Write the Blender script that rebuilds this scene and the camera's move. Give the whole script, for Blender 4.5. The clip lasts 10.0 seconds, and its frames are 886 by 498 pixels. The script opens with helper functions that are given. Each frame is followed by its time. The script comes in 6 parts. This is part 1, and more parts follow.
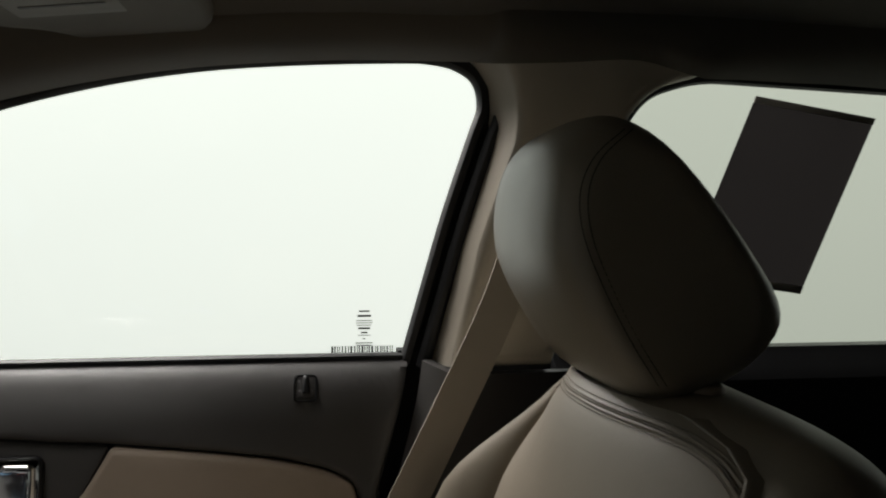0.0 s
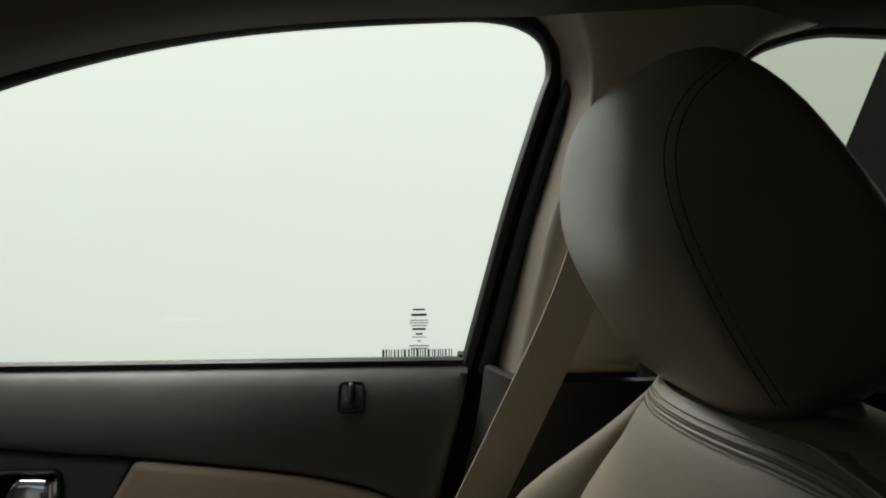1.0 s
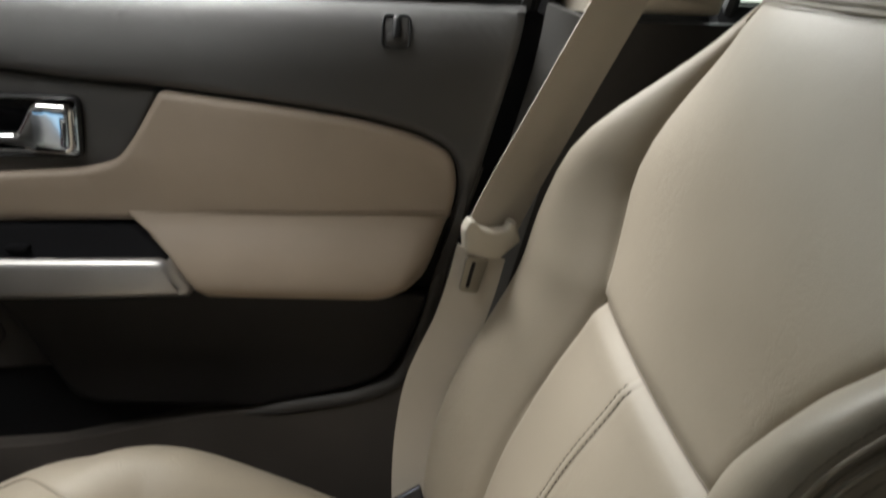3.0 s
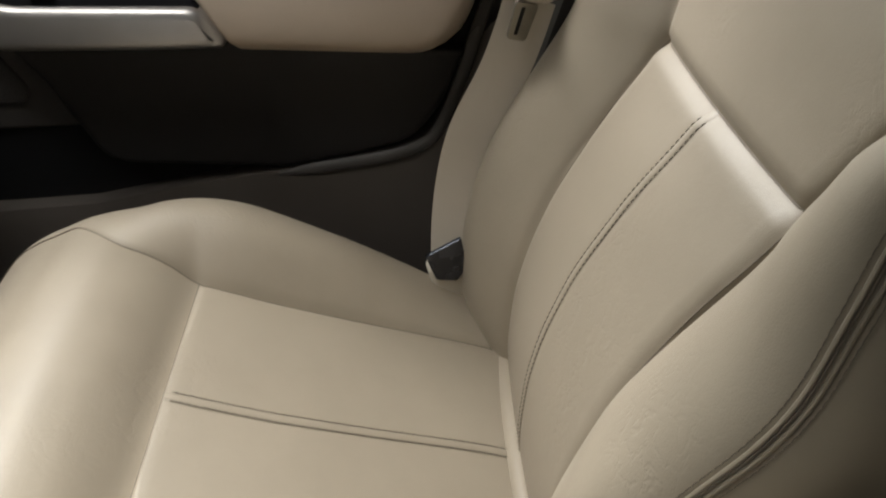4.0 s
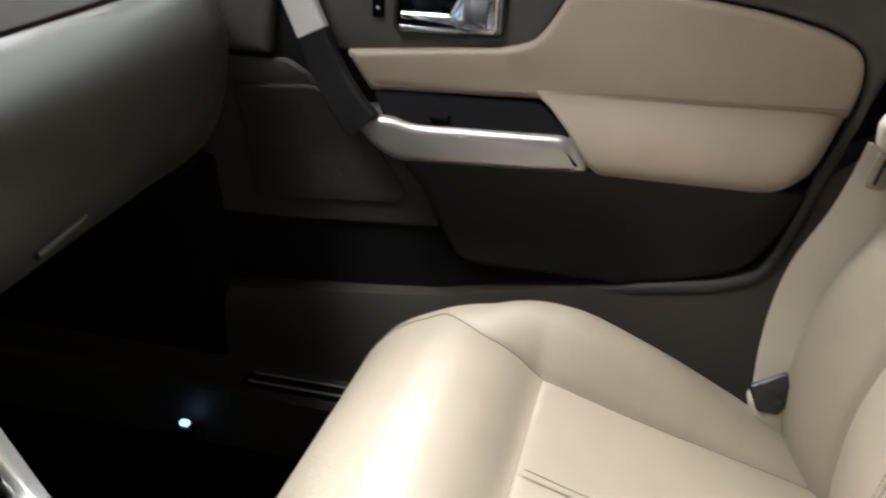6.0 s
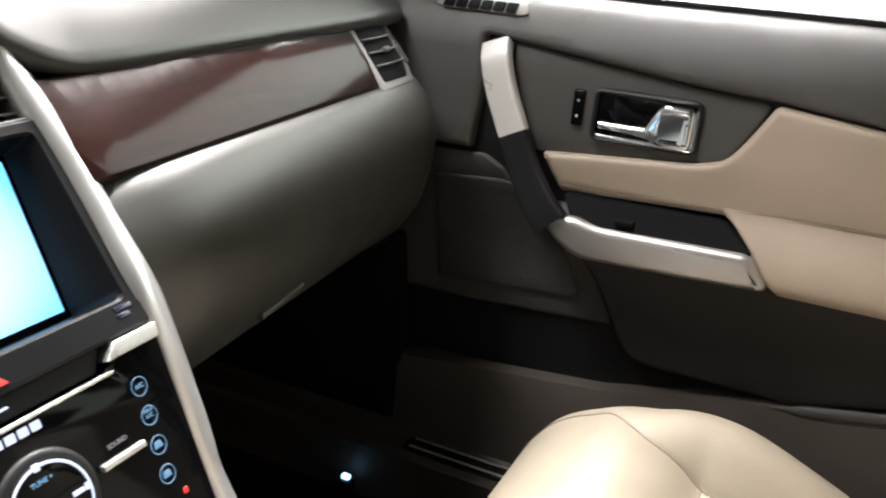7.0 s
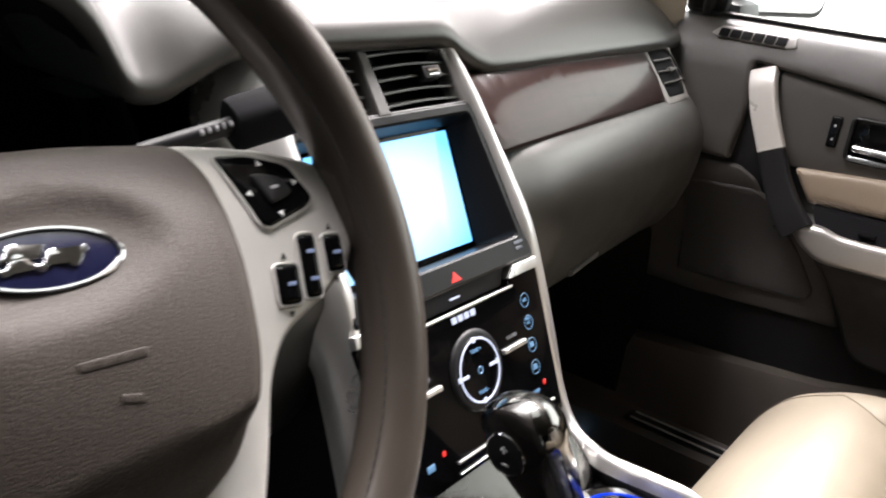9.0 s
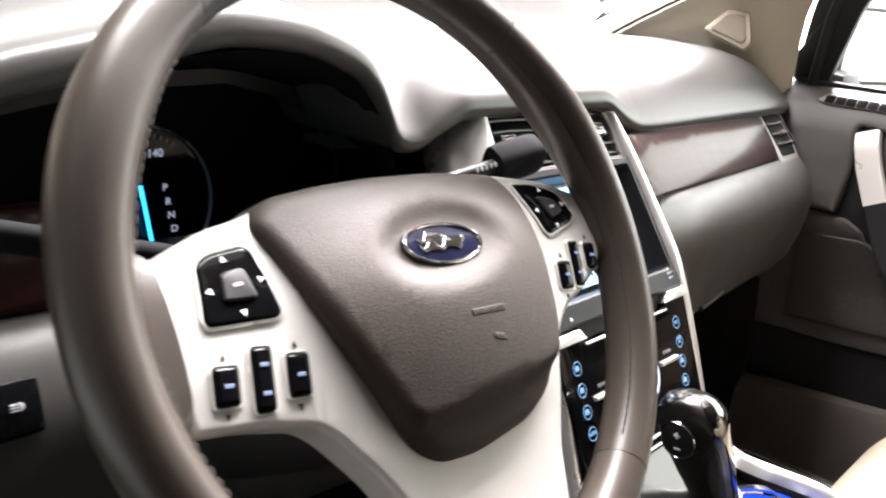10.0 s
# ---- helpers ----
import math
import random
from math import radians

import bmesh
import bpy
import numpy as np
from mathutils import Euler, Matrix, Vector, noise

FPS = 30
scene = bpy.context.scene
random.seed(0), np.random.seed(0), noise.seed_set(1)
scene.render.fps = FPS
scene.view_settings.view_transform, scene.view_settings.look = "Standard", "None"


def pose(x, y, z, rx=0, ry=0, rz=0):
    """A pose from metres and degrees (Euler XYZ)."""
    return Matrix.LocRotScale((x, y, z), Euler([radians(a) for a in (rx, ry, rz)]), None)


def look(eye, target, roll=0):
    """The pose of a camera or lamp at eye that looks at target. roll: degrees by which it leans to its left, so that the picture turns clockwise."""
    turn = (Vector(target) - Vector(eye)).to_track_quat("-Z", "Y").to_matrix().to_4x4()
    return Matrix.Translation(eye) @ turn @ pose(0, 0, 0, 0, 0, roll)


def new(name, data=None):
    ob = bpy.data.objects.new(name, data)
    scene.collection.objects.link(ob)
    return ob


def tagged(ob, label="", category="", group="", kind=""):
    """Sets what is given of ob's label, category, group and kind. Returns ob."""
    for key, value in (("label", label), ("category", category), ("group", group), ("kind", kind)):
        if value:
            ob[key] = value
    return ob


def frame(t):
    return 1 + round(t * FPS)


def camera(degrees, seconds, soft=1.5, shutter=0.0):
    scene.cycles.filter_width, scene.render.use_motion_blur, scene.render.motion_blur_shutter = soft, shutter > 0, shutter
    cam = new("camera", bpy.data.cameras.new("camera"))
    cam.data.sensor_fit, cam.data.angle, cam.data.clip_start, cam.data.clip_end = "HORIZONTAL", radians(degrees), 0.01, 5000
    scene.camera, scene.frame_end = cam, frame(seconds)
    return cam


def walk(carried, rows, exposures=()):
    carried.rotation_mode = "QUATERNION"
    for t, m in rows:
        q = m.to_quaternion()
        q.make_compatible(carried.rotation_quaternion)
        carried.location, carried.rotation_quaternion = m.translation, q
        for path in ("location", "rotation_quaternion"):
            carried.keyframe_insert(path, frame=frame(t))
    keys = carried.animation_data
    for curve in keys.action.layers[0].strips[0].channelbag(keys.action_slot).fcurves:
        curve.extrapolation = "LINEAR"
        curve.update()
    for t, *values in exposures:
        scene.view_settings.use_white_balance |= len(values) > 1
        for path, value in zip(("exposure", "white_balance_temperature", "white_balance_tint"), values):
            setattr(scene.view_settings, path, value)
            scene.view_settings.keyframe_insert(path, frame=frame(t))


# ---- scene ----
cam = camera(53.8, 10.0, soft=2.0, shutter=0.3)
PATH = [
    (0, (-0.339, 0.158, 0.924), (1.641, -0.119, 0.866), 0.0),
    (0.5, (-0.259, 0.137, 0.916), (1.733, -0.037, 0.871), -0.3),
    (1, (-0.201, 0.111, 0.903), (1.797, 0.041, 0.856), -0.5),
    (1.5, (-0.171, 0.104, 0.894), (1.828, 0.084, 0.816), -0.3),
    (2, (-0.153, 0.11, 0.878), (1.838, 0.094, 0.684), 0.8),
    (2.5, (-0.145, 0.153, 0.836), (1.817, 0.059, 0.463), 2.3),
    (3, (-0.13, 0.16, 0.806), (1.757, 0.083, 0.147), 2.1),
    (3.2, (-0.134, 0.179, 0.796), (1.71, 0.072, 0.027), 2.5),
    (4.3, (-0.145, 0.233, 0.759), (1.503, 0.116, -0.369), 2.9),
    (4.5, (-0.153, 0.249, 0.755), (1.486, 0.14, -0.387), 3.0),
    (5, (-0.172, 0.267, 0.75), (1.502, 0.31, -0.343), 1.4),
    (5.5, (-0.193, 0.284, 0.758), (1.533, 0.533, -0.221), 0.5),
    (6, (-0.221, 0.303, 0.79), (1.536, 0.743, -0.057), 1.5),
    (6.2, (-0.233, 0.296, 0.802), (1.522, 0.833, 0.007), 1.8),
    (7.3, (-0.293, 0.323, 0.846), (1.356, 1.193, 0.122), 4.4),
    (7.5, (-0.31, 0.318, 0.852), (1.302, 1.25, 0.122), 4.5),
    (8, (-0.358, 0.307, 0.851), (1.178, 1.373, 0.14), 3.8),
    (8.5, (-0.424, 0.316, 0.851), (1.087, 1.417, 0.138), 5.0),
    (9, (-0.532, 0.344, 0.85), (0.987, 1.432, 0.137), 6.3),
    (9.5, (-0.627, 0.334, 0.854), (0.838, 1.516, 0.178), 5.4),
    (10, (-0.723, 0.328, 0.857), (0.73, 1.57, 0.271), 5.6),
]
EXPOSURES = [(0.0, -0.84, 6500, 12), (0.5, -1.0, 6500, 9), (1.0, -1.05, 6500, 8), (1.6, -1.08, 6500, 8), (2.0, -1.05, 6500, 8), (2.5, -0.72, 6350, 10), (2.8, 0.0, 6300, 9), (3.2, 0.48, 6200, 9), (4.5, 0.24, 6450, 10), (5.0, 0.27, 6450, 10),
             (5.5, 0.4, 6450, 10), (6.0, 1.12, 6100, 10), (7.5, 1.5, 6450, 13), (8.0, 0.95, 6450, 12), (8.5, 0.92, 6450, 11), (9.0, 1.36, 6400, 17), (9.5, 1.88, 6400, 18), (10.0, 2.12, 6400, 18)]
walk(cam, [(t, look(eye, target, roll)) for t, eye, target, roll in PATH], EXPOSURES)

# ---- light: a white photo booth with a large soft light over the bonnet ----
world = bpy.data.worlds.new("world")
scene.world = world
world.use_nodes = True
wn = world.node_tree.nodes
wn["Background"].inputs[0].default_value = (0.95, 1.0, 0.93, 1)
# world light dimmed towards the driver side, for what stands unseen in its way
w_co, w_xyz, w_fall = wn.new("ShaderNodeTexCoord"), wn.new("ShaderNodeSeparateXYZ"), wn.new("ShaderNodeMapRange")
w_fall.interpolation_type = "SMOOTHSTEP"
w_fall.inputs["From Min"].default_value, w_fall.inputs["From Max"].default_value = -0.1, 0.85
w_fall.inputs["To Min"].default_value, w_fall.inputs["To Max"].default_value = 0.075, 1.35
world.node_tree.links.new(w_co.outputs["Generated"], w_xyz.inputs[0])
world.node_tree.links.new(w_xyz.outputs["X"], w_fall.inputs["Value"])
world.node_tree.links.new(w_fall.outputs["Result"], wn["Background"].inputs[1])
# two banks of booth lights: one over the bonnet, one high beside the passenger door
for wide, deep, watts, eye, target in ((2.4, 0.9, 88.0, (0.2, 1.35, 2.9), (0.1, 0.75, 0.6)), (2.2, 0.6, 255.0, (2.5, 1.4, 3.0), (0.4, 0.45, 0.4))):
    lamp = bpy.data.lights.new("booth_light", "AREA")
    lamp.shape, lamp.size, lamp.size_y = "RECTANGLE", wide, deep
    lamp.energy, lamp.color = watts, (1.0, 0.965, 0.92)
    booth_light = new("booth_light", lamp)
    booth_light.matrix_world = look(eye, target, 0 if eye[0] < 1 else 60)


# ---- materials ----
def node(nt, kind, **inputs):
    n = nt.nodes.new(kind)
    for key, value in inputs.items():
        n.inputs[key.replace("_", " ")].default_value = value
    return n


def material(name, colour, rough=0.5, metal=0.0, grain=0.0, grain_size=400.0, vary=0.1, vary_size=9.0,
             coat=0.0, cells=0.0, cell_size=260.0, sheen=0.0, rough_vary=0.08, wrinkle=0.0, spec=0.5):
    """A surface with slow stains, fine grain bump and, where asked, leather cells."""
    m = bpy.data.materials.new(name)
    m.use_nodes = True
    nt = m.node_tree
    b = nt.nodes["Principled BSDF"]
    b.inputs["Metallic"].default_value = metal
    b.inputs["Coat Weight"].default_value = coat
    b.inputs["Coat Roughness"].default_value = 0.12
    b.inputs["Specular IOR Level"].default_value = spec
    b.inputs["Sheen Weight"].default_value = sheen
    co = nt.nodes.new("ShaderNodeTexCoord")
    slow = node(nt, "ShaderNodeTexNoise", Scale=vary_size, Detail=5.0, Roughness=0.6)
    nt.links.new(co.outputs["Object"], slow.inputs["Vector"])
    ramp = nt.nodes.new("ShaderNodeMapRange")
    ramp.inputs["From Min"].default_value, ramp.inputs["From Max"].default_value = 0.3, 0.7
    ramp.inputs["To Min"].default_value, ramp.inputs["To Max"].default_value = 1 - vary, 1 + vary
    ramp.clamp = False
    nt.links.new(slow.outputs["Fac"], ramp.inputs["Value"])
    tint = nt.nodes.new("ShaderNodeVectorMath")
    tint.operation = "SCALE"
    tint.inputs[0].default_value = colour
    nt.links.new(ramp.outputs["Result"], tint.inputs["Scale"])
    nt.links.new(tint.outputs["Vector"], b.inputs["Base Color"])
    rr = nt.nodes.new("ShaderNodeMapRange")
    rr.inputs["From Min"].default_value, rr.inputs["From Max"].default_value = 0.3, 0.7
    rr.inputs["To Min"].default_value, rr.inputs["To Max"].default_value = max(rough - rough_vary, 0.02), min(rough + rough_vary, 1)
    rr.clamp = False
    nt.links.new(slow.outputs["Fac"], rr.inputs["Value"])
    nt.links.new(rr.outputs["Result"], b.inputs["Roughness"])
    last = None
    if grain:
        fine = node(nt, "ShaderNodeTexNoise", Scale=grain_size, Detail=3.0, Roughness=0.65)
        nt.links.new(co.outputs["Object"], fine.inputs["Vector"])
        last = node(nt, "ShaderNodeBump", Strength=grain, Distance=0.001)
        nt.links.new(fine.outputs["Fac"], last.inputs["Height"])
    if cells:
        v = node(nt, "ShaderNodeTexVoronoi", Scale=cell_size)
        v.feature = "DISTANCE_TO_EDGE"
        nt.links.new(co.outputs["Object"], v.inputs["Vector"])
        flat = nt.nodes.new("ShaderNodeMapRange")
        flat.inputs["From Max"].default_value = 0.18
        nt.links.new(v.outputs["Distance"], flat.inputs["Value"])
        cb = node(nt, "ShaderNodeBump", Strength=cells, Distance=0.0006)
        nt.links.new(flat.outputs["Result"], cb.inputs["Height"])
        if last:
            nt.links.new(last.outputs["Normal"], cb.inputs["Normal"])
        last = cb
    if wrinkle:
        fold = node(nt, "ShaderNodeTexNoise", Scale=55.0, Detail=3.0, Roughness=0.6, Distortion=0.6)
        where = node(nt, "ShaderNodeTexNoise", Scale=6.0, Detail=1.0)
        nt.links.new(co.outputs["Object"], fold.inputs["Vector"])
        nt.links.new(co.outputs["Object"], where.inputs["Vector"])
        mid = nt.nodes.new("ShaderNodeMath")
        mid.operation, mid.inputs[1].default_value = "SUBTRACT", 0.5
        edge = nt.nodes.new("ShaderNodeMath")
        edge.operation = "ABSOLUTE"
        crease = nt.nodes.new("ShaderNodeMapRange")
        crease.interpolation_type = "SMOOTHSTEP"
        crease.inputs["From Max"].default_value = 0.05
        some = nt.nodes.new("ShaderNodeMapRange")
        some.inputs["From Min"].default_value, some.inputs["From Max"].default_value = 0.5, 0.68
        some.inputs["To Max"].default_value = wrinkle
        nt.links.new(fold.outputs["Fac"], mid.inputs[0])
        nt.links.new(mid.outputs[0], edge.inputs[0])
        nt.links.new(edge.outputs[0], crease.inputs["Value"])
        nt.links.new(where.outputs["Fac"], some.inputs["Value"])
        wb = node(nt, "ShaderNodeBump", Distance=0.002)
        nt.links.new(some.outputs["Result"], wb.inputs["Strength"])
        nt.links.new(crease.outputs["Result"], wb.inputs["Height"])
        if last:
            nt.links.new(last.outputs["Normal"], wb.inputs["Normal"])
        last = wb
    if last:
        nt.links.new(last.outputs["Normal"], b.inputs["Normal"])
    return m


LEATHER = material("seat_leather", (0.30, 0.258, 0.197), 0.52, grain=0.2, grain_size=55, cells=0.10, cell_size=620, vary=0.05, vary_size=14, rough_vary=0.04, wrinkle=0.17)
ARM_LEATHER = material("armrest_leather", (0.235, 0.198, 0.143), 0.5, grain=0.05, grain_size=60, cells=0.08, cell_size=520, vary=0.03, vary_size=14, rough_vary=0.03)
ARM_SILVER = material("armrest_silver", (0.42, 0.405, 0.39), 0.38, metal=0.8, grain=0.03, grain_size=1500, vary=0.04)
SMOOTH_LEATHER = material("headrest_leather", (0.26, 0.225, 0.168), 0.36, grain=0.08, grain_size=60, cells=0.12, cell_size=420, vary=0.03, vary_size=14, rough_vary=0.03)
LEATHER_WELT = material("leather_welt", (0.27, 0.232, 0.175), 0.45, grain=0.1, grain_size=300, vary=0.05)
TAN_VINYL = material("tan_vinyl", (0.35, 0.285, 0.22), 0.5, grain=0.1, grain_size=90, cells=0.12, cell_size=480, vary=0.06)
DARK_VINYL = material("charcoal_vinyl", (0.027, 0.025, 0.0245), 0.5, grain=0.15, grain_size=700, cells=0.3, cell_size=520, vary=0.1, spec=0.3)
DASH_VINYL = material("dash_vinyl", (0.048, 0.047, 0.044), 0.33, grain=0.08, grain_size=900, cells=0.09, cell_size=800, vary=0.04, vary_size=3, rough_vary=0.0, spec=0.38)
SILL_VINYL = material("sill_vinyl", (0.075, 0.064, 0.055), 0.5, grain=0.15, grain_size=700, cells=0.2, cell_size=520, vary=0.1)
# dash vinyl once more, darkened to put the glovebox's shade into its colour
SHADED_DASH_VINYL = material("shaded_dash_vinyl", (0.04, 0.038, 0.034), 0.36, grain=0.08, grain_size=900, cells=0.12, cell_size=700, vary=0.07, spec=0.55)
BLACK_PLASTIC = material("black_plastic", (0.012, 0.012, 0.013), 0.42, grain=0.08, grain_size=900, spec=0.3)
VENT_SLAT = material("vent_slat", (0.038, 0.037, 0.036), 0.4, grain=0.05, grain_size=900)
GREY_PLASTIC = material("grey_plastic", (0.085, 0.082, 0.078), 0.5, grain=0.08, grain_size=900)
PIANO = material("gloss_black", (0.003, 0.003, 0.0035), 0.07, vary=0.1, coat=0.0, rough_vary=0.02, spec=0.12)
RUBBER = material("black_rubber", (0.011, 0.011, 0.012), 0.6, grain=0.1, grain_size=500)
SILVER = material("satin_silver", (0.72, 0.71, 0.695), 0.3, metal=0.8, grain=0.03, grain_size=1200, vary=0.03)
SILVER_PAINT = material("silver_paint", (0.70, 0.68, 0.65), 0.34, metal=0.3, grain=0.03, grain_size=1500, vary=0.03)
CHROME = material("chrome", (0.82, 0.82, 0.84), 0.08, metal=1.0, vary=0.02, rough_vary=0.03)
BEIGE_TRIM = material("beige_trim", (0.46, 0.415, 0.335), 0.65, grain=0.12, grain_size=900, vary=0.05)
# roof cloth beige, set far darker than its own tone to carry the shade
SHADED_HEADLINER = material("shaded_headliner", (0.11, 0.096, 0.075), 0.9, grain=0.3, grain_size=1200, vary=0.05, sheen=0.2)
BELT_WEB = material("belt_webbing", (0.45, 0.405, 0.335), 0.62, grain=0.3, grain_size=1400, vary=0.05)
BELT_PLASTIC = material("belt_latch_plastic", (0.52, 0.48, 0.40), 0.4, grain=0.05, grain_size=600, vary=0.04)
CARPET = material("carpet", (0.010, 0.0095, 0.009), 0.95, grain=0.8, grain_size=900, vary=0.3, vary_size=30, spec=0.1)
WHEEL_LEATHER = material("wheel_leather", (0.048, 0.039, 0.032), 0.33, grain=0.05, grain_size=900, cells=0.08, cell_size=700, vary=0.08, vary_size=16, rough_vary=0.03, spec=0.4)
AIRBAG_VINYL = material("airbag_vinyl", (0.043, 0.034, 0.028), 0.56, grain=0.06, grain_size=1200, cells=0.2, cell_size=650, vary=0.06, spec=0.22)
THREAD = material("stitch_thread", (0.075, 0.06, 0.045), 0.8, vary=0.1)
DARK_THREAD = material("dark_thread", (0.03, 0.026, 0.022), 0.8, vary=0.1)
PRINT_BLACK = material("print_black", (0.014, 0.014, 0.015), 0.6, spec=0.15)
# paler copy of the charcoal door vinyl, with the light on the shoulder painted in
LIT_DOOR_VINYL = material("lit_door_vinyl", (0.066, 0.063, 0.060), 0.4, grain=0.1, grain_size=900, cells=0.2, cell_size=700, vary=0.08, spec=0.5)
LABEL_PAPER = material("label_paper", (0.22, 0.21, 0.19), 0.7, vary=0.05)
LABEL_INK = material("label_ink", (0.1, 0.095, 0.09), 0.7)
PRINT_WHITE = material("print_white", (0.75, 0.76, 0.78), 0.6)
PRINT_DIMMED = material("print_grey_white", (0.4, 0.4, 0.42), 0.6)
SEAM = material("seam_thread", (0.19, 0.16, 0.125), 0.8, vary=0.1)
TONGUE = material("latch_steel", (0.26, 0.24, 0.2), 0.4, metal=0.7, vary=0.1, vary_size=40)
STEEL = material("dark_steel", (0.08, 0.085, 0.10), 0.3, metal=0.9, vary=0.2, vary_size=40)
HOOD_BLACK = material("matt_black_hood", (0.007, 0.007, 0.008), 0.8, grain=0.1, grain_size=700, spec=0.08)
KNOB_SATIN = material("knob_satin", (0.018, 0.016, 0.015), 0.2, grain=0.02, grain_size=900, spec=0.45)
SURROUND = material("screen_surround", (0.0055, 0.0055, 0.006), 0.4, grain=0.06, grain_size=900, spec=0.15)
GATE_METAL = material("gate_metal", (0.085, 0.083, 0.08), 0.24, metal=1.0, vary=0.08)
RIB_METAL = material("rib_metal", (0.52, 0.51, 0.49), 0.3, grain=0.03, grain_size=1200, vary=0.04)
DARK_CHROME = material("dark_chrome", (0.20, 0.195, 0.19), 0.12, metal=1.0, vary=0.05)
EMBLEM_BLUE = material("emblem_blue", (0.006, 0.007, 0.028), 0.2, coat=0.6)
GROUND = material("studio_floor", (0.55, 0.57, 0.55), 0.6, vary=0.03, vary_size=1.5)


def glowing(name, colour, strength):
    m = bpy.data.materials.new(name)
    m.use_nodes = True
    b = m.node_tree.nodes["Principled BSDF"]
    b.inputs["Base Color"].default_value = (*[c * 0.3 for c in colour], 1)
    b.inputs["Emission Color"].default_value = (*colour, 1)
    b.inputs["Emission Strength"].default_value = strength
    return m


def booth_material():
    """The booth's wall glows a little brighter towards its top."""
    m = glowing("booth_wall", (0.95, 1.0, 0.93), 1.7)
    nt = m.node_tree
    b = nt.nodes["Principled BSDF"]
    b.inputs["Base Color"].default_value = (0.1, 0.1, 0.1, 1)
    b.inputs["Roughness"].default_value = 0.9
    co, xyz, up = nt.nodes.new("ShaderNodeTexCoord"), nt.nodes.new("ShaderNodeSeparateXYZ"), nt.nodes.new("ShaderNodeMapRange")
    up.inputs["From Min"].default_value, up.inputs["From Max"].default_value = 0.0, 2.4
    up.inputs["To Min"].default_value, up.inputs["To Max"].default_value = 1.5, 1.95
    nt.links.new(co.outputs["Object"], xyz.inputs[0])
    nt.links.new(xyz.outputs["Z"], up.inputs["Value"])
    nt.links.new(up.outputs["Result"], b.inputs["Emission Strength"])
    return m


BOOTH = booth_material()
ICON_BLUE = glowing("icon_blue", (0.3, 0.62, 1.0), 0.14)
ICON_WHITE = glowing("icon_white", (0.72, 0.8, 1.0), 0.4)
DIAL_WHITE = glowing("dial_white", (0.72, 0.8, 1.0), 0.12)
ICON_RED = glowing("icon_red", (1.0, 0.04, 0.03), 0.35)
NEEDLE_BLUE = glowing("needle_blue", (0.02, 0.45, 1.0), 1.0)
CUP_BLUE = glowing("cup_blue", (0.01, 0.08, 1.0), 0.35)
FOOT_BLUE = glowing("footlight_blue", (0.35, 0.68, 1.0), 1.1)


def wood_material():
    m = material("dark_wood", (0.05, 0.016, 0.011), 0.35, coat=0.34, vary=0.35, vary_size=6, rough_vary=0.03, spec=0.05)
    nt = m.node_tree
    b = nt.nodes["Principled BSDF"]
    co = nt.nodes.new("ShaderNodeTexCoord")
    mp = nt.nodes.new("ShaderNodeMapping")
    mp.inputs["Scale"].default_value = (5, 40, 40)
    nz = node(nt, "ShaderNodeTexNoise", Scale=1.6, Detail=7.0, Roughness=0.65, Distortion=1.2)
    cr = nt.nodes.new("ShaderNodeValToRGB")
    e = cr.color_ramp.elements
    e[0].position, e[0].color = 0.25, (0.007, 0.0022, 0.0018, 1)
    e[1].position, e[1].color = 0.8, (0.024, 0.007, 0.005, 1)
    nt.links.new(co.outputs["Object"], mp.inputs["Vector"])
    nt.links.new(mp.outputs["Vector"], nz.inputs["Vector"])
    nt.links.new(nz.outputs["Fac"], cr.inputs["Fac"])
    nt.links.new(cr.outputs["Color"], b.inputs["Base Color"])
    return m


WOOD = wood_material()


def screen_material():
    m = bpy.data.materials.new("lit_screen")
    m.use_nodes = True
    nt = m.node_tree
    b = nt.nodes["Principled BSDF"]
    b.inputs["Base Color"].default_value = (0.02, 0.02, 0.03, 1)
    b.inputs["Roughness"].default_value = 0.15
    co = nt.nodes.new("ShaderNodeTexCoord")
    gr = nt.nodes.new("ShaderNodeTexGradient")
    gr.gradient_type = "SPHERICAL"
    mp = nt.nodes.new("ShaderNodeMapping")
    mp.inputs["Location"].default_value = (-0.38, -0.5, -0.32)
    mp.inputs["Scale"].default_value = (0.95, 0.4, 1.0)
    cr = nt.nodes.new("ShaderNodeValToRGB")
    e = cr.color_ramp.elements
    e[0].position, e[0].color = 0.2, (0.14, 0.54, 1.0, 1)
    e[1].position, e[1].color = 0.8, (0.74, 0.94, 1.0, 1)
    nt.links.new(co.outputs["Generated"], mp.inputs["Vector"])
    nt.links.new(mp.outputs["Vector"], gr.inputs["Vector"])
    nt.links.new(gr.outputs["Fac"], cr.inputs["Fac"])
    nt.links.new(cr.outputs["Color"], b.inputs["Emission Color"])
    b.inputs["Emission Strength"].default_value = 0.82
    return m


SCREEN = screen_material()


def thin_paper():
    """Dark paper that lets a little daylight through."""
    m = material("backlit_paper", (0.05, 0.046, 0.048), 0.8, grain=0.1, grain_size=200, vary=0.15)
    nt = m.node_tree
    tl = node(nt, "ShaderNodeBsdfTranslucent", Color=(0.02, 0.018, 0.018, 1))
    mx = node(nt, "ShaderNodeMixShader", Fac=0.5)
    nt.links.new(nt.nodes["Principled BSDF"].outputs[0], mx.inputs[1])
    nt.links.new(tl.outputs[0], mx.inputs[2])
    nt.links.new(mx.outputs[0], nt.nodes["Material Output"].inputs["Surface"])
    return m


SHEET = thin_paper()


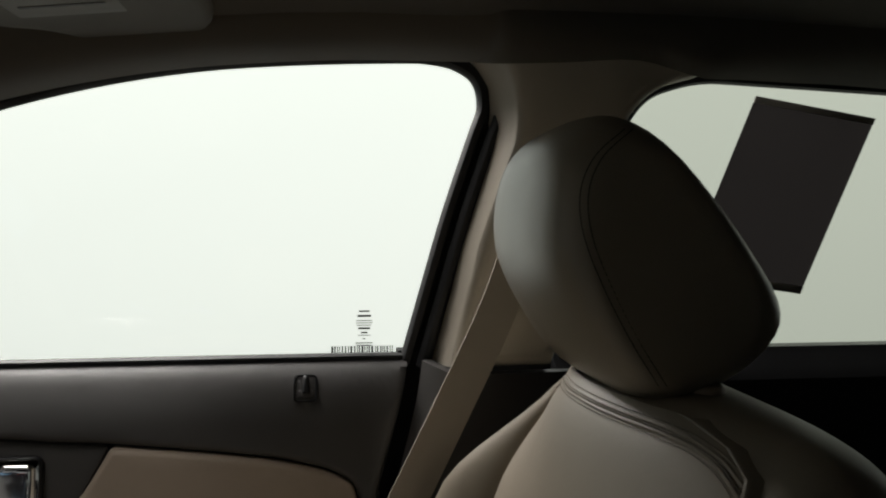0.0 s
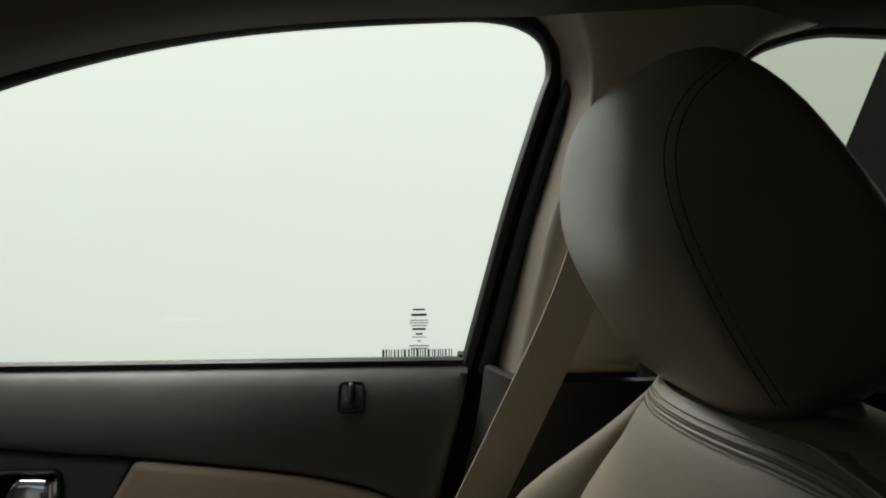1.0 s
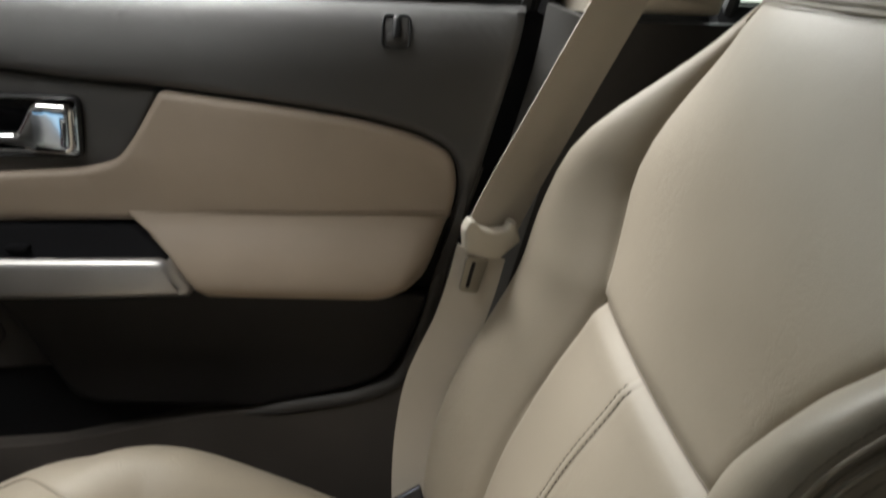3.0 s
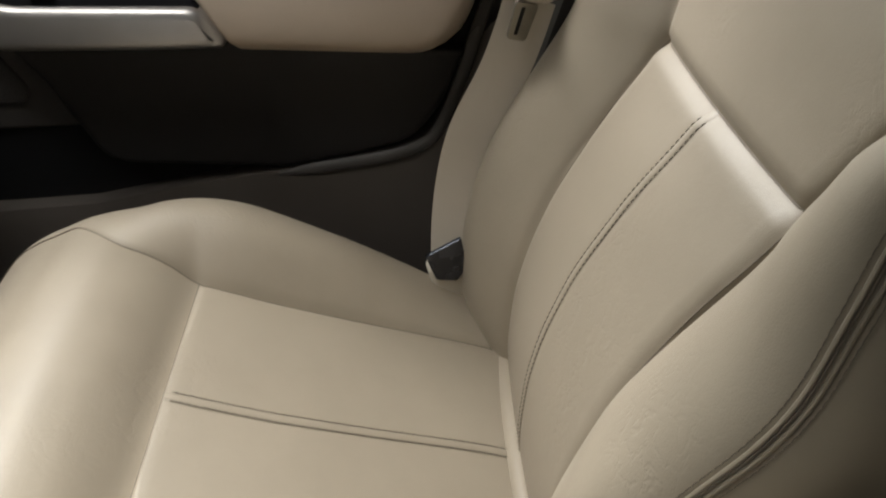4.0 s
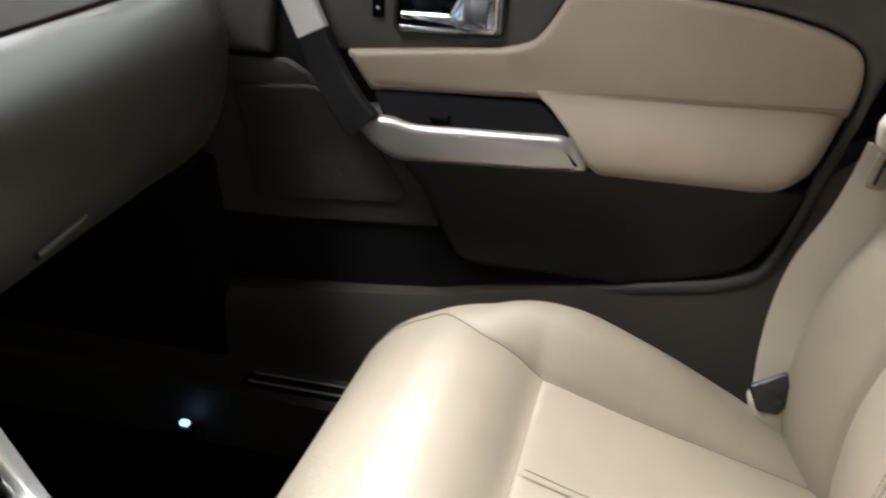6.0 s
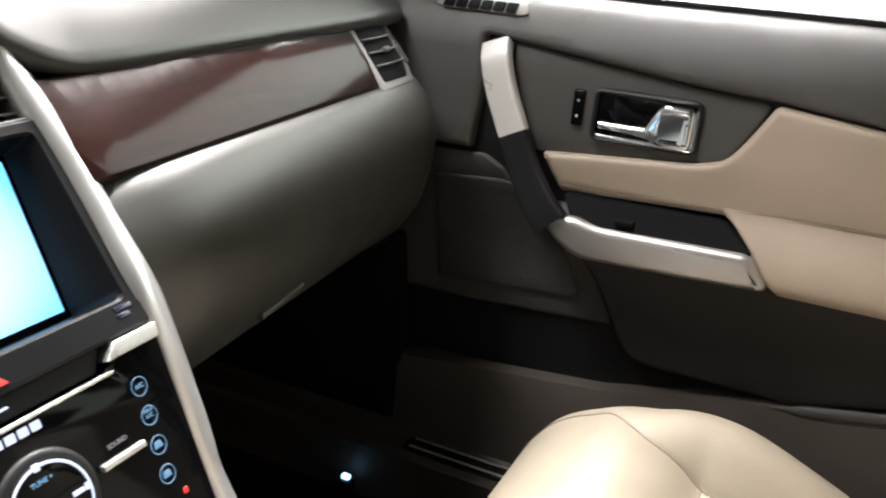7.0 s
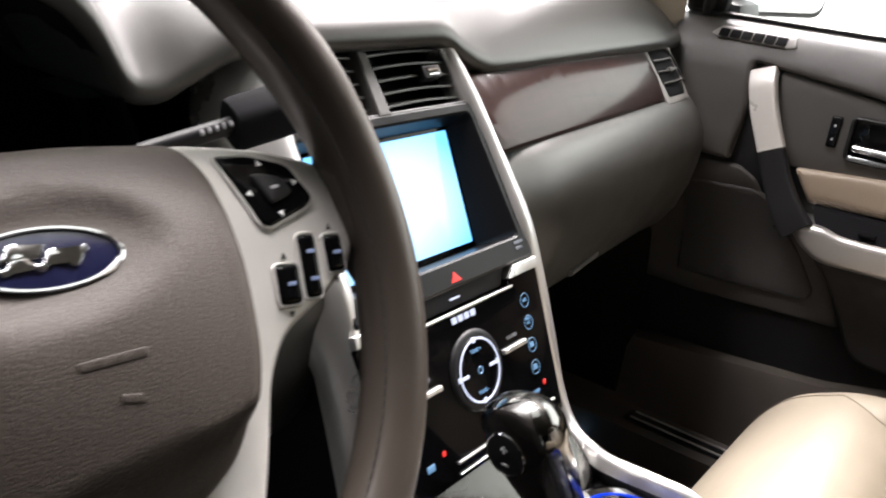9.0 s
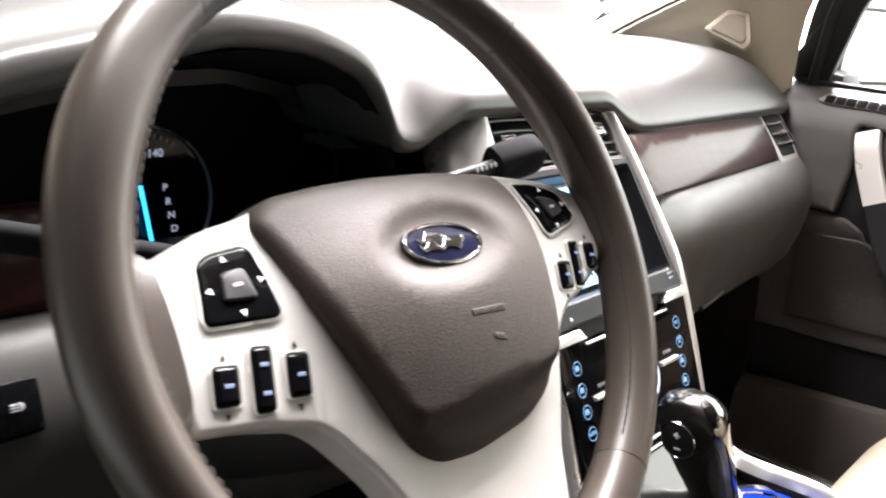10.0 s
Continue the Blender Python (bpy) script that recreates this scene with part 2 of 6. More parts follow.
def glass_material(name, tint):
    m = bpy.data.materials.new(name)
    m.use_nodes = True
    nt = m.node_tree
    out = nt.nodes["Material Output"]
    tr = node(nt, "ShaderNodeBsdfTransparent", Color=(*tint, 1))
    gl = node(nt, "ShaderNodeBsdfGlossy", Roughness=0.02)
    fr = node(nt, "ShaderNodeFresnel", IOR=1.45)
    mx = nt.nodes.new("ShaderNodeMixShader")
    nt.links.new(fr.outputs[0], mx.inputs[0])
    nt.links.new(tr.outputs[0], mx.inputs[1])
    nt.links.new(gl.outputs[0], mx.inputs[2])
    nt.links.new(mx.outputs[0], out.inputs["Surface"])
    return m


GLASS = glass_material("window_glass", (0.97, 0.99, 0.96))
TINTED = glass_material("tinted_glass", (0.52, 0.54, 0.48))


# ---- building tools ----
def finish(bm, angle=35):
    bmesh.ops.recalc_face_normals(bm, faces=bm.faces)
    me = bpy.data.meshes.new("mesh")
    bm.to_mesh(me)
    bm.free()
    me.polygons.foreach_set("use_smooth", [True] * len(me.polygons))
    me.set_sharp_from_angle(angle=radians(angle))
    return me


def part(name, bm, mat, parent=None, label="", angle=35, kind=""):
    """One mesh object under a thing or a part."""
    ob = new(name, finish(bm, angle))
    ob.data.materials.append(mat)
    if parent:
        ob.parent = parent
        ob.matrix_parent_inverse = parent.matrix_world.inverted()
    return tagged(ob, label, kind=kind)


def thing(name, label, category, at=(0, 0, 0), group="", kind=""):
    ob = new(name)
    ob.empty_display_size = 0.05
    ob.matrix_world = Matrix.Translation(at)
    return tagged(ob, label, category, group, kind)


def lerp_table(table, x):
    """Value at x of a table of (x, value), in straight lines between its entries."""
    if x <= table[0][0]:
        return table[0][1]
    for (a, va), (b, vb) in zip(table, table[1:]):
        if x <= b:
            k = (x - a) / (b - a)
            return va + (vb - va) * k
    return table[-1][1]


def smooth_table(table, x):
    """Value at x of a table of (x, value), along a smooth line that does not overshoot."""
    if x <= table[0][0]:
        return table[0][1]
    if x >= table[-1][0]:
        return table[-1][1]
    n = len(table)
    rise = [(table[i + 1][1] - table[i][1]) / (table[i + 1][0] - table[i][0]) for i in range(n - 1)]

    def slope(i):
        if i == 0 or i == n - 1:
            return rise[min(i, n - 2)]
        a, b = rise[i - 1], rise[i]
        return 0.0 if a * b <= 0 else 2 * a * b / (a + b)
    for i in range(n - 1):
        (xa, ya), (xb, yb) = table[i], table[i + 1]
        if x <= xb:
            h = xb - xa
            t = (x - xa) / h
            return ya * (1 + 2 * t) * (1 - t) ** 2 + slope(i) * h * t * (1 - t) ** 2 + yb * t * t * (3 - 2 * t) + slope(i + 1) * h * t * t * (t - 1)


def curve(pts, n=6, closed=False):
    """A Catmull-Rom line through the points."""
    p = [Vector(q) for q in pts]
    out = []
    count = len(p) if closed else len(p) - 1
    for i in range(count):
        a = p[i - 1] if closed or i > 0 else p[0] * 2 - p[1]
        b, c = p[i], p[(i + 1) % len(p)]
        d = p[(i + 2) % len(p)] if closed or i + 2 < len(p) else c * 2 - b
        for k in range(n):
            t = k / n
            out.append(0.5 * (2 * b + (c - a) * t + (2 * a - 5 * b + 4 * c - d) * t * t + (3 * b - a - 3 * c + d) * t ** 3))
    if not closed:
        out.append(p[-1])
    return out


def rounded(pts, r, n=4):
    """A closed outline with its corners rounded; a corner may carry its own radius."""
    out = []
    for i, q in enumerate(pts):
        p = Vector(q[:2])
        rad = q[2] if len(q) > 2 else r
        a, b = Vector(pts[i - 1][:2]) - p, Vector(pts[(i + 1) % len(pts)][:2]) - p
        k = min(rad, a.length * 0.45, b.length * 0.45)
        s, e = p + a.normalized() * k, p + b.normalized() * k
        for j in range(n + 1):
            t = j / n
            out.append(s * (1 - t) ** 2 + p * 2 * t * (1 - t) + e * t * t)
    return out


def box_outline(u0, v0, u1, v1, r=0.003):
    return rounded([(u0, v0), (u1, v0), (u1, v1), (u0, v1)], r)


def resample(pts, step):
    out = []
    for i, p in enumerate(pts):
        q = pts[(i + 1) % len(pts)]
        n = max(1, int((Vector(q) - Vector(p)).length / step))
        out += [Vector(p).lerp(Vector(q), k / n) for k in range(n)]
    return out


def plate_mesh(outline, to3d, h=0.004, r=0.003, back=0.01, cell=0.03, seg=3, hole=False, bm=None):
    """A plate with rounded edges over a flat outline (u, v), bent into place by to3d(u, v, height)."""
    pts = [Vector(p[:2]) for p in outline]
    pts = [p for i, p in enumerate(pts) if (p - pts[i - 1]).length > 1e-5]
    if sum(p.x * q.y - q.x * p.y for p, q in zip(pts, pts[1:] + pts[:1])) < 0:
        pts.reverse()
    pts = resample(pts, cell)
    n = len(pts)
    inward = []
    for i in range(n):
        d = (pts[(i + 1) % n] - pts[i]).normalized() + (pts[i] - pts[i - 1]).normalized()
        d = d.normalized() if d.length > 1e-6 else Vector((1, 0))
        inward.append(Vector((-d.y, d.x)))
    e = min(r, h + back)
    levels = [(0, -back)] + [(r * (1 - math.cos(k / seg * math.pi / 2)), h - e + e * math.sin(k / seg * math.pi / 2)) for k in range(seg + 1)]
    own = bmesh.new()
    rings = [[own.verts.new((*(p + w * ins), hh)) for p, w in zip(pts, inward)] for ins, hh in levels]
    for a, b in zip(rings, rings[1:]):
        for i in range(n):
            own.faces.new((a[i], a[(i + 1) % n], b[(i + 1) % n], b[i]))
    if not hole:
        cap = own.faces.new(rings[-1])
        tris = bmesh.ops.triangulate(own, faces=[cap])["faces"]
        us, vs = [p.x for p in pts], [p.y for p in pts]
        for axis, lo, hi in ((0, min(us), max(us)), (1, min(vs), max(vs))):
            for k in range(1, int((hi - lo) / cell) + 1):
                co = [0, 0, 0]
                co[axis] = lo + k * cell
                no = [0, 0, 0]
                no[axis] = 1
                faces = [f for f in own.faces if all(abs(v.co.z - h) < 1e-6 for v in f.verts)]
                geom = list({x for f in faces for x in (*f.verts, *f.edges, f)})
                bmesh.ops.bisect_plane(own, geom=geom, plane_co=co, plane_no=no, dist=1e-6)
    for v in own.verts:
        v.co = to3d(*v.co)
    if bm is None:
        return own
    merge(bm, own)
    return bm


def merge(bm, other):
    me = bpy.data.meshes.new("tmp")
    other.to_mesh(me)
    other.free()
    bm.from_mesh(me)
    bpy.data.meshes.remove(me)


def plate(name, outline, to3d, mat, parent=None, label="", angle=40, **kw):
    return part(name, plate_mesh(outline, to3d, **kw), mat, parent, label, angle)


def sweep_mesh(path, section, up=(0, 0, 1), closed=False, scales=None, caps=True, bm=None):
    """A section of (side, height) points carried along a path; up says where height points."""
    bm = bm or bmesh.new()
    path = [Vector(p) for p in path]
    n, rings = len(path), []
    for i, p in enumerate(path):
        a = path[i - 1] if closed or i else path[0]
        b = path[(i + 1) % n] if closed or i + 1 < n else path[-1]
        d = (b - a).normalized()
        u = Vector(up(p, i / max(n - 1, 1))) if callable(up) else Vector(up)
        side = d.cross(u).normalized()
        top = side.cross(d).normalized()
        k = scales(i / max(n - 1, 1)) if scales else (1, 1)
        rings.append([bm.verts.new(p + side * s * k[0] + top * t * k[1]) for s, t in section])
    m = len(section)
    for i in range(n if closed else n - 1):
        a, b = rings[i], rings[(i + 1) % n]
        for j in range(m):
            bm.faces.new((a[j], a[(j + 1) % m], b[(j + 1) % m], b[j]))
    if caps and not closed:
        bm.faces.new(rings[0])
        bm.faces.new(rings[-1])
    return bm


def oval(a, b, n=12, power=2.0):
    out = []
    for i in range(n):
        t = 2 * math.pi * i / n
        c, s = math.cos(t), math.sin(t)
        out.append((a * math.copysign(abs(c) ** (2 / power), c), b * math.copysign(abs(s) ** (2 / power), s)))
    return out


def loft_mesh(rings, caps=True, bm=None):
    """Closed rings of equally many points, joined one to the next."""
    bm = bm or bmesh.new()
    vs = [[bm.verts.new(p) for p in ring] for ring in rings]
    m = len(vs[0])
    for a, b in zip(vs, vs[1:]):
        for j in range(m):
            bm.faces.new((a[j], a[(j + 1) % m], b[(j + 1) % m], b[j]))
    if caps:
        bm.faces.new(vs[0])
        bm.faces.new(vs[-1])
    return bm


def grid_mesh(f, us, vs, thick=None, bm=None):
    """A sheet through f(u, v); thick: a vector by which its back lies behind it."""
    bm = bm or bmesh.new()
    g = [[bm.verts.new(f(u, v)) for v in vs] for u in us]
    for a, b in zip(g, g[1:]):
        for j in range(len(vs) - 1):
            bm.faces.new((a[j], b[j], b[j + 1], a[j + 1]))
    if thick is not None:
        t = Vector(thick)
        k = [[bm.verts.new(v.co + t) for v in row] for row in g]
        for a, b in zip(k, k[1:]):
            for j in range(len(vs) - 1):
                bm.faces.new((a[j], a[j + 1], b[j + 1], b[j]))
        rim = [r for r in ([row[0] for row in g], [row[-1] for row in g], g[0], g[-1])]
        rim2 = [r for r in ([row[0] for row in k], [row[-1] for row in k], k[0], k[-1])]
        for a, b in zip(rim, rim2):
            for j in range(len(a) - 1):
                bm.faces.new((a[j], a[j + 1], b[j + 1], b[j]))
    return bm


def block_mesh(size, at, bevel=0.004, turn=None, seg=2, bm=None):
    """A rounded block about a centre."""
    own = bmesh.new()
    bmesh.ops.create_cube(own, size=1)
    bmesh.ops.scale(own, vec=size, verts=own.verts)
    if bevel:
        bmesh.ops.bevel(own, geom=own.edges[:], offset=min(bevel, min(size) * 0.49), segments=seg, profile=0.5, affect="EDGES")
    bmesh.ops.transform(own, matrix=Matrix.Translation(at) @ (turn or Matrix()), verts=own.verts)
    if bm is None:
        return own
    merge(bm, own)
    return bm


def steps(a, b, n):
    return [a + (b - a) * i / n for i in range(n + 1)]


def smooth01(x):
    x = max(0.0, min(1.0, x))
    return x * x * (3 - 2 * x)


def text_part(name, words, m, size, mat, parent, label="", depth=0.0003):
    c = bpy.data.curves.new("words", "FONT")
    c.body, c.size, c.extrude, c.align_x, c.align_y = words, size, depth, "CENTER", "CENTER"
    tmp = bpy.data.objects.new("words", c)
    scene.collection.objects.link(tmp)
    bpy.context.view_layer.update()
    me = bpy.data.meshes.new_from_object(tmp)
    bpy.data.objects.remove(tmp)
    me.transform(m)
    ob = new(name, me)
    me.materials.clear()
    me.materials.append(mat)
    ob.parent = parent
    ob.matrix_parent_inverse = parent.matrix_world.inverted()
    return tagged(ob, label)


def stitches(path_pts, up_pts, length, gap, size, bm=None):
    """A row of thread stitches along a line."""
    bm = bm or bmesh.new()
    p = [Vector(q) for q in path_pts]
    run = [0.0]
    for a, b in zip(p, p[1:]):
        run.append(run[-1] + (b - a).length)
    def at(s):
        for i in range(len(p) - 1):
            if s <= run[i + 1]:
                k = (s - run[i]) / max(run[i + 1] - run[i], 1e-9)
                return p[i].lerp(p[i + 1], k), Vector(up_pts[i])
        return p[-1], Vector(up_pts[-1])
    s = gap
    while s + length < run[-1]:
        (a, u), (b, _) = at(s), at(s + length)
        d = (b - a)
        side = d.cross(u).normalized() * size
        top = u.normalized() * size
        va = [bm.verts.new(q) for q in (a - side, a + top, a + side)]
        mid = [bm.verts.new(q + top * 0.8) for q in (a.lerp(b, 0.5) - side, a.lerp(b, 0.5) + top, a.lerp(b, 0.5) + side)]
        vb = [bm.verts.new(q) for q in (b - side, b + top, b + side)]
        for x, y in ((va, mid), (mid, vb)):
            bm.faces.new((x[0], x[1], y[1], y[0]))
            bm.faces.new((x[1], x[2], y[2], y[1]))
        s += length + gap
    return bm


# ---- the shell of the car ----
def gx(z):
    """The side glass leans inwards towards the roof."""
    return 0.768 - 0.21 * (z - 0.765)


def glass_map(y, z, h):
    return Vector((gx(z) - h, y, z))


WINDOW = curve([(0.056, 0.752), (0.032, 0.845), (0.008, 0.936), (-0.021, 1.03), (-0.031, 1.063), (-0.024, 1.092), (-0.001, 1.108), (0.03, 1.1145),
                (0.069, 1.115), (0.184, 1.110), (0.298, 1.100), (0.413, 1.080), (0.529, 1.049), (0.62, 1.012), (0.71, 0.966), (0.775, 0.922),
                (0.810, 0.885), (0.824, 0.82), (0.834, 0.752)], 4)

floor = part("floor", block_mesh((1.5, 2.6, 0.04), (0, 0.05, -0.02), 0), CARPET, None, "black carpeted car floor", kind="structure")
tagged(floor, category="floor")
ground = part("ground", grid_mesh(lambda u, v: Vector((u, v, -0.42)), steps(-60, 4.2, 8), steps(-60, 60, 8)), GROUND, None,
              "pale studio floor under the car", kind="structure")
tagged(ground, category="ground")
# the booth's side wall sweeps up from the floor; its glow stands for its lighting
cove = [(4.2, -0.42), (4.5, -0.40), (4.75, -0.32), (4.92, -0.15), (5.0, 0.1), (5.0, 6.0)]
backdrop = part("backdrop", grid_mesh(lambda i, v: Vector((cove[i][0], v, cove[i][1])), range(len(cove)), steps(-60, 60, 8)), BOOTH, None,
                "glowing seamless white booth wall", kind="structure")
tagged(backdrop, category="backdrop")


def roof_z(x):
    return 1.172 - 0.06 * (abs(x) / 0.56) ** 4 * 0.5


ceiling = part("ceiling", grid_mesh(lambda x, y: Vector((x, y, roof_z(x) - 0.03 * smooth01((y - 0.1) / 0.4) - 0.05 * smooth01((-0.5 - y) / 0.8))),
                                    steps(-0.57, 0.57, 20), steps(-1.25, 0.48, 24), thick=(0, 0, 0.03)), SHADED_HEADLINER, None,
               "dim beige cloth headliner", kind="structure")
tagged(ceiling, category="ceiling")

RAIL_OUT = [(0.66, -1.2, 1.035), (0.66, -0.9, 1.062), (0.66, -0.53, 1.0905), (0.64, -0.40, 1.0915), (0.61, -0.32, 1.0885), (0.587, -0.26, 1.0862), (0.582, -0.187, 1.102), (0.582, -0.104, 1.098), (0.59, -0.035, 1.0965), (0.652, -0.005, 1.1085),
            (0.66, 0.1, 1.1095), (0.66, 0.184, 1.106), (0.66, 0.298, 1.096), (0.665, 0.413, 1.078), (0.675, 0.529, 1.051), (0.69, 0.65, 1.016), (0.703, 0.77, 0.957), (0.718, 0.850, 0.885), (0.728, 0.861, 0.752), (0.735, 0.866, 0.70)]
RAIL_IN = [(0.56, -1.2, 1.09), (0.56, -0.9, 1.13), (0.555, -0.53, 1.158), (0.553, -0.41, 1.161), (0.55, -0.30, 1.163), (0.55, -0.25, 1.163), (0.55, -0.187, 1.163), (0.55, -0.104, 1.163), (0.55, -0.035, 1.163), (0.55, -0.005, 1.163),
           (0.55, 0.1, 1.163), (0.549, 0.184, 1.158), (0.545, 0.298, 1.145), (0.545, 0.39, 1.132), (0.549, 0.49, 1.11), (0.565, 0.62, 1.065), (0.59, 0.78, 0.985), (0.62, 0.95, 0.90), (0.655, 1.13, 0.81), (0.665, 1.18, 0.78)]
RAIL_JOINT = 58


def rail_mesh(first, final, mirror=1):
    a, b = curve(RAIL_OUT, 4), curve(RAIL_IN, 4)

    def f(i, k):
        p = a[i].lerp(b[i], k)
        p = p - Vector((0.018, 0.006, 0.012)) * math.sin(math.pi * k)
        return Vector((p.x * mirror, p.y, p.z))

    return grid_mesh(f, range(len(a))[first:final], steps(0, 1, 8), thick=(0.02 * mirror, 0.01, 0.02))


for side in (1, -1):
    right = side == 1
    rail = part("roof_rail" if right else "roof_rail_left", rail_mesh(None, RAIL_JOINT + 1, side), SHADED_HEADLINER, None, "dim cloth-covered edge of the headliner over the door", kind="structure")
    tagged(rail, category="headliner edge")
    a_pillar = part("a_pillar" if right else "a_pillar_left", rail_mesh(RAIL_JOINT, None, side), BEIGE_TRIM, None, "beige moulded windscreen pillar trim", kind="structure")
    tagged(a_pillar, category="pillar trim")

# tweeter cover let into the pillar trim
tw_c = Vector((0.655, 0.945, 0.838))
tw_n = Vector((-0.80, -0.25, 0.10)).normalized()
tw_u = Vector((-0.16, 0.62, -0.35)).normalized()
tw_u = (tw_u - tw_n * tw_u.dot(tw_n)).normalized()
tw_v = tw_n.cross(tw_u)
tw_v = tw_v if tw_v.z > 0 else -tw_v


def tweeter_map(u, v, h):
    return tw_c + tw_u * u + tw_v * v + tw_n * h


tweeter = thing("tweeter_cover", "beige triangular tweeter cover with fine grille on pillar", "speaker", tw_c)
plate("surround", rounded([(0.048, 0.005), (0.002, 0.019), (-0.027, 0.002), (-0.014, -0.044), (0.0, -0.050)], 0.006), tweeter_map, BEIGE_TRIM, tweeter, h=0.012, r=0.003, back=0.02)
plate("grille", rounded([(0.038, 0.002), (0.002, 0.0125), (-0.019, -0.001), (-0.009, -0.036), (-0.001, -0.040)], 0.006), tweeter_map,
      material("tweeter_mesh", (0.36, 0.32, 0.26), 0.7, grain=0.6, grain_size=1500, cells=0.8, cell_size=900), tweeter, h=0.0145, r=0.002, back=0.004)

# closing walls: rear, bulkhead, and an unseen driver side whose openings shape the light
wall_rear = part("wall_rear", block_mesh((1.52, 0.04, 1.16), (0, -1.24, 0.56), 0), DARK_VINYL, None, "dark rear end of the cabin", kind="structure")
bm = block_mesh((0.04, 1.63, 0.78), (-0.90, -0.415, 0.37), 0)
block_mesh((0.04, 0.28, 0.78), (-0.90, 1.15, 0.37), 0, bm=bm)
block_mesh((0.04, 0.63, 0.48), (-0.90, 0.705, 0.22), 0, bm=bm)
block_mesh((0.04, 2.52, 0.10), (-0.90, 0.03, 1.15), 0, bm=bm)
block_mesh((0.04, 1.63, 0.34), (-0.90, -0.415, 0.93), 0, bm=bm)
block_mesh((0.04, 0.28, 0.34), (-0.90, 1.15, 0.93), 0, bm=bm)
block_mesh((0.36, 1.80, 0.02), (-0.74, -0.33, 1.19), 0, bm=bm)
wall_left = part("wall_left", bm, DARK_VINYL, None, "unseen dark wall that holds light off the driver side", kind="structure")
wall_front = part("wall_front", block_mesh((1.52, 0.04, 0.74), (0, 1.29, 0.36), 0), CARPET, None, "carpeted bulkhead below the windscreen", kind="structure")
for w in (wall_rear, wall_left, wall_front):
    tagged(w, category="wall")

windscreen = thing("window_windscreen", "raked clear windscreen over the dashboard", "window", (0, 1.2, 0.8), kind="structure")
pane = part("pane", grid_mesh(lambda u, v: Vector((u * (0.66 - 0.11 * v), 1.235 - 0.765 * v + 0.03 * (1 - u * u), 0.795 + 0.325 * v + 0.02 * math.sin(math.pi * v))),
                              steps(-1, 1, 12), steps(0, 1, 12)), GLASS, windscreen)
pane.visible_shadow = False
for side in (1, -1):
    edge = [Vector((p.x * side, p.y, p.z)) + Vector((-0.004 * side, 0.004, 0.003)) for p in curve(RAIL_IN, 4)[60:]]
    part("edge_seal", sweep_mesh(edge, oval(0.004, 0.003, 8), up=(0, 0, 1)), RUBBER, windscreen, "black edge seal of the windscreen")

# sill of the passenger side
SILL = [(0.775, 0.262), (0.748, 0.255), (0.742, 0.235), (0.741, 0.13), (0.738, 0.105), (0.73, 0.098), (0.70, 0.094), (0.692, 0.085), (0.69, 0.04), (0.685, 0.0)]
SILL_RISE = [(-0.6, 0.25), (0.08, 0.25), (0.12, 0.22), (0.14, 0.17), (0.155, 0.13), (0.18, 0.09), (0.24, 0.07), (0.34, 0.052), (0.55, 0.0), (0.87, -0.035), (1.3, -0.05)]


def sill_point(i, y):
    x, z = SILL[i]
    k = (1.0, 1.0, 0.9, 0.35, 0.0, 0.0, 0.0, 0.0, 0.0, 0.0)[i]
    return Vector((x - (0.012 if i in (1, 2, 3) else 0) * smooth01((0.5 - y) / 0.2), y, z + k * lerp_table(SILL_RISE, y)))


RIDGE_VINYL = material("ridge_vinyl", (0.075, 0.07, 0.065), 0.5, grain=0.15, grain_size=700, vary=0.1, spec=0.3)
sill = part("sill_trim", grid_mesh(sill_point, range(len(SILL)), steps(-0.6, 0.05, 6)[:-1] + steps(0.05, 0.6, 44)[:-1] + steps(0.6, 1.27, 12), thick=(0.02, 0, -0.005)), SILL_VINYL, None, "dark moulded door sill trim", kind="structure")
tagged(sill, category="sill")
ridge = curve([(0.737, 0.338, 0.303), (0.735, 0.30, 0.3115), (0.734, 0.25, 0.322), (0.733, 0.212, 0.331), (0.731, 0.175, 0.348), (0.729, 0.159, 0.371), (0.727, 0.142, 0.42), (0.724, 0.129, 0.471), (0.718, 0.112, 0.54), (0.712, 0.095, 0.60)], 4)
part("sill_lip", sweep_mesh(ridge, oval(0.007, 0.0055, 10), up=(-1, 0, 0.3), scales=lambda t: (0.35 + 0.65 * smooth01(t / 0.12), 0.35 + 0.65 * smooth01(t / 0.12))), RIDGE_VINYL, sill, "raised grey lip along the door opening")
scuff = thing("scuff_plate", "black scuff plate with two bright ribs on sill", "scuff plate", (0.715, 0.5, 0.096))
part("plate", block_mesh((0.032, 0.62, 0.004), (0.716, 0.51, 0.0985), 0.0015), BLACK_PLASTIC, scuff)
for x in (0.706, 0.727):
    part("rib", block_mesh((0.003, 0.60, 0.003), (x, 0.51, 0.1022), 0.001), RIB_METAL, scuff, "bright metal rib")


# ---- centre pillar, belt and rear side ----
def pillar_map(y, z, h):
    return Vector((gx(z) - 0.085 - 0.03 * smooth01((z - 0.9) / 0.25) - h, y, z))


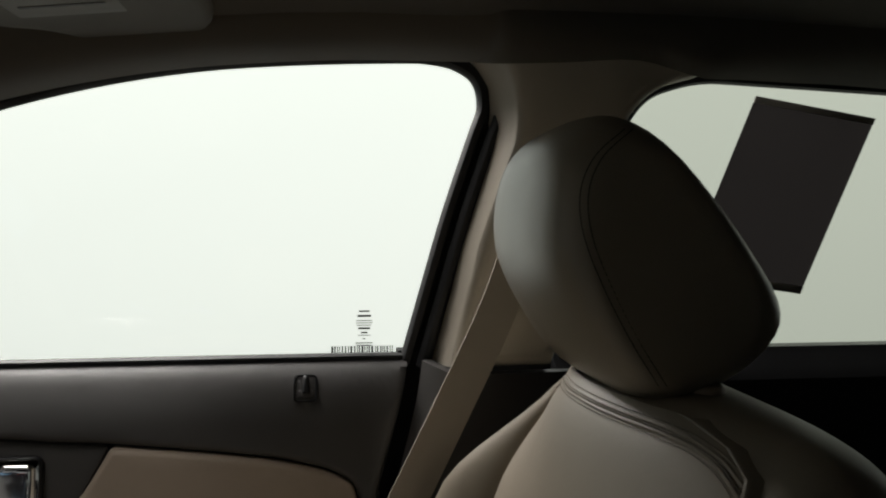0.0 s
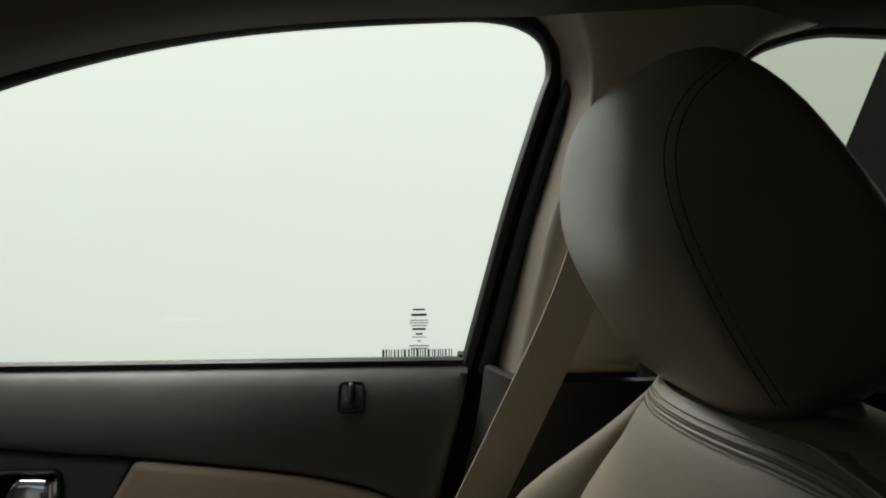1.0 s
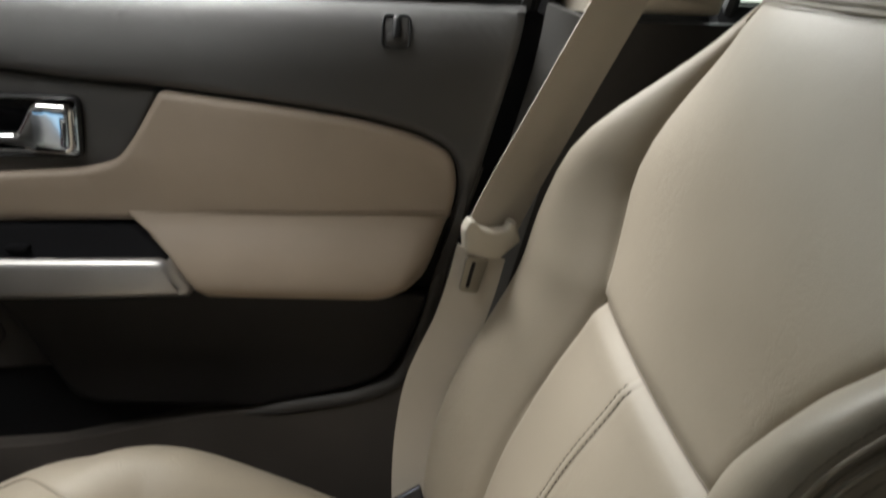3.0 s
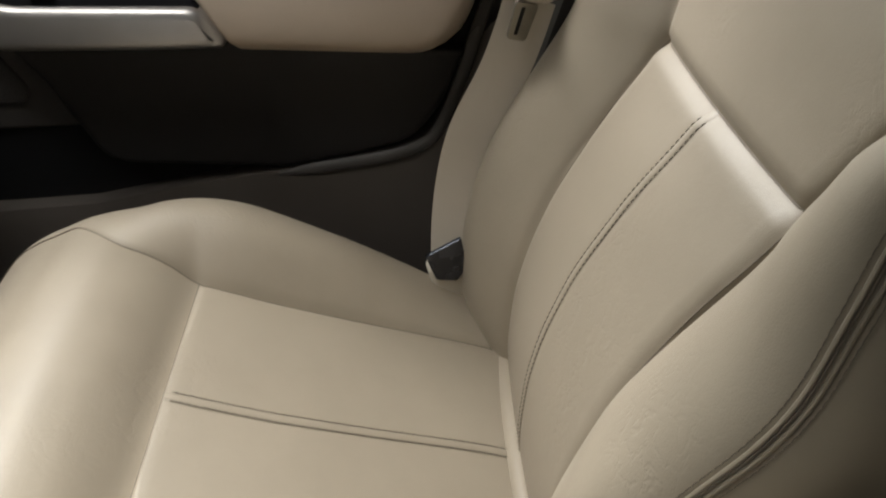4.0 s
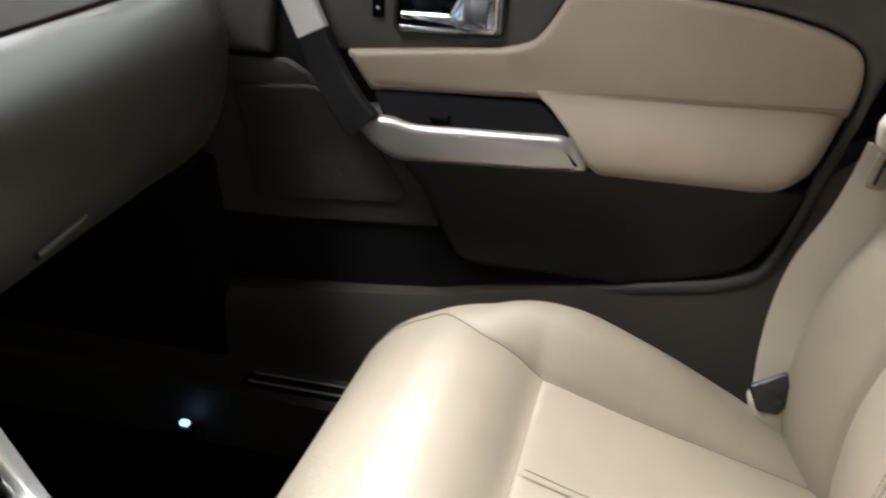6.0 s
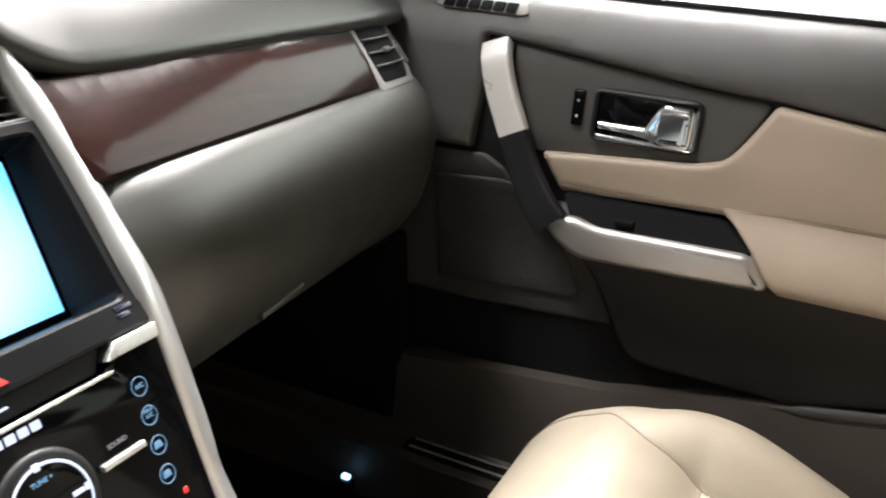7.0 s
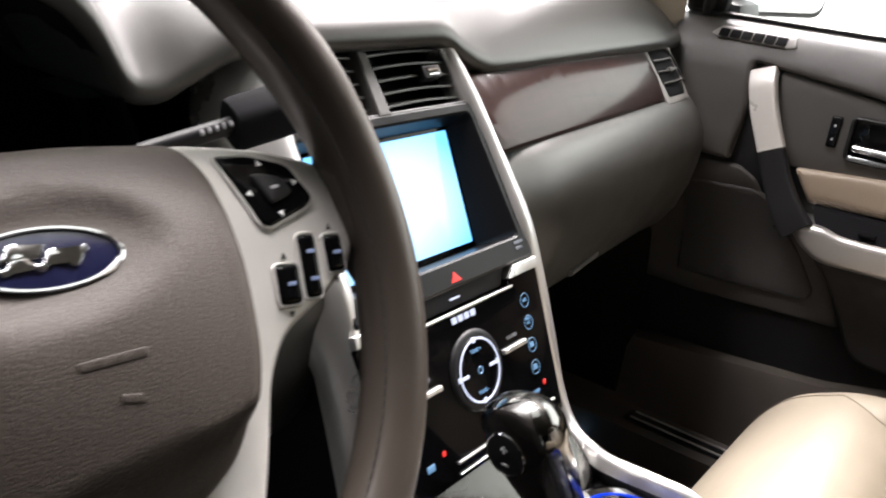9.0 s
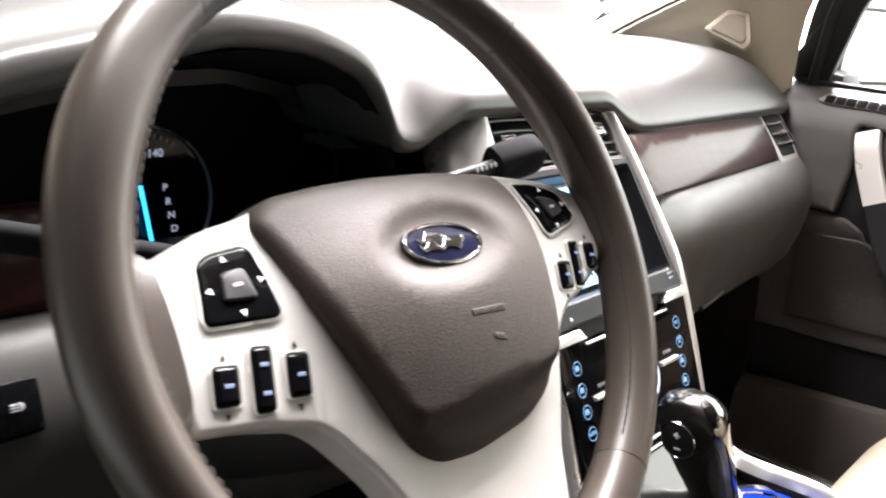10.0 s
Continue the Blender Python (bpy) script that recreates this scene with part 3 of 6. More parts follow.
pillar = thing("b_pillar", "beige centre pillar trim with a dark lower cover", "pillar", (0.7, -0.1, 0.3), kind="structure")
plate("upper_trim", rounded([(0.008, 0.752, 0.004), (-0.022, 0.90, 0.05), (-0.062, 1.03, 0.03), (-0.05, 1.09, 0.03), (0.0, 1.15, 0.03), (-0.34, 1.15, 0.03), (-0.29, 1.098, 0.02), (-0.222, 1.080, 0.03), (-0.188, 1.05, 0.02), (-0.120, 0.752, 0.004)], 0.02),
      pillar_map, BEIGE_TRIM, pillar, h=0.004, r=0.016, back=0.05, cell=0.04)
part("side_return", grid_mesh(lambda k, z: Vector((gx(z) - 0.08 + 0.066 * k - 0.03 * smooth01((z - 0.9) / 0.25) * (1 - k), lerp_table([(0.752, 0.006), (0.90, -0.024), (1.03, -0.063), (1.09, -0.056), (1.13, -0.02)], z) + 0.020 * k, z)),
                              steps(0, 1, 4), steps(0.752, 1.13, 16)), BEIGE_TRIM, pillar)
lower = curve([(0.036, 0.757), (0.045, 0.70), (0.07, 0.60), (0.10, 0.48), (0.13, 0.36), (0.15, 0.26)], 4)


def lower_pillar(k, i):
    p = lower[i]
    return Vector((0.716 - 0.036 * math.sin(k * math.pi / 2) - 0.004 * k, p.x - 0.035 * k - 0.0 * i, p.y - 0.012 * k * (1 - i / len(lower))))


part("lower_cover", grid_mesh(lower_pillar, steps(0, 1, 8), range(len(lower)), thick=(0.02, -0.01, 0)), GREY_PLASTIC, pillar, "dark grey lower pillar cover")
part("lower_face", grid_mesh(lambda k, i: Vector((0.676 + 0.01 * k, lower[i].x - 0.035 - 0.16 * k, lower[i].y - 0.012 * (1 - i / len(lower)))), steps(0, 1, 4), range(len(lower)), thick=(0.02, 0, 0)), DARK_VINYL, pillar)

rear_door = thing("rear_car_door", "closed dark rear door with tinted window", "car door", (0.74, -0.6, 0.3))
REAR_WIN = rounded([(-0.15, 0.735, 0.003), (-0.205, 1.04, 0.03), (-0.235, 1.085, 0.03), (-0.302, 1.106, 0.05), (-0.6, 1.094, 0.05), (-0.95, 1.05, 0.05), (-1.05, 0.735, 0.01)], 0.02, 5)
pane = plate("window_glass", REAR_WIN, glass_map, TINTED, rear_door, "tinted side glass", h=0.002, r=0.001, back=0.002, cell=0.08)
pane.visible_shadow = False
part("window_seal", sweep_mesh([glass_map(p[0], p[1], 0.004) for p in resample(REAR_WIN, 0.03)], oval(0.008, 0.012, 8), up=(-1, 0, 0), closed=True), RUBBER, rear_door, "black window seal")
part("door_panel", grid_mesh(lambda z, y: Vector((0.73 + 0.035 * smooth01((z - 0.72) / 0.04), y, z)), [0.05, 0.3, 0.5, 0.6, 0.68, 0.70, 0.72, 0.735, 0.75, 0.758], steps(-1.2, -0.14, 8), thick=(0.03, 0, 0)), BLACK_PLASTIC, rear_door)
part("frame_top", grid_mesh(lambda k, y: Vector((gx(1.1) - 0.012, y, lerp_table([(-1.2, 1.0), (-0.95, 1.055), (-0.6, 1.10), (-0.3, 1.112), (-0.15, 1.112)], y) + 0.03 * k)), steps(0, 1, 2), steps(-1.2, -0.15, 14), thick=(0.02, 0, 0)), RUBBER, rear_door)
paper = thing("window_sheet", "dark paper sheet stuck to the rear window", "sheet", (0.72, -0.43, 0.95))
sheet_pts = [(-0.383, 1.084), (-0.549, 1.059), (-0.476, 0.83), (-0.309, 0.855)]
plate("paper", sheet_pts, lambda y, z, h: glass_map(y, z, h + 0.005), SHEET, paper, h=0.0006, r=0.0003, back=0.0004, cell=0.05)
for k0, k1 in ((0.0, 0.035), (0.955, 1.0)):
    a, b, c, d = [Vector(p) for p in sheet_pts]
    plate("tape", [a.lerp(d, k0), b.lerp(c, k0), b.lerp(c, k1), a.lerp(d, k1)], lambda y, z, h: glass_map(y, z, h + 0.0062),
          material("tape", (0.3, 0.28, 0.24), 0.5), paper, "strip of pale tape", h=0.0004, r=0.0002, back=0.0004, cell=0.05)
code = thing("rear_glass_marking", "small black marking printed on the rear glass", "marking", (0.765, -0.18, 0.77))
for i in range(9):
    part("bar", block_mesh((0.0006, 0.0026, 0.012), glass_map(-0.164 - 0.0046 * i, 0.772, 0.0035), 0), PRINT_BLACK, code)


# ---- passenger door ----
XD = [(0.2, 0.768), (0.30, 0.762), (0.44, 0.748), (0.50, 0.727), (0.545, 0.707), (0.60, 0.702), (0.65, 0.706), (0.67, 0.709), (0.69, 0.713), (0.705, 0.718), (0.72, 0.725), (0.734, 0.734), (0.744, 0.744), (0.751, 0.756), (0.757, 0.775)]


def door_map(y, z, h):
    return Vector((lerp_table(XD, z) - h, y, z))


def shift_map(dx):
    return lambda y, z, h: door_map(y, z, h + dx)


def arm_map(y, z, h):
    return Vector((0.715 - h, y, z))


PANEL_VINYL = material("panel_vinyl", (0.06, 0.056, 0.053), 0.5, grain=0.15, grain_size=700, cells=0.3, cell_size=520, vary=0.1, spec=0.3)
door = thing("passenger_car_door", "closed passenger door with charcoal and tan trim", "car door", (0.74, 0.45, 0.25))
REAR_EDGE = [(0.05, 0.756), (0.06, 0.717), (0.081, 0.645), (0.095, 0.593), (0.131, 0.472), (0.157, 0.393), (0.183, 0.351)]
plate("door_panel", [(0.87, 0.756), (0.87, 0.23), (0.34, 0.27), (0.24, 0.31)] + REAR_EDGE[::-1], door_map, BLACK_PLASTIC, door, h=0.0, r=0.004, back=0.03, cell=0.025)
SHOULDER = [(0.87, 0.756, 0.002), (0.87, 0.566, 0.004), (0.742, 0.566, 0.004), (0.73, 0.64, 0.02), (0.738, 0.704, 0.006), (0.607, 0.6895, 0.1), (0.478, 0.6755, 0.1), (0.397, 0.671, 0.03), (0.288, 0.659, 0.1), (0.21, 0.649, 0.1),
            (0.15, 0.634, 0.03), (0.118, 0.615, 0.02), (0.112, 0.58, 0.02), (0.135, 0.466, 0.01), (0.131, 0.46, 0.004), (0.095, 0.593), (0.081, 0.645), (0.06, 0.717), (0.05, 0.756, 0.002)]
plate("shoulder_trim", rounded(SHOULDER, 0.01), shift_map(0), LIT_DOOR_VINYL, door, "charcoal soft door shoulder", h=0.015, r=0.009, back=0.005, cell=0.012)
plate("handle_trim", rounded([(0.70, 0.70), (0.607, 0.688), (0.478, 0.674), (0.40, 0.668), (0.43, 0.612), (0.447, 0.594), (0.552, 0.584), (0.66, 0.574), (0.70, 0.60)], 0.01), door_map, LIT_DOOR_VINYL, door, h=0.003, r=0.003, back=0.005, cell=0.02)
TAN = [(0.397, 0.6675, 0.006), (0.288, 0.656, 0.1), (0.21, 0.646, 0.1), (0.151, 0.631, 0.04), (0.120, 0.615, 0.03), (0.115, 0.585, 0.03), (0.121, 0.55, 0.004), (0.25, 0.546, 0.1), (0.351, 0.5445, 0.1), (0.448, 0.539, 0.1), (0.622, 0.532, 0.004),
       (0.648, 0.577, 0.004), (0.552, 0.5855, 0.1), (0.47, 0.5925, 0.02), (0.44, 0.601, 0.02), (0.425, 0.62, 0.02)]
plate("tan_insert", rounded(TAN, 0.01, 5), door_map, TAN_VINYL, door, "tan grained vinyl insert", h=0.016, r=0.007, back=0.01, cell=0.018)
PAD_X = [(0.466, 0.70), (0.4665, 0.684), (0.470, 0.673), (0.478, 0.667), (0.49, 0.666), (0.505, 0.669), (0.52, 0.675), (0.533, 0.682), (0.542, 0.687), (0.556, 0.692)]
PAD_F = [(0.466, 0.357), (0.470, 0.364), (0.478, 0.373), (0.509, 0.395), (0.536, 0.422), (0.541, 0.43), (0.556, 0.447)]
PAD_R = [(0.466, 0.178), (0.470, 0.170), (0.478, 0.158), (0.492, 0.144), (0.51, 0.136), (0.536, 0.127), (0.556, 0.119)]


def pad_point(z, k):
    y = lerp_table(PAD_R, z) + (lerp_table(PAD_F, z) - lerp_table(PAD_R, z)) * k
    d = min(k, 1 - k) * (lerp_table(PAD_F, z) - lerp_table(PAD_R, z))
    wide = 0.03 if k < 0.5 else 0.008
    e = max(0.0, 1 - d / wide)
    deep = (1 - math.sqrt(max(0, 1 - e * e))) * (0.72 - lerp_table(PAD_X, z)) * (0.55 if k > 0.5 else 0.6)
    return Vector((lerp_table(PAD_X, z) + deep, y, z))


PAD_K = [0, 0.004, 0.01, 0.02, 0.04, 0.07, 0.1, 0.15, 0.25, 0.4, 0.55, 0.7, 0.85, 0.93, 0.96, 0.975, 0.985, 0.993, 1]
part("arm_pad", grid_mesh(pad_point, [0.466, 0.4665, 0.468, 0.470, 0.474, 0.478, 0.484, 0.49, 0.497, 0.505, 0.512, 0.52, 0.527, 0.533, 0.538, 0.542, 0.549, 0.556], PAD_K, thick=(0.04, 0, 0)), TAN_VINYL, door, "tan padded armrest", 60)
stitch_line = [(0.615, 0.5345), (0.448, 0.5415), (0.351, 0.5475), (0.25, 0.5495), (0.125, 0.553)]
bm = bmesh.new()
for dz in (0.0025, 0.006):
    pts = [door_map(p.x, p.y + dz, 0.0165) for p in curve(stitch_line, 6)]
    stitches(pts, [(-1, 0, 0)] * len(pts), 0.0046, 0.0003, 0.0005, bm)
part("stitching", bm, material("tan_thread", (0.19, 0.15, 0.112), 0.7), door, "double row of tan stitching", kind="stuff")
LOWER = [(0.668, 0.489), (0.61, 0.464), (0.57, 0.41), (0.543, 0.357), (0.525, 0.322, 0.02), (0.50, 0.3135), (0.34, 0.312), (0.335, 0.31), (0.26, 0.328), (0.19, 0.348, 0.03), (0.160, 0.392, 0.04), (0.138, 0.457), (0.36, 0.456), (0.385, 0.464), (0.41, 0.474), (0.60, 0.4735)]
plate("lower_trim", rounded(LOWER, 0.008), lambda y, z, h: Vector((lerp_table([(0.3, 0.75), (0.46, 0.735), (0.5, 0.72)], z) - h, y, z)), DARK_VINYL, door, "charcoal lower door trim", h=0.014, r=0.006, back=0.03, cell=0.03)
plate("speaker_panel", rounded([(0.868, 0.56), (0.725, 0.56), (0.70, 0.545), (0.672, 0.495), (0.612, 0.458), (0.575, 0.41), (0.55, 0.35), (0.76, 0.335), (0.868, 0.335)], 0.006), door_map, PANEL_VINYL, door, h=0.006, r=0.004, back=0.01, cell=0.025)
GRILLE = material("speaker_grille", (0.04, 0.037, 0.035), 0.6, cells=1.0, cell_size=330, grain=0.1)
plate("speaker_grille", rounded([(0.80, 0.522), (0.70, 0.530), (0.682, 0.525), (0.628, 0.452), (0.593, 0.395, 0.02), (0.60, 0.378, 0.01), (0.80, 0.362)], 0.008), door_map, GRILLE, door, "perforated speaker grille", h=0.011, r=0.004, back=0.006, cell=0.03)
part("pocket_back", grid_mesh(lambda y, z: Vector((0.772, y, z)), steps(0.2, 0.87, 4), steps(0.2, 0.34, 3), thick=(0.01, 0, 0)), BLACK_PLASTIC, door, "dark map pocket")

ARM_TRIM = rounded([(0.634, 0.512, 0.008), (0.588, 0.5155, 0.010), (0.563, 0.509, 0.02), (0.391, 0.5125, 0.012), (0.366, 0.4745, 0.012), (0.427, 0.4705, 0.1), (0.584, 0.465, 0.02), (0.612, 0.482, 0.03), (0.628, 0.50, 0.01)], 0.01, 5)
plate("armrest_trim", ARM_TRIM, arm_map, ARM_SILVER, door, "satin silver armrest trim", h=0.058, r=0.010, back=0.005, cell=0.02, seg=5)
plate("switch_well", rounded([(0.612, 0.534), (0.592, 0.504), (0.388, 0.505), (0.402, 0.520), (0.428, 0.5375, 0.008), (0.52, 0.5355)], 0.003), lambda y, z, h: Vector((0.685 - 0.7 * (0.536 - z) - h, y, z)), HOOD_BLACK, door, "black window switch panel", h=0.002, r=0.002, back=0.02)
part("window_switch", block_mesh((0.012, 0.022, 0.006), (0.668, 0.533, 0.5185), 0.002), HOOD_BLACK, door)


def grip_section(i):
    return [(s * 0.018, t * 0.0085) for s, t in oval(1, 1, 24, 8)]


GRIP = curve([(0.704, 0.721, 0.694), (0.690, 0.715, 0.678), (0.683, 0.703, 0.645), (0.679, 0.681, 0.597), (0.673, 0.660, 0.555), (0.664, 0.636, 0.522), (0.66, 0.617, 0.502)], 6)
part("grip_cap", sweep_mesh(GRIP[:19], grip_section(0), up=(-1, 0, 0)), SILVER_PAINT, door, "satin silver pull handle cap")
part("pull_handle", sweep_mesh(GRIP[18:], grip_section(0), up=(-1, 0, 0), scales=lambda t: (0.96 + 0.25 * t, 0.94)), BLACK_PLASTIC, door, "black pull handle")

handle = part("handle_bezel", sweep_mesh([door_map(p[0], p[1], 0.006) for p in resample(box_outline(0.474, 0.603, 0.592, 0.658, 0.008), 0.01)], oval(0.0028, 0.004, 8), up=(-1, 0, 0), closed=True), BLACK_PLASTIC, door)
plate("handle_cup", box_outline(0.476, 0.605, 0.590, 0.656, 0.008), door_map, PIANO, handle, "black handle recess", h=0.0045, r=0.001, back=0.002)
plate("handle_lever", rounded([(0.586, 0.625), (0.586, 0.6165), (0.53, 0.6135), (0.515, 0.606), (0.483, 0.606), (0.4785, 0.612), (0.4785, 0.648), (0.483, 0.653), (0.512, 0.654), (0.519, 0.648), (0.531, 0.625)], 0.003), door_map, CHROME, handle, "chrome door lever", h=0.016, r=0.005, back=-0.006, cell=0.012, seg=4)
plate("lever_edge", rounded([(0.588, 0.609), (0.588, 0.605), (0.479, 0.6035), (0.4745, 0.608), (0.4745, 0.65), (0.477, 0.652), (0.478, 0.609)], 0.001), door_map, CHROME, handle, "thin chrome edge", h=0.009, r=0.001, back=0.0)
lock_switch = plate("lock_switch", box_outline(0.606, 0.614, 0.6195, 0.655, 0.002), door_map, PIANO, door, "black lock switch", h=0.007, r=0.002, back=0.003)
for z in (0.643, 0.625):
    plate("lock_icon", box_outline(0.6115, z - 0.0015, 0.6140, z + 0.0015, 0.001), door_map, PRINT_WHITE, lock_switch, h=0.0078, r=0.0003, back=0.0)

knob = part("lock_knob_bezel", sweep_mesh([door_map(p[0], p[1], 0.0155) for p in resample(box_outline(0.164, 0.713, 0.190, 0.741, 0.005), 0.006)], oval(0.0011, 0.0022, 8), up=(-1, 0, 0), closed=True), BLACK_PLASTIC, door)
plate("lock_recess", box_outline(0.166, 0.715, 0.188, 0.739, 0.004), door_map, PANEL_VINYL, knob, h=0.0154, r=0.0005, back=0.0)
plate("lock_well", box_outline(0.168, 0.717, 0.186, 0.726, 0.004), door_map, LIT_DOOR_VINYL, knob, h=0.0165, r=0.001, back=0.0)
plate("lock_knob", rounded([(0.1725, 0.722), (0.1815, 0.722), (0.180, 0.741), (0.174, 0.741)], 0.003), door_map, BLACK_PLASTIC, knob, h=0.022, r=0.003, back=-0.012)

BEZEL_GREY = material("bezel_grey", (0.22, 0.212, 0.2), 0.45, grain=0.08, grain_size=900)
demist = plate("demister_vent", rounded([(0.812, 0.7325), (0.80, 0.7435), (0.695, 0.7435), (0.69, 0.730), (0.70, 0.727), (0.80, 0.7285)], 0.003), door_map, BEZEL_GREY, door, "grey demister outlet", h=0.0185, r=0.002, back=0.0, cell=0.01)
for i in range(6):
    y = 0.705 + i * 0.0162
    plate("slot", box_outline(y, 0.7305, y + 0.0135, 0.7410, 0.0015), door_map, HOOD_BLACK, demist, h=0.0225, r=0.0004, back=0.0, cell=0.01)

# glass, seals and frame of the passenger door
pane = plate("window_glass", WINDOW, glass_map, GLASS, door, "clear side glass", h=0.002, r=0.001, back=0.002, cell=0.06)
pane.visible_shadow = False
part("belt_seal", sweep_mesh([(0.756, y, 0.7600) for y in steps(0.04, 0.86, 20)], [(-0.006, -0.006), (0.004, -0.006), (0.005, -0.001), (0.0, 0.0012), (-0.006, -0.001)], up=(0, 0, 1)), RUBBER, door, "black belt-line seal")
frame_path = [glass_map(p[0], p[1], 0.012) for p in WINDOW]
part("window_seal", sweep_mesh(frame_path, [(-0.003, -0.01), (0.012, -0.01), (0.014, 0.004), (0.008, 0.012), (0.0, 0.012), (-0.004, 0.004)], up=(-1, 0, 0)), RUBBER, door, "black window channel seal")
part("window_frame", sweep_mesh([p + Vector((0.004, 0, 0)) for p in frame_path], [(0.010, -0.02), (0.036, -0.02), (0.036, 0.006), (0.010, 0.006)], up=(-1, 0, 0)), BLACK_PLASTIC, door, "black upper door frame")
part("body_seal", sweep_mesh([p + Vector((-0.018, 0, 0)) for p in frame_path[:30]], [(x + 0.024, y) for x, y in oval(0.009, 0.010, 10)], up=(-1, 0, 0)), RUBBER, door, "black tubular door seal")
part("mirror_sail", plate_mesh(rounded([(0.815, 0.757), (0.78, 0.87), (0.765, 0.90), (0.79, 0.92), (0.87, 0.80), (0.872, 0.757)], 0.004), lambda y, z, h: glass_map(y, z, h + 0.01), h=0.006, r=0.003, back=0.01), BLACK_PLASTIC, door, "black mirror sail")
PRINT_GREY = material("print_grey", (0.09, 0.09, 0.095), 0.6)
etch = thing("glass_marking", "black maker's marking and bar code etched on glass", "marking", (0.76, 0.1, 0.76))
rng = random.Random(4)
y = 0.068
while y < 0.147:
    w = rng.choice((0.0012, 0.0018, 0.0026))
    part("bar", block_mesh((0.0006, w, 0.0082), glass_map(y + w / 2, 0.7655, 0.0035), 0), PRINT_BLACK, etch)
    y += w + rng.choice((0.0012, 0.0016, 0.0022))
for z, w, t in ((0.8145, 0.0135, 0.0032), (0.8085, 0.017, 0.0045), (0.8025, 0.020, 0.0016), (0.7995, 0.021, 0.0016), (0.7965, 0.018, 0.0016), (0.7925, 0.015, 0.004), (0.787, 0.008, 0.0035), (0.7835, 0.016, 0.0014), (0.779, 0.004, 0.002), (0.7735, 0.022, 0.002), (0.7705, 0.019, 0.002)):
    part("line", block_mesh((0.0006, w, t * 0.6), glass_map(0.1045, z, 0.0035), 0), PRINT_GREY, etch)

# door mirror outside
mirror = thing("door_mirror", "exterior door mirror with black rim", "mirror", (0.9, 0.8, 0.72))
m_c, m_r = Vector((0.925, 0.79, 0.815)), Vector((0.155, -0.08, 0)).normalized()
m_n = Vector((-m_r.y, m_r.x, 0)) * -1
m_n = m_n if m_n.y < 0 else -m_n


def mirror_map(u, v, h):
    return m_c + m_r * u + Vector((0, 0, v)) + m_n * h


plate("housing", rounded([(-0.098, -0.066), (0.10, -0.062), (0.105, 0.05), (0.085, 0.068), (-0.09, 0.066)], 0.025, 6), mirror_map, BLACK_PLASTIC, mirror, "black mirror housing", h=0.0, r=0.006, back=0.05)
plate("mirror_glass", rounded([(-0.089, -0.057), (0.091, -0.053), (0.096, 0.046), (0.078, 0.06), (-0.081, 0.058)], 0.022, 6), mirror_map, CHROME, mirror, "mirror glass", h=0.002, r=0.001, back=0.002)
part("stalk", block_mesh((0.09, 0.05, 0.04), (0.82, 0.82, 0.755), 0.015), BLACK_PLASTIC, mirror)

# visor and grab handle on the headliner
visor = thing("sun_visor", "folded grey-beige sun visor with pale warning label", "sun visor", (0.45, 0.4, 1.12))


def visor_map(u, v, h):
    return Vector((u, v, 1.128 - 0.10 * (v - 0.3) - h))


plate("panel", rounded([(0.20, 0.258), (0.446, 0.262), (0.557, 0.260), (0.622, 0.293), (0.645, 0.34), (0.643, 0.380), (0.575, 0.396), (0.532, 0.42), (0.51, 0.452), (0.45, 0.47), (0.20, 0.48)], 0.025, 5), visor_map, SHADED_HEADLINER, visor, h=0.012, r=0.011, back=0.008, cell=0.05)
plate("warning_label", box_outline(0.25, 0.327, 0.474, 0.418, 0.004), visor_map, LABEL_PAPER, visor, "grey low-contrast printed label", h=0.0128, r=0.0004, back=0.0)
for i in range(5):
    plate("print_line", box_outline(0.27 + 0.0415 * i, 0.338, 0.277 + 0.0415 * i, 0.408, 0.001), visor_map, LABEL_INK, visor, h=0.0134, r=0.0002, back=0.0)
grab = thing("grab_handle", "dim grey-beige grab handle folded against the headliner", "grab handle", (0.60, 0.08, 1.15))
part("bar", sweep_mesh(curve([(0.60, 0.165, 1.158), (0.594, 0.15, 1.156), (0.592, 0.08, 1.155), (0.594, 0.012, 1.156), (0.60, -0.004, 1.158)], 5), oval(0.009, 0.007, 10), up=(-1, 0, 0)), SHADED_HEADLINER, grab)
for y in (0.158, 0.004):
    part("mount", block_mesh((0.022, 0.036, 0.034), (0.604, y, 1.152), 0.006, pose(0, 0, 0, 0, 30, 0)), SHADED_HEADLINER, grab, "moulded end of the handle")

# ---- passenger seat ----
SX = 0.372
EDGE_C = [0, 0.012, 0.03, 0.06, 0.11, 0.18, 0.28, 0.4, 0.45, 0.472, 0.479, 0.483, 0.487, 0.493, 0.5, 0.507, 0.513, 0.517, 0.521, 0.528, 0.55, 0.6, 0.72, 0.82, 0.89, 0.94, 0.97, 0.988, 1]
EDGE = [0, 0.012, 0.03, 0.06, 0.11, 0.18, 0.23, 0.28, 0.34, 0.4, 0.45, 0.5, 0.55, 0.6, 0.66, 0.72, 0.77, 0.82, 0.89, 0.94, 0.97, 0.988, 1]
BACK_Y = [(0.14, 0.07), (0.20, 0.095), (0.26, 0.102), (0.30, 0.101), (0.34, 0.096), (0.40, 0.080), (0.474, 0.048), (0.555, 0.010), (0.646, -0.012), (0.716, -0.028), (0.76, -0.042), (0.785, -0.056), (0.80, -0.075), (0.806, -0.095), (0.808, -0.12)]
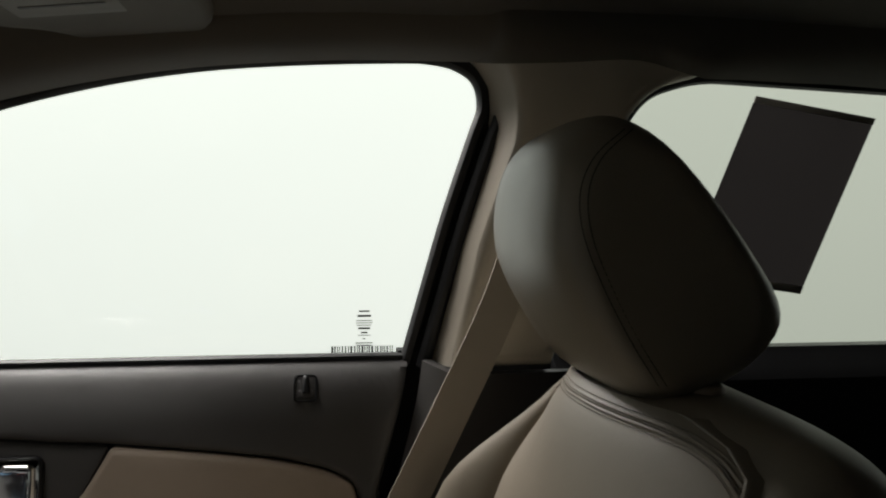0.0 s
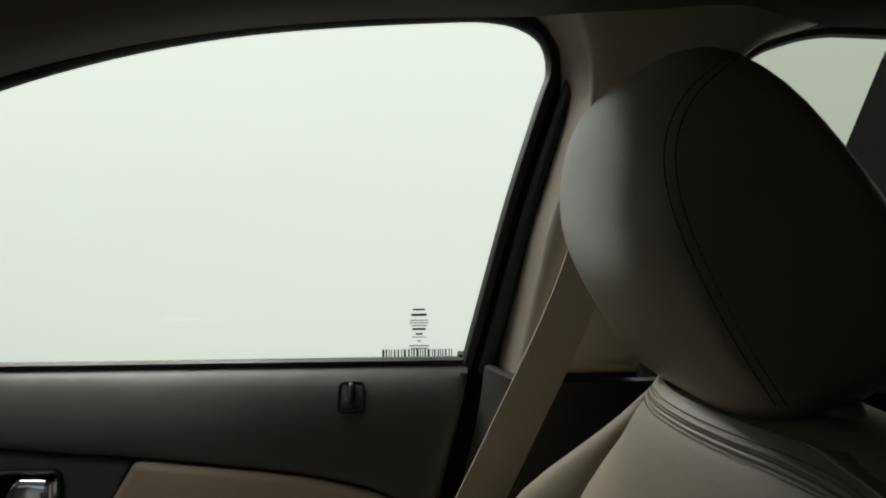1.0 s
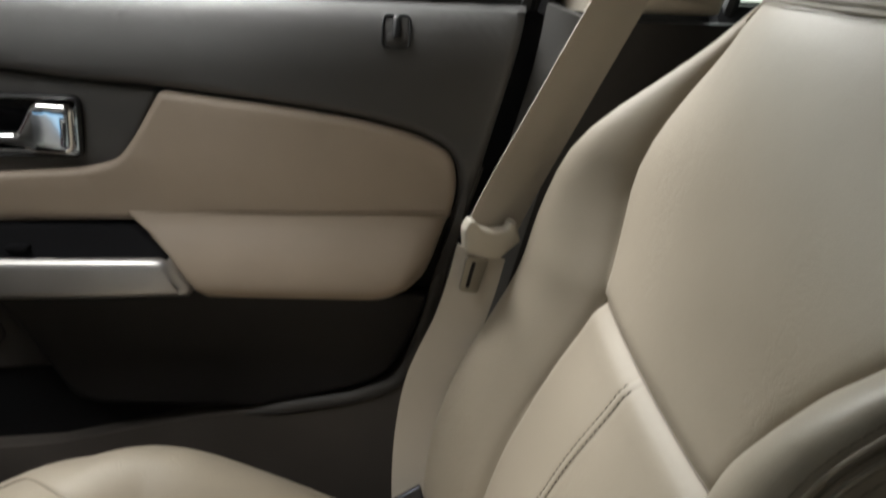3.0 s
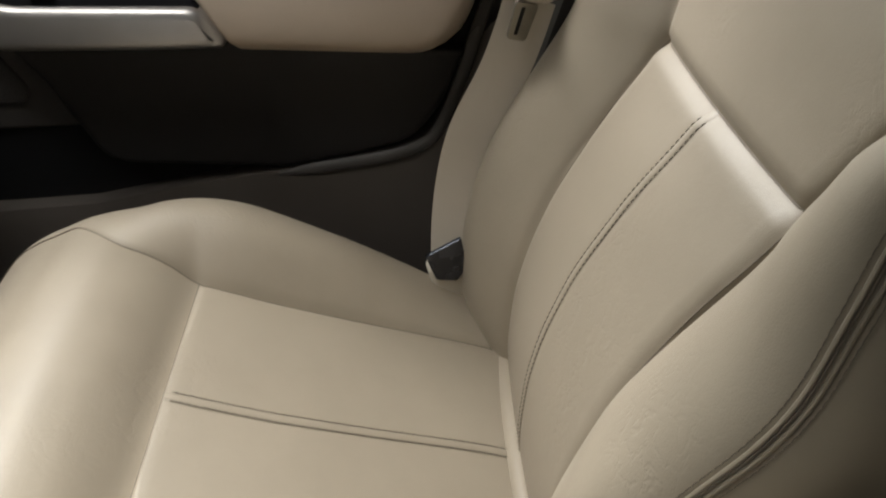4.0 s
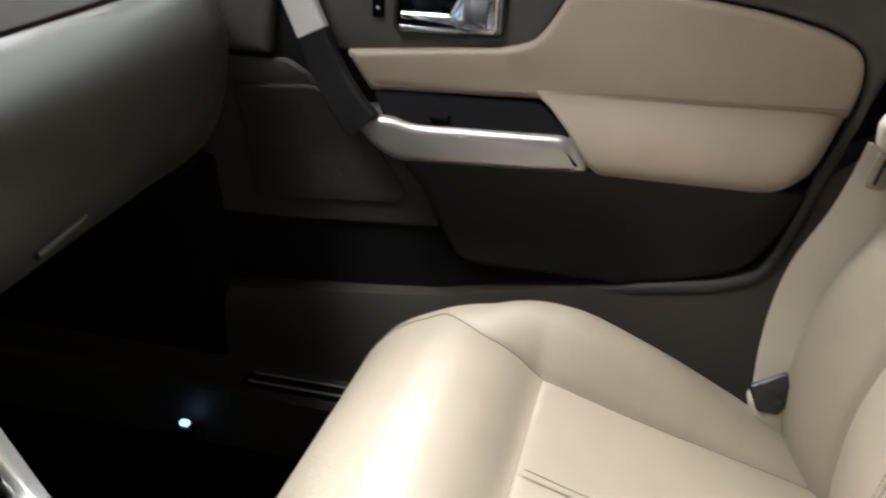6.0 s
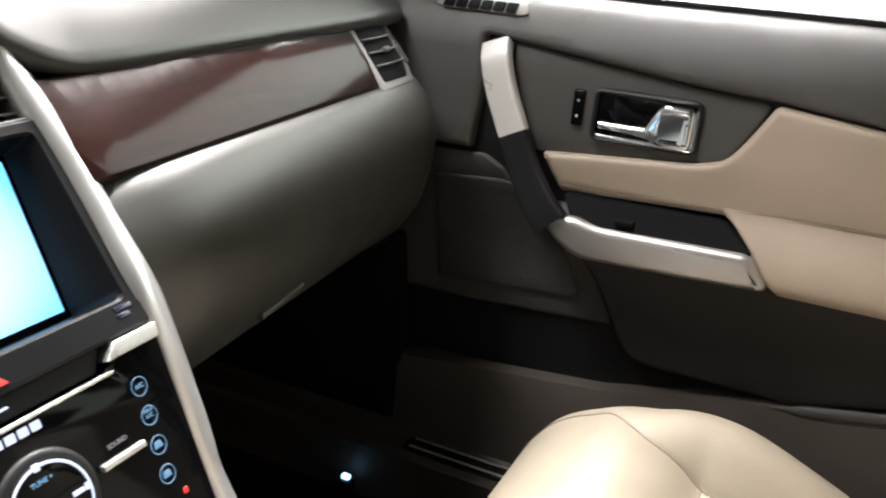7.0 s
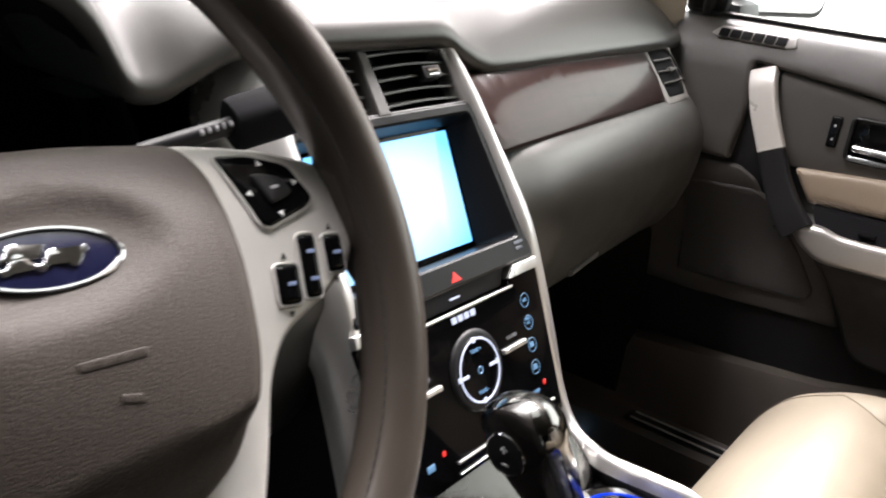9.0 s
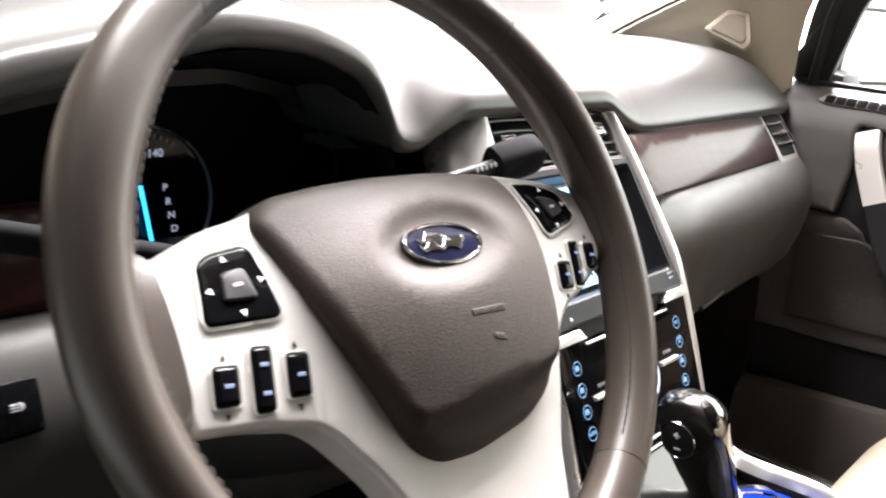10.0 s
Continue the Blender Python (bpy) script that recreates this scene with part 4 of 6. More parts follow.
BACK_W = [(0.14, 0.245), (0.3, 0.272), (0.5, 0.275), (0.58, 0.266), (0.66, 0.238), (0.72, 0.20), (0.76, 0.168), (0.785, 0.142), (0.80, 0.112), (0.806, 0.075), (0.808, 0.03)]
BACK_B = [(0.14, 0.02), (0.25, 0.038), (0.35, 0.042), (0.5, 0.047), (0.58, 0.052), (0.66, 0.042), (0.72, 0.025), (0.76, 0.01), (0.80, 0.0)]
BACK_R = [(0.14, -0.04), (0.3, -0.06), (0.5, -0.11), (0.65, -0.18), (0.75, -0.185), (0.785, -0.163), (0.80, -0.150), (0.806, -0.140), (0.808, -0.135)]
BACK_S = [(0.14, 0.125), (0.4, 0.126), (0.552, 0.131), (0.60, 0.150), (0.64, 0.163), (0.70, 0.160), (0.75, 0.138), (0.785, 0.11), (0.80, 0.08), (0.806, 0.05), (0.808, 0.02)]
BACK_X = [(0.14, 0.388), (0.40, 0.382), (0.552, 0.358), (0.808, 0.362)]


def groove(d, depth=0.005, wide=0.004):
    return depth * math.exp(-(d / wide) ** 2)


V_SEAM = 0.552
CREASES = [(0.300, 0.30, 0.85, 0.010), (0.311, 0.45, 0.80, 0.006), (0.329, 0.25, 0.70, 0.012), (0.338, 0.50, 0.90, 0.008), (0.356, 0.30, 0.75, 0.014), (0.364, 0.45, 0.70, 0.010), (0.388, 0.40, 0.92, 0.016), (0.409, 0.50, 0.90, 0.018)]


def back_span(q, z):
    """Seam and edge of the backrest on the side of q: the inboard shoulder is the broader one."""
    more = 0.07 * smooth01((z - 0.60) / 0.14) * (1 - smooth01((z - 0.778) / 0.028)) if q < 0 else 0.0
    return smooth_table(BACK_S, z) + 1.3 * more, smooth_table(BACK_W, z) + more


def back_front(q, z):
    """Front face of the backrest at the side offset q."""
    (s, w), b, yc = back_span(q, z), smooth_table(BACK_B, z), smooth_table(BACK_Y, z)
    a = abs(q)
    y = yc
    if a <= s:
        y += 0.004 * (1 - (a / s) ** 2) - groove(s - a, 0.0035) * min(1, (0.80 - z) * 12)
        y -= groove(z - V_SEAM, 0.007, 0.006) - 0.006 * math.exp(-((z - V_SEAM + 0.05) / 0.06) ** 2)
        if z < V_SEAM:
            y += 0.0009 * math.exp(-(a / 0.005) ** 4) - groove(a - 0.0045, 0.0009, 0.0013)
    else:
        p = (a - s) / max(w - s, 1e-4)
        y += b * math.sin(min(p / 0.66, 1) * math.pi / 2) - groove(a - s, 0.0035) * min(1, max(0, (0.80 - z) * 12))
        if q < 0:
            for cz, p0, p1, tilt in CREASES:
                if p0 < p < p1 and abs(z - cz) < 0.03:
                    fade = math.sin(math.pi * (p - p0) / (p1 - p0))
                    y -= 0.0012 * fade * math.exp(-((z - cz - tilt * (p - p0) - 0.002 * math.sin(9 * p + 40 * cz)) / 0.0022) ** 2)
        if p > 0.6:
            k = (p - 0.6) / 0.4
            y -= (1 - math.sqrt(max(0, 1 - k * k))) * 0.05 * (1 - 0.8 * smooth01((z - 0.765) / 0.035))
    y -= 0.05 * (a / w) ** 2 * smooth01((z - 0.64) / 0.11) * (1 - 0.7 * smooth01((z - 0.775) / 0.03))
    return y


def split_grid(points, key, mats, parent, labels, close=False):
    """A grid of points cut into named parts by key(row, column)."""
    bms = {}
    cols = len(points[0])
    for i in range(len(points) - 1):
        for j in range(cols if close else cols - 1):
            k = key(i, j)
            if k is None:
                continue
            bm, seen = bms.setdefault(k, (bmesh.new(), {}))
            quad = []
            for a, b in ((i, j), (i, (j + 1) % cols), (i + 1, (j + 1) % cols), (i + 1, j)):
                if (a, b) not in seen:
                    seen[(a, b)] = bm.verts.new(points[a][b])
                quad.append(seen[(a, b)])
            bm.faces.new(quad)
    return {k: part(k.split(":")[0], bm, mats.get(k, LEATHER), parent, labels.get(k, ""), 60) for k, (bm, _) in bms.items()}


seat = thing("front_passenger_seat", "tan leather front passenger seat with stitched seams", "car seat", (SX, 0.2, 0.05))
rows_z = sorted(set([0.14, 0.155, 0.17, 0.185, 0.20, 0.21, 0.22, 0.23, 0.24, 0.25, 0.26, 0.27, 0.28, 0.29, 0.32, 0.35, 0.38, 0.41, 0.44, 0.47, 0.50, 0.515, 0.525, 0.533, 0.54, 0.545, 0.549, V_SEAM, 0.555, 0.56, 0.567, 0.577, 0.59,
                     0.61, 0.63, 0.65, 0.67, 0.69, 0.71, 0.73, 0.745, 0.76, 0.773, 0.785, 0.794] + [round(0.292 + 0.0025 * i, 4) for i in range(56)]))
grid_pts = []
for z in rows_z:
    (sn, wn_), (s, w) = back_span(-1, z), back_span(1, z)
    rear = smooth_table(BACK_R, z)
    ring = [(-(wn_ - (wn_ - sn) * e), None) for e in EDGE] + [((2 * e - 1) * (sn if e < 0.5 else s), None) for e in EDGE_C[1:]] + [(s + (w - s) * e, None) for e in EDGE[1:]]
    bx = smooth_table(BACK_X, z)
    pts = [Vector((bx + q, back_front(q, z), z)) for q, _ in ring]
    y_side = pts[-1].y
    for k in (0.25, 0.5, 0.75):
        pts.append(Vector((bx + w * (1 + 0.03 * math.sin(math.pi * k)), y_side + (rear + 0.03 - y_side) * k, z)))
    for k in steps(-1, 1, 8):
        tuck = 0.03 * abs(k) ** 6 if k < 0 else 0.03 * k ** 6 + max(0.0, pts[0].y - rear - 0.03) * 0.9 * k ** 1.5 * smooth01((z - 0.60) / 0.12)
        pts.append(Vector((bx - k * (w if k < 0 else wn_) * 0.97, rear + tuck, z)))
    y_side = pts[0].y
    for k in (0.75, 0.5, 0.25):
        pts.append(Vector((bx - wn_ * (1 + 0.03 * math.sin(math.pi * k)), y_side + (rear + 0.03 - y_side) * k, z)))
    grid_pts.append(pts)
ne, nc = len(EDGE) - 1, len(EDGE_C) - 1
i_v = rows_z.index(V_SEAM)


def back_key(i, j):
    if j < ne:
        return "back_bolster:near"
    if j < ne + nc:
        return "back_insert" if i < i_v else "upper_panel"
    if j < 2 * ne + nc:
        return "back_bolster:far"
    return "back_cover"


split_grid(grid_pts, back_key, {}, seat, {"back_insert": "smooth tan leather insert", "back_cover": "tan leather side and rear cover"}, close=True)


def back_pt(q, z, out=0.0006):
    return Vector((smooth_table(BACK_X, z) + q, back_front(q, z) + out, z))


bm = bmesh.new()
for dq in (-0.0045, 0.0045):
    pts = [back_pt(dq, z) for z in steps(0.22, 0.546, 60)]
    stitches(pts, [(0, 1, 0.3)] * len(pts), 0.0034, 0.0016, 0.00055, bm)
for s_name, q_of in (("far", 1), ("near", -1)):
    part("seam", sweep_mesh([back_pt(q_of * back_span(q_of, z)[0], z, 0.0004) for z in steps(0.2, 0.76, 60)], oval(0.0006, 0.0006, 6), up=(0, 1, 0)), SEAM, seat, "dark seam line")
part("seam", sweep_mesh([back_pt(q, V_SEAM, 0.0004) for q in steps(-0.129, 0.129, 30)], oval(0.0006, 0.0006, 6), up=(0, 1, 0)), SEAM, seat, "dark seam line")
part("back_stitching", bm, THREAD, seat, "double row of brown stitching", kind="stuff")
# edge seam with a double row of stitches round the top and down the near side
edge_line = []
for z in steps(0.20, 0.70, 55):
    s, w = back_span(-1, z)
    edge_line.append((-(s + (w - s) * 0.86), z))
far_line = []
for z in steps(0.755, 0.60, 20):
    s, w = back_span(1, z)
    far_line.append((s + (w - s) * 0.86, z))
corner = curve([(*edge_line[-3], 0), (*edge_line[-1], 0), (-0.249, 0.730, 0), (-0.228, 0.757, 0), (-0.203, 0.772, 0), (-0.173, 0.7805, 0), (-0.14, 0.7835, 0), (-0.12, 0.784, 0)], 5)
top_line = edge_line[:-3] + [(p.x, p.y) for p in corner] + [(q, 0.784 - 0.010 * max(0.0, (q - 0.0) / 0.105) ** 4) for q in steps(-0.11, 0.10, 18)] + far_line


def beside(line, off, out):
    """A line of the backrest moved sideways by off."""
    pts = []
    for i, (q, z) in enumerate(line):
        pq, pz = line[max(i - 1, 0)]
        nq, nz = line[min(i + 1, len(line) - 1)]
        d = Vector((nq - pq, nz - pz)).normalized()
        pts.append(back_pt(q - d.y * off, z + d.x * off, out))
    return pts


bm = bmesh.new()
for off in (-0.0046, 0.0046):
    pts = beside(top_line, off, 0.0008)
    stitches(pts, [(0, 0.8, 0.5)] * len(pts), 0.0045, 0.0005, 0.0004, bm)
part("edge_stitching", bm, SEAM, seat, "brown double edge stitching", kind="stuff")
for off in (-0.0019, 0.0019):
    part("edge_welt", sweep_mesh(curve(beside(top_line, off, 0.0006), 2), oval(0.0014, 0.0011, 8), up=(0, 0.8, 0.5)), LEATHER_WELT, seat, "raised leather welt")
part("edge_seam", sweep_mesh(curve(beside(top_line, 0.0, 0.0008), 2), oval(0.0005, 0.0005, 6), up=(0, 0.8, 0.5)), SEAM, seat, "dark seam between the welts")


def along(line, k):
    """The point at the share k of the way along a line of points."""
    spans = [(line[i + 1] - line[i]).length for i in range(len(line) - 1)]
    left = k * sum(spans)
    for i, d in enumerate(spans):
        if left <= d:
            return line[i].lerp(line[i + 1], left / d)
        left -= d
    return line[-1].copy()


# rounded shoulder from the ridge over the crest to the rear
ridge_run = [back_pt(q, z, -0.0004) for q, z in top_line if z > 0.60][:-20]
crest_run = curve([(0.082, -0.135, 0.60), (0.079, -0.135, 0.66), (0.081, -0.135, 0.72), (0.090, -0.135, 0.758), (0.105, -0.135, 0.779), (0.132, -0.135, 0.791), (0.163, -0.135, 0.796), (0.20, -0.135, 0.799), (0.28, -0.133, 0.801), (0.36, -0.131, 0.802), (0.462, -0.128, 0.799)], 4)
rear_c = Vector((0.36, 0.0, 0.58))
shoulder = []
for k in steps(0, 1, 60):
    a, c = along(ridge_run, k), along(crest_run, k)
    out = (c - rear_c) * Vector((1, 0, 1))
    mid = a.lerp(c, 0.5) + out.normalized() * 0.007
    line = [a, mid, c] + [Vector((rear_c.x + out.x * f, y, rear_c.z + out.z * f)) for f, y in ((0.955, -0.168), (0.85, -0.19), (0.6, -0.20))]
    shoulder.append(curve(line, 5))
part("shoulder_cover", grid_mesh(lambda i, j: shoulder[i][j], range(len(shoulder)), range(len(shoulder[0]))), LEATHER, seat, "rounded tan leather shoulder of the backrest", 60)

# cushion
CW, CWN = 0.28, 0.225
CUSH_Z = [(0.04, 0.185), (0.10, 0.212), (0.2, 0.252), (0.3, 0.293), (0.376, 0.322), (0.384, 0.324), (0.40, 0.338), (0.425, 0.3535), (0.455, 0.3625), (0.48, 0.3605), (0.50, 0.352)]
CUSH_B = [(0.04, 0.192), (0.1, 0.220), (0.15, 0.246), (0.2, 0.279), (0.28, 0.328), (0.36, 0.364), (0.42, 0.372), (0.46, 0.366), (0.50, 0.350)]
FRONT = [(0.50, 0.352), (0.52, 0.3415), (0.54, 0.327), (0.558, 0.308), (0.575, 0.283), (0.59, 0.252), (0.604, 0.216), (0.617, 0.17), (0.627, 0.12), (0.627, 0.07)]
FRONT = curve(FRONT, 3)
F_SEAM = 0.38
CUSH_X = [(0.04, 0.393), (0.10, 0.388), (0.38, 0.344), (0.65, 0.344)]
CS = 0.150
rows_y = [0.04, 0.07, 0.10, 0.13, 0.16, 0.19, 0.22, 0.25, 0.28, 0.31, 0.335, 0.35, 0.36, 0.368, 0.373, 0.377, F_SEAM, 0.383, 0.387, 0.393, 0.40, 0.41, 0.418, 0.425, 0.433, 0.44, 0.448, 0.455, 0.463, 0.47, 0.478, 0.485, 0.493]
i_f = rows_y.index(F_SEAM)


def cushion_point(q, row):
    """row below 1: along the top, by y; above: down the front."""
    cs = CS
    if q > 0 and row > i_f:
        cs = CS + 0.032 * smooth01((rows_y[min(row, len(rows_y) - 1)] - 0.435) / 0.06) + 0.012 * smooth01((row - len(rows_y)) / 10)
        q = q * cs / CS if q <= CS else cs + (q - CS) * (CW - cs) / (CW - CS)
    a = abs(q)
    side = max(0.0, (a - cs) / ((CW if q > 0 else CWN) - cs))
    if row < len(rows_y):
        y0 = rows_y[row]
        shift = 0.205 * min(side, 0.55) if q < 0 else 0.0
        if y0 <= F_SEAM:
            y = y0 + shift * smooth01((y0 - 0.12) / (F_SEAM - 0.12))
        else:
            ys = F_SEAM + shift
            y = ys + (0.500 - ys) * (y0 - F_SEAM) / (0.50 - F_SEAM)
        base, top = smooth_table(CUSH_Z, y0), smooth_table(CUSH_B, y)
        if a <= cs + 1e-9:
            z = base + (0.006 * (1 - (a / cs) ** 2) if y0 < F_SEAM else 0.006 * (1 - (a / cs) ** 2) * smooth01((y0 - F_SEAM) / 0.05))
            if y0 < F_SEAM:
                z -= groove(cs - a, 0.003, 0.003) + groove(a - 0.0048, 0.0010, 0.0013) - 0.0010 * math.exp(-(a / 0.0055) ** 4)
        else:
            rise = math.sin(min(side / 0.42, 1) * math.pi / 2)
            z = base + (top - base) * rise
            if y0 < F_SEAM or q > 0:
                z -= groove(a - cs, 0.003, 0.003)
        z -= groove(y0 - F_SEAM, 0.0018, 0.003) * (1 - 0.97 * smooth01(side / (0.4 if q < 0 else 0.1)))
    else:
        y, z = FRONT[row - len(rows_y)]
        base, top = smooth_table(CUSH_Z, 0.5), smooth_table(CUSH_B, 0.5)
        if a <= cs + 1e-9:
            end = base + 0.006 * (1 - (a / cs) ** 2)
        else:
            end = base + (top - base) * math.sin(min(side / 0.42, 1) * math.pi / 2)
        z += (end - FRONT[0][1]) * (1 - smooth01((row - len(rows_y)) / 12))
    k = max(0.0, (side - 0.45) / 0.55)
    drop = 1 - math.sqrt(max(0, 1 - k * k)) if k < 1 else 1
    z -= drop * 0.13 * (0.8 - 0.35 * smooth01((y - 0.42) / 0.10))
    z -= 0.020 * smooth01((side - 0.08) / 0.7) * smooth01((y - 0.36) / 0.16) + 0.016 * smooth01((side - 0.3) / 0.7) * smooth01((y - 0.36) / 0.16)
    if y > 0.38:
        y -= (1 - math.sqrt(max(0, 1 - (min(side, 1) * 0.98) ** 2.2))) * 0.52 * (y - 0.38)
    if q < 0 and y > 0.40:
        y -= 0.30 * (y - 0.40) * smooth01((a - 0.03) / 0.19)
    return Vector((smooth_table(CUSH_X, y) + q, y, z))


cols = [-(CWN - (CWN - CS) * e) for e in EDGE] + [-CS + 2 * CS * e for e in EDGE_C[1:]] + [CS + (CW - CS) * e for e in EDGE[1:]]
grid_pts = []
for row in range(len(rows_y) + len(FRONT)):
    pts = [cushion_point(q, row) for q in cols]
    first, final = pts[0], pts[-1]
    grid_pts.append([Vector((first.x - 0.004, first.y, 0.04)), Vector((first.x - 0.006, first.y, (first.z + 0.04) / 2))] + pts + [Vector((final.x + 0.006, final.y, (final.z + 0.04) / 2)), Vector((final.x + 0.004, final.y, 0.04))])


def cushion_key(i, j):
    j -= 2
    if i >= i_f and j < ne + nc:
        return "cushion_front"
    if j < 0 or j >= 2 * ne + nc:
        return "cushion_skirt:near" if j < 0 else "cushion_skirt:far"
    return "cushion_bolster:near" if j < ne else "cushion_insert" if j < ne + nc else "cushion_bolster:far"


split_grid(grid_pts, cushion_key, {"cushion_skirt:near": DARK_VINYL, "cushion_skirt:far": DARK_VINYL}, seat, {"cushion_insert": "smooth tan leather seat insert", "cushion_front": "rounded tan leather seat front", "cushion_skirt:near": "dark seat side skirt", "cushion_skirt:far": "dark seat side skirt"})
bm = bmesh.new()
for dq in (-0.0045, 0.0045):
    pts = [cushion_point(dq, r) + Vector((0, 0, 0.0007)) for r in range(2, i_f)]
    pts = curve(pts, 4)
    stitches(pts, [(0, -0.3, 1)] * len(pts), 0.0052, 0.0003, 0.00045, bm)
for s_name, q_of in (("far", 1), ("near", -1)):
    part("seam", sweep_mesh(curve([cushion_point(q_of * CS, r) + Vector((0, 0, 0.0004)) for r in range(2, i_f + 1)], 3), oval(0.0006, 0.0006, 6), up=(0, 0, 1)), SEAM, seat, "dark seam line")
part("seam", sweep_mesh(curve([cushion_point(CS, r) + Vector((0, 0.0002, 0.0005)) for r in range(i_f, len(rows_y) + 14)], 3), oval(0.0006, 0.0006, 6), up=(0, 0.3, 1)), SEAM, seat, "dark seam line")
part("seam", sweep_mesh([cushion_point(q, i_f) + Vector((0, 0, 0.0004)) for q in steps(-0.192, CS, 80)], oval(0.0006, 0.0006, 6), up=(0, 0, 1)), SEAM, seat, "dark seam line")
part("cushion_stitching", bm, THREAD, seat, "double row of brown stitching", kind="stuff")
part("bite_welt", sweep_mesh([(SX + q, 0.104 - 0.010 * (q / 0.2) ** 2, 0.219 - 0.02 * (q / 0.2) ** 2) for q in steps(-0.2, 0.2, 24)], oval(0.012, 0.011, 12), up=(0, 0, 1)), LEATHER, seat, "leather roll at the back of the cushion")
part("seat_base", block_mesh((0.42, 0.42, 0.12), (SX, 0.28, 0.08), 0.02), BLACK_PLASTIC, seat)

# head restraint
HR = curve([(0.003, 0.925), (-0.003, 0.965), (-0.020, 0.993), (-0.052, 1.008), (-0.09, 0.99), (-0.128, 0.952), (-0.164, 0.906), (-0.190, 0.864), (-0.188, 0.836), (-0.158, 0.808), (-0.115, 0.790), (-0.080, 0.789), (-0.049, 0.809), (-0.020, 0.852), (-0.002, 0.89)], 3, closed=True)
hc = Vector((-0.078, 0.898))
rings = []
for u in [-1, -0.995, -0.98, -0.95, -0.9, -0.82, -0.7, -0.5, -0.25, 0, 0.25, 0.5, 0.7, 0.82, 0.9, 0.95, 0.98, 0.995, 1]:
    k = (1 - abs(u) ** 3.4) ** (1 / 2.6) if abs(u) < 1 else 0.0
    k = 0.55 + 0.45 * k if abs(u) < 1 else 0.5
    rings.append([Vector((SX + 0.128 * u, hc.x + (p.x - hc.x) * k + 0.000 * (1 - abs(u) ** 2), hc.y + (p.y - hc.y) * (0.25 + 0.75 * k))) for p in HR])
headrest = part("headrest", loft_mesh(rings), SMOOTH_LEATHER, seat, "tan leather head restraint", 70)
SEAM_HR = curve([(-0.058, 0.990), (-0.036, 0.970), (-0.026, 0.945), (-0.029, 0.915), (-0.043, 0.880), (-0.063, 0.842), (-0.086, 0.806)], 8)
bm = bmesh.new()
for side in (-1, 1):
    for off in (0.001, 0.007):
        pts = []
        for p in SEAM_HR:
            kx = 0.1275
            pts.append(Vector((SX + side * kx, p.x + off, p.y)))
        stitches(pts, [(side, 0.2, 0)] * len(pts), 0.0042, 0.0005, 0.0004, bm)
part("headrest_stitching", bm, DARK_THREAD, headrest, "dark double stitching", kind="stuff")
for q in (-0.098, 0.098):
    part("headrest_post", sweep_mesh([(SX + q, -0.122, 0.74), (SX + q, -0.118, 0.84)], oval(0.006, 0.006, 10), up=(0, 1, 0)), CHROME, seat, "chrome headrest post")
    part("post_guide", loft_mesh([[Vector((SX + q + u * k, -0.122 + v * k, 0.796 + h)) for u, v in oval(0.024, 0.015, 20)] for h, k in ((0, 1.0), (0.007, 1.0), (0.0095, 0.92), (0.0105, 0.8))]), TAN_VINYL, seat, "tan plastic post guide", 60)

# ---- seat belt ----
belt = thing("seat_belt", "beige seat belt hanging with latch and stalk buckle", "seat belt", (0.62, 0.1, 0.3))


def ribbon(path, width, across):
    sec = [(-width / 2, -0.0007), (width / 2, -0.0007), (width / 2, 0.0007), (-width / 2, 0.0007)]
    return sweep_mesh(path, sec, up=across)


UPPER_BELT = curve([(0.62, -0.105, 1.02), (0.622, -0.075, 0.93), (0.622, -0.038, 0.825), (0.62, 0.022, 0.70), (0.614, 0.07, 0.605), (0.603, 0.092, 0.56)], 6)
part("upper_webbing", ribbon(UPPER_BELT, 0.047, (-0.95, -0.3, 0.1)), BELT_WEB, belt, "flat beige webbing")
LOWER_BELT = curve([(0.603, 0.096, 0.548), (0.606, 0.104, 0.51), (0.612, 0.115, 0.47), (0.618, 0.138, 0.41), (0.618, 0.148, 0.35), (0.61, 0.150, 0.29), (0.60, 0.146, 0.26)], 6)
part("lower_webbing", ribbon(LOWER_BELT, 0.045, (-0.95, 0.2, 0.1)), BELT_WEB, belt, "flat beige webbing")
lt = pose(0.597, 0.090, 0.562, 12, -4, 14)
latch = part("latch_plate", plate_mesh(rounded([(-0.027, 0.005), (-0.018, 0.021), (-0.012, 0.020), (-0.0125, 0.0135), (0.0, 0.0095), (0.0125, 0.0105), (0.0195, 0.016), (0.0245, 0.016), (0.027, 0.006), (0.021, -0.012), (0.004, -0.0165), (-0.013, -0.014)], 0.0022, 3),
                                       lambda u, v, h: lt @ Vector((-h, u, v)), h=0.007, r=0.003, back=0.006), BELT_PLASTIC, belt, "cream plastic latch body")
part("tongue", plate_mesh(rounded([(-0.011, -0.018), (0.011, -0.018), (0.009, -0.052), (-0.009, -0.052)], 0.004), lambda u, v, h: lt @ Vector((-h, u + 0.006, v)), h=0.0025, r=0.001, back=0.001), TONGUE, latch, "steel latch tongue")
part("tongue_slot", plate_mesh(box_outline(0.001, -0.047, 0.0045, -0.022, 0.001), lambda u, v, h: lt @ Vector((-h, u + 0.006, v)), h=0.003, r=0.0002, back=0.0), PRINT_BLACK, latch)
at = pose(0.600, 0.156, 0.279, -18, 0, 10)
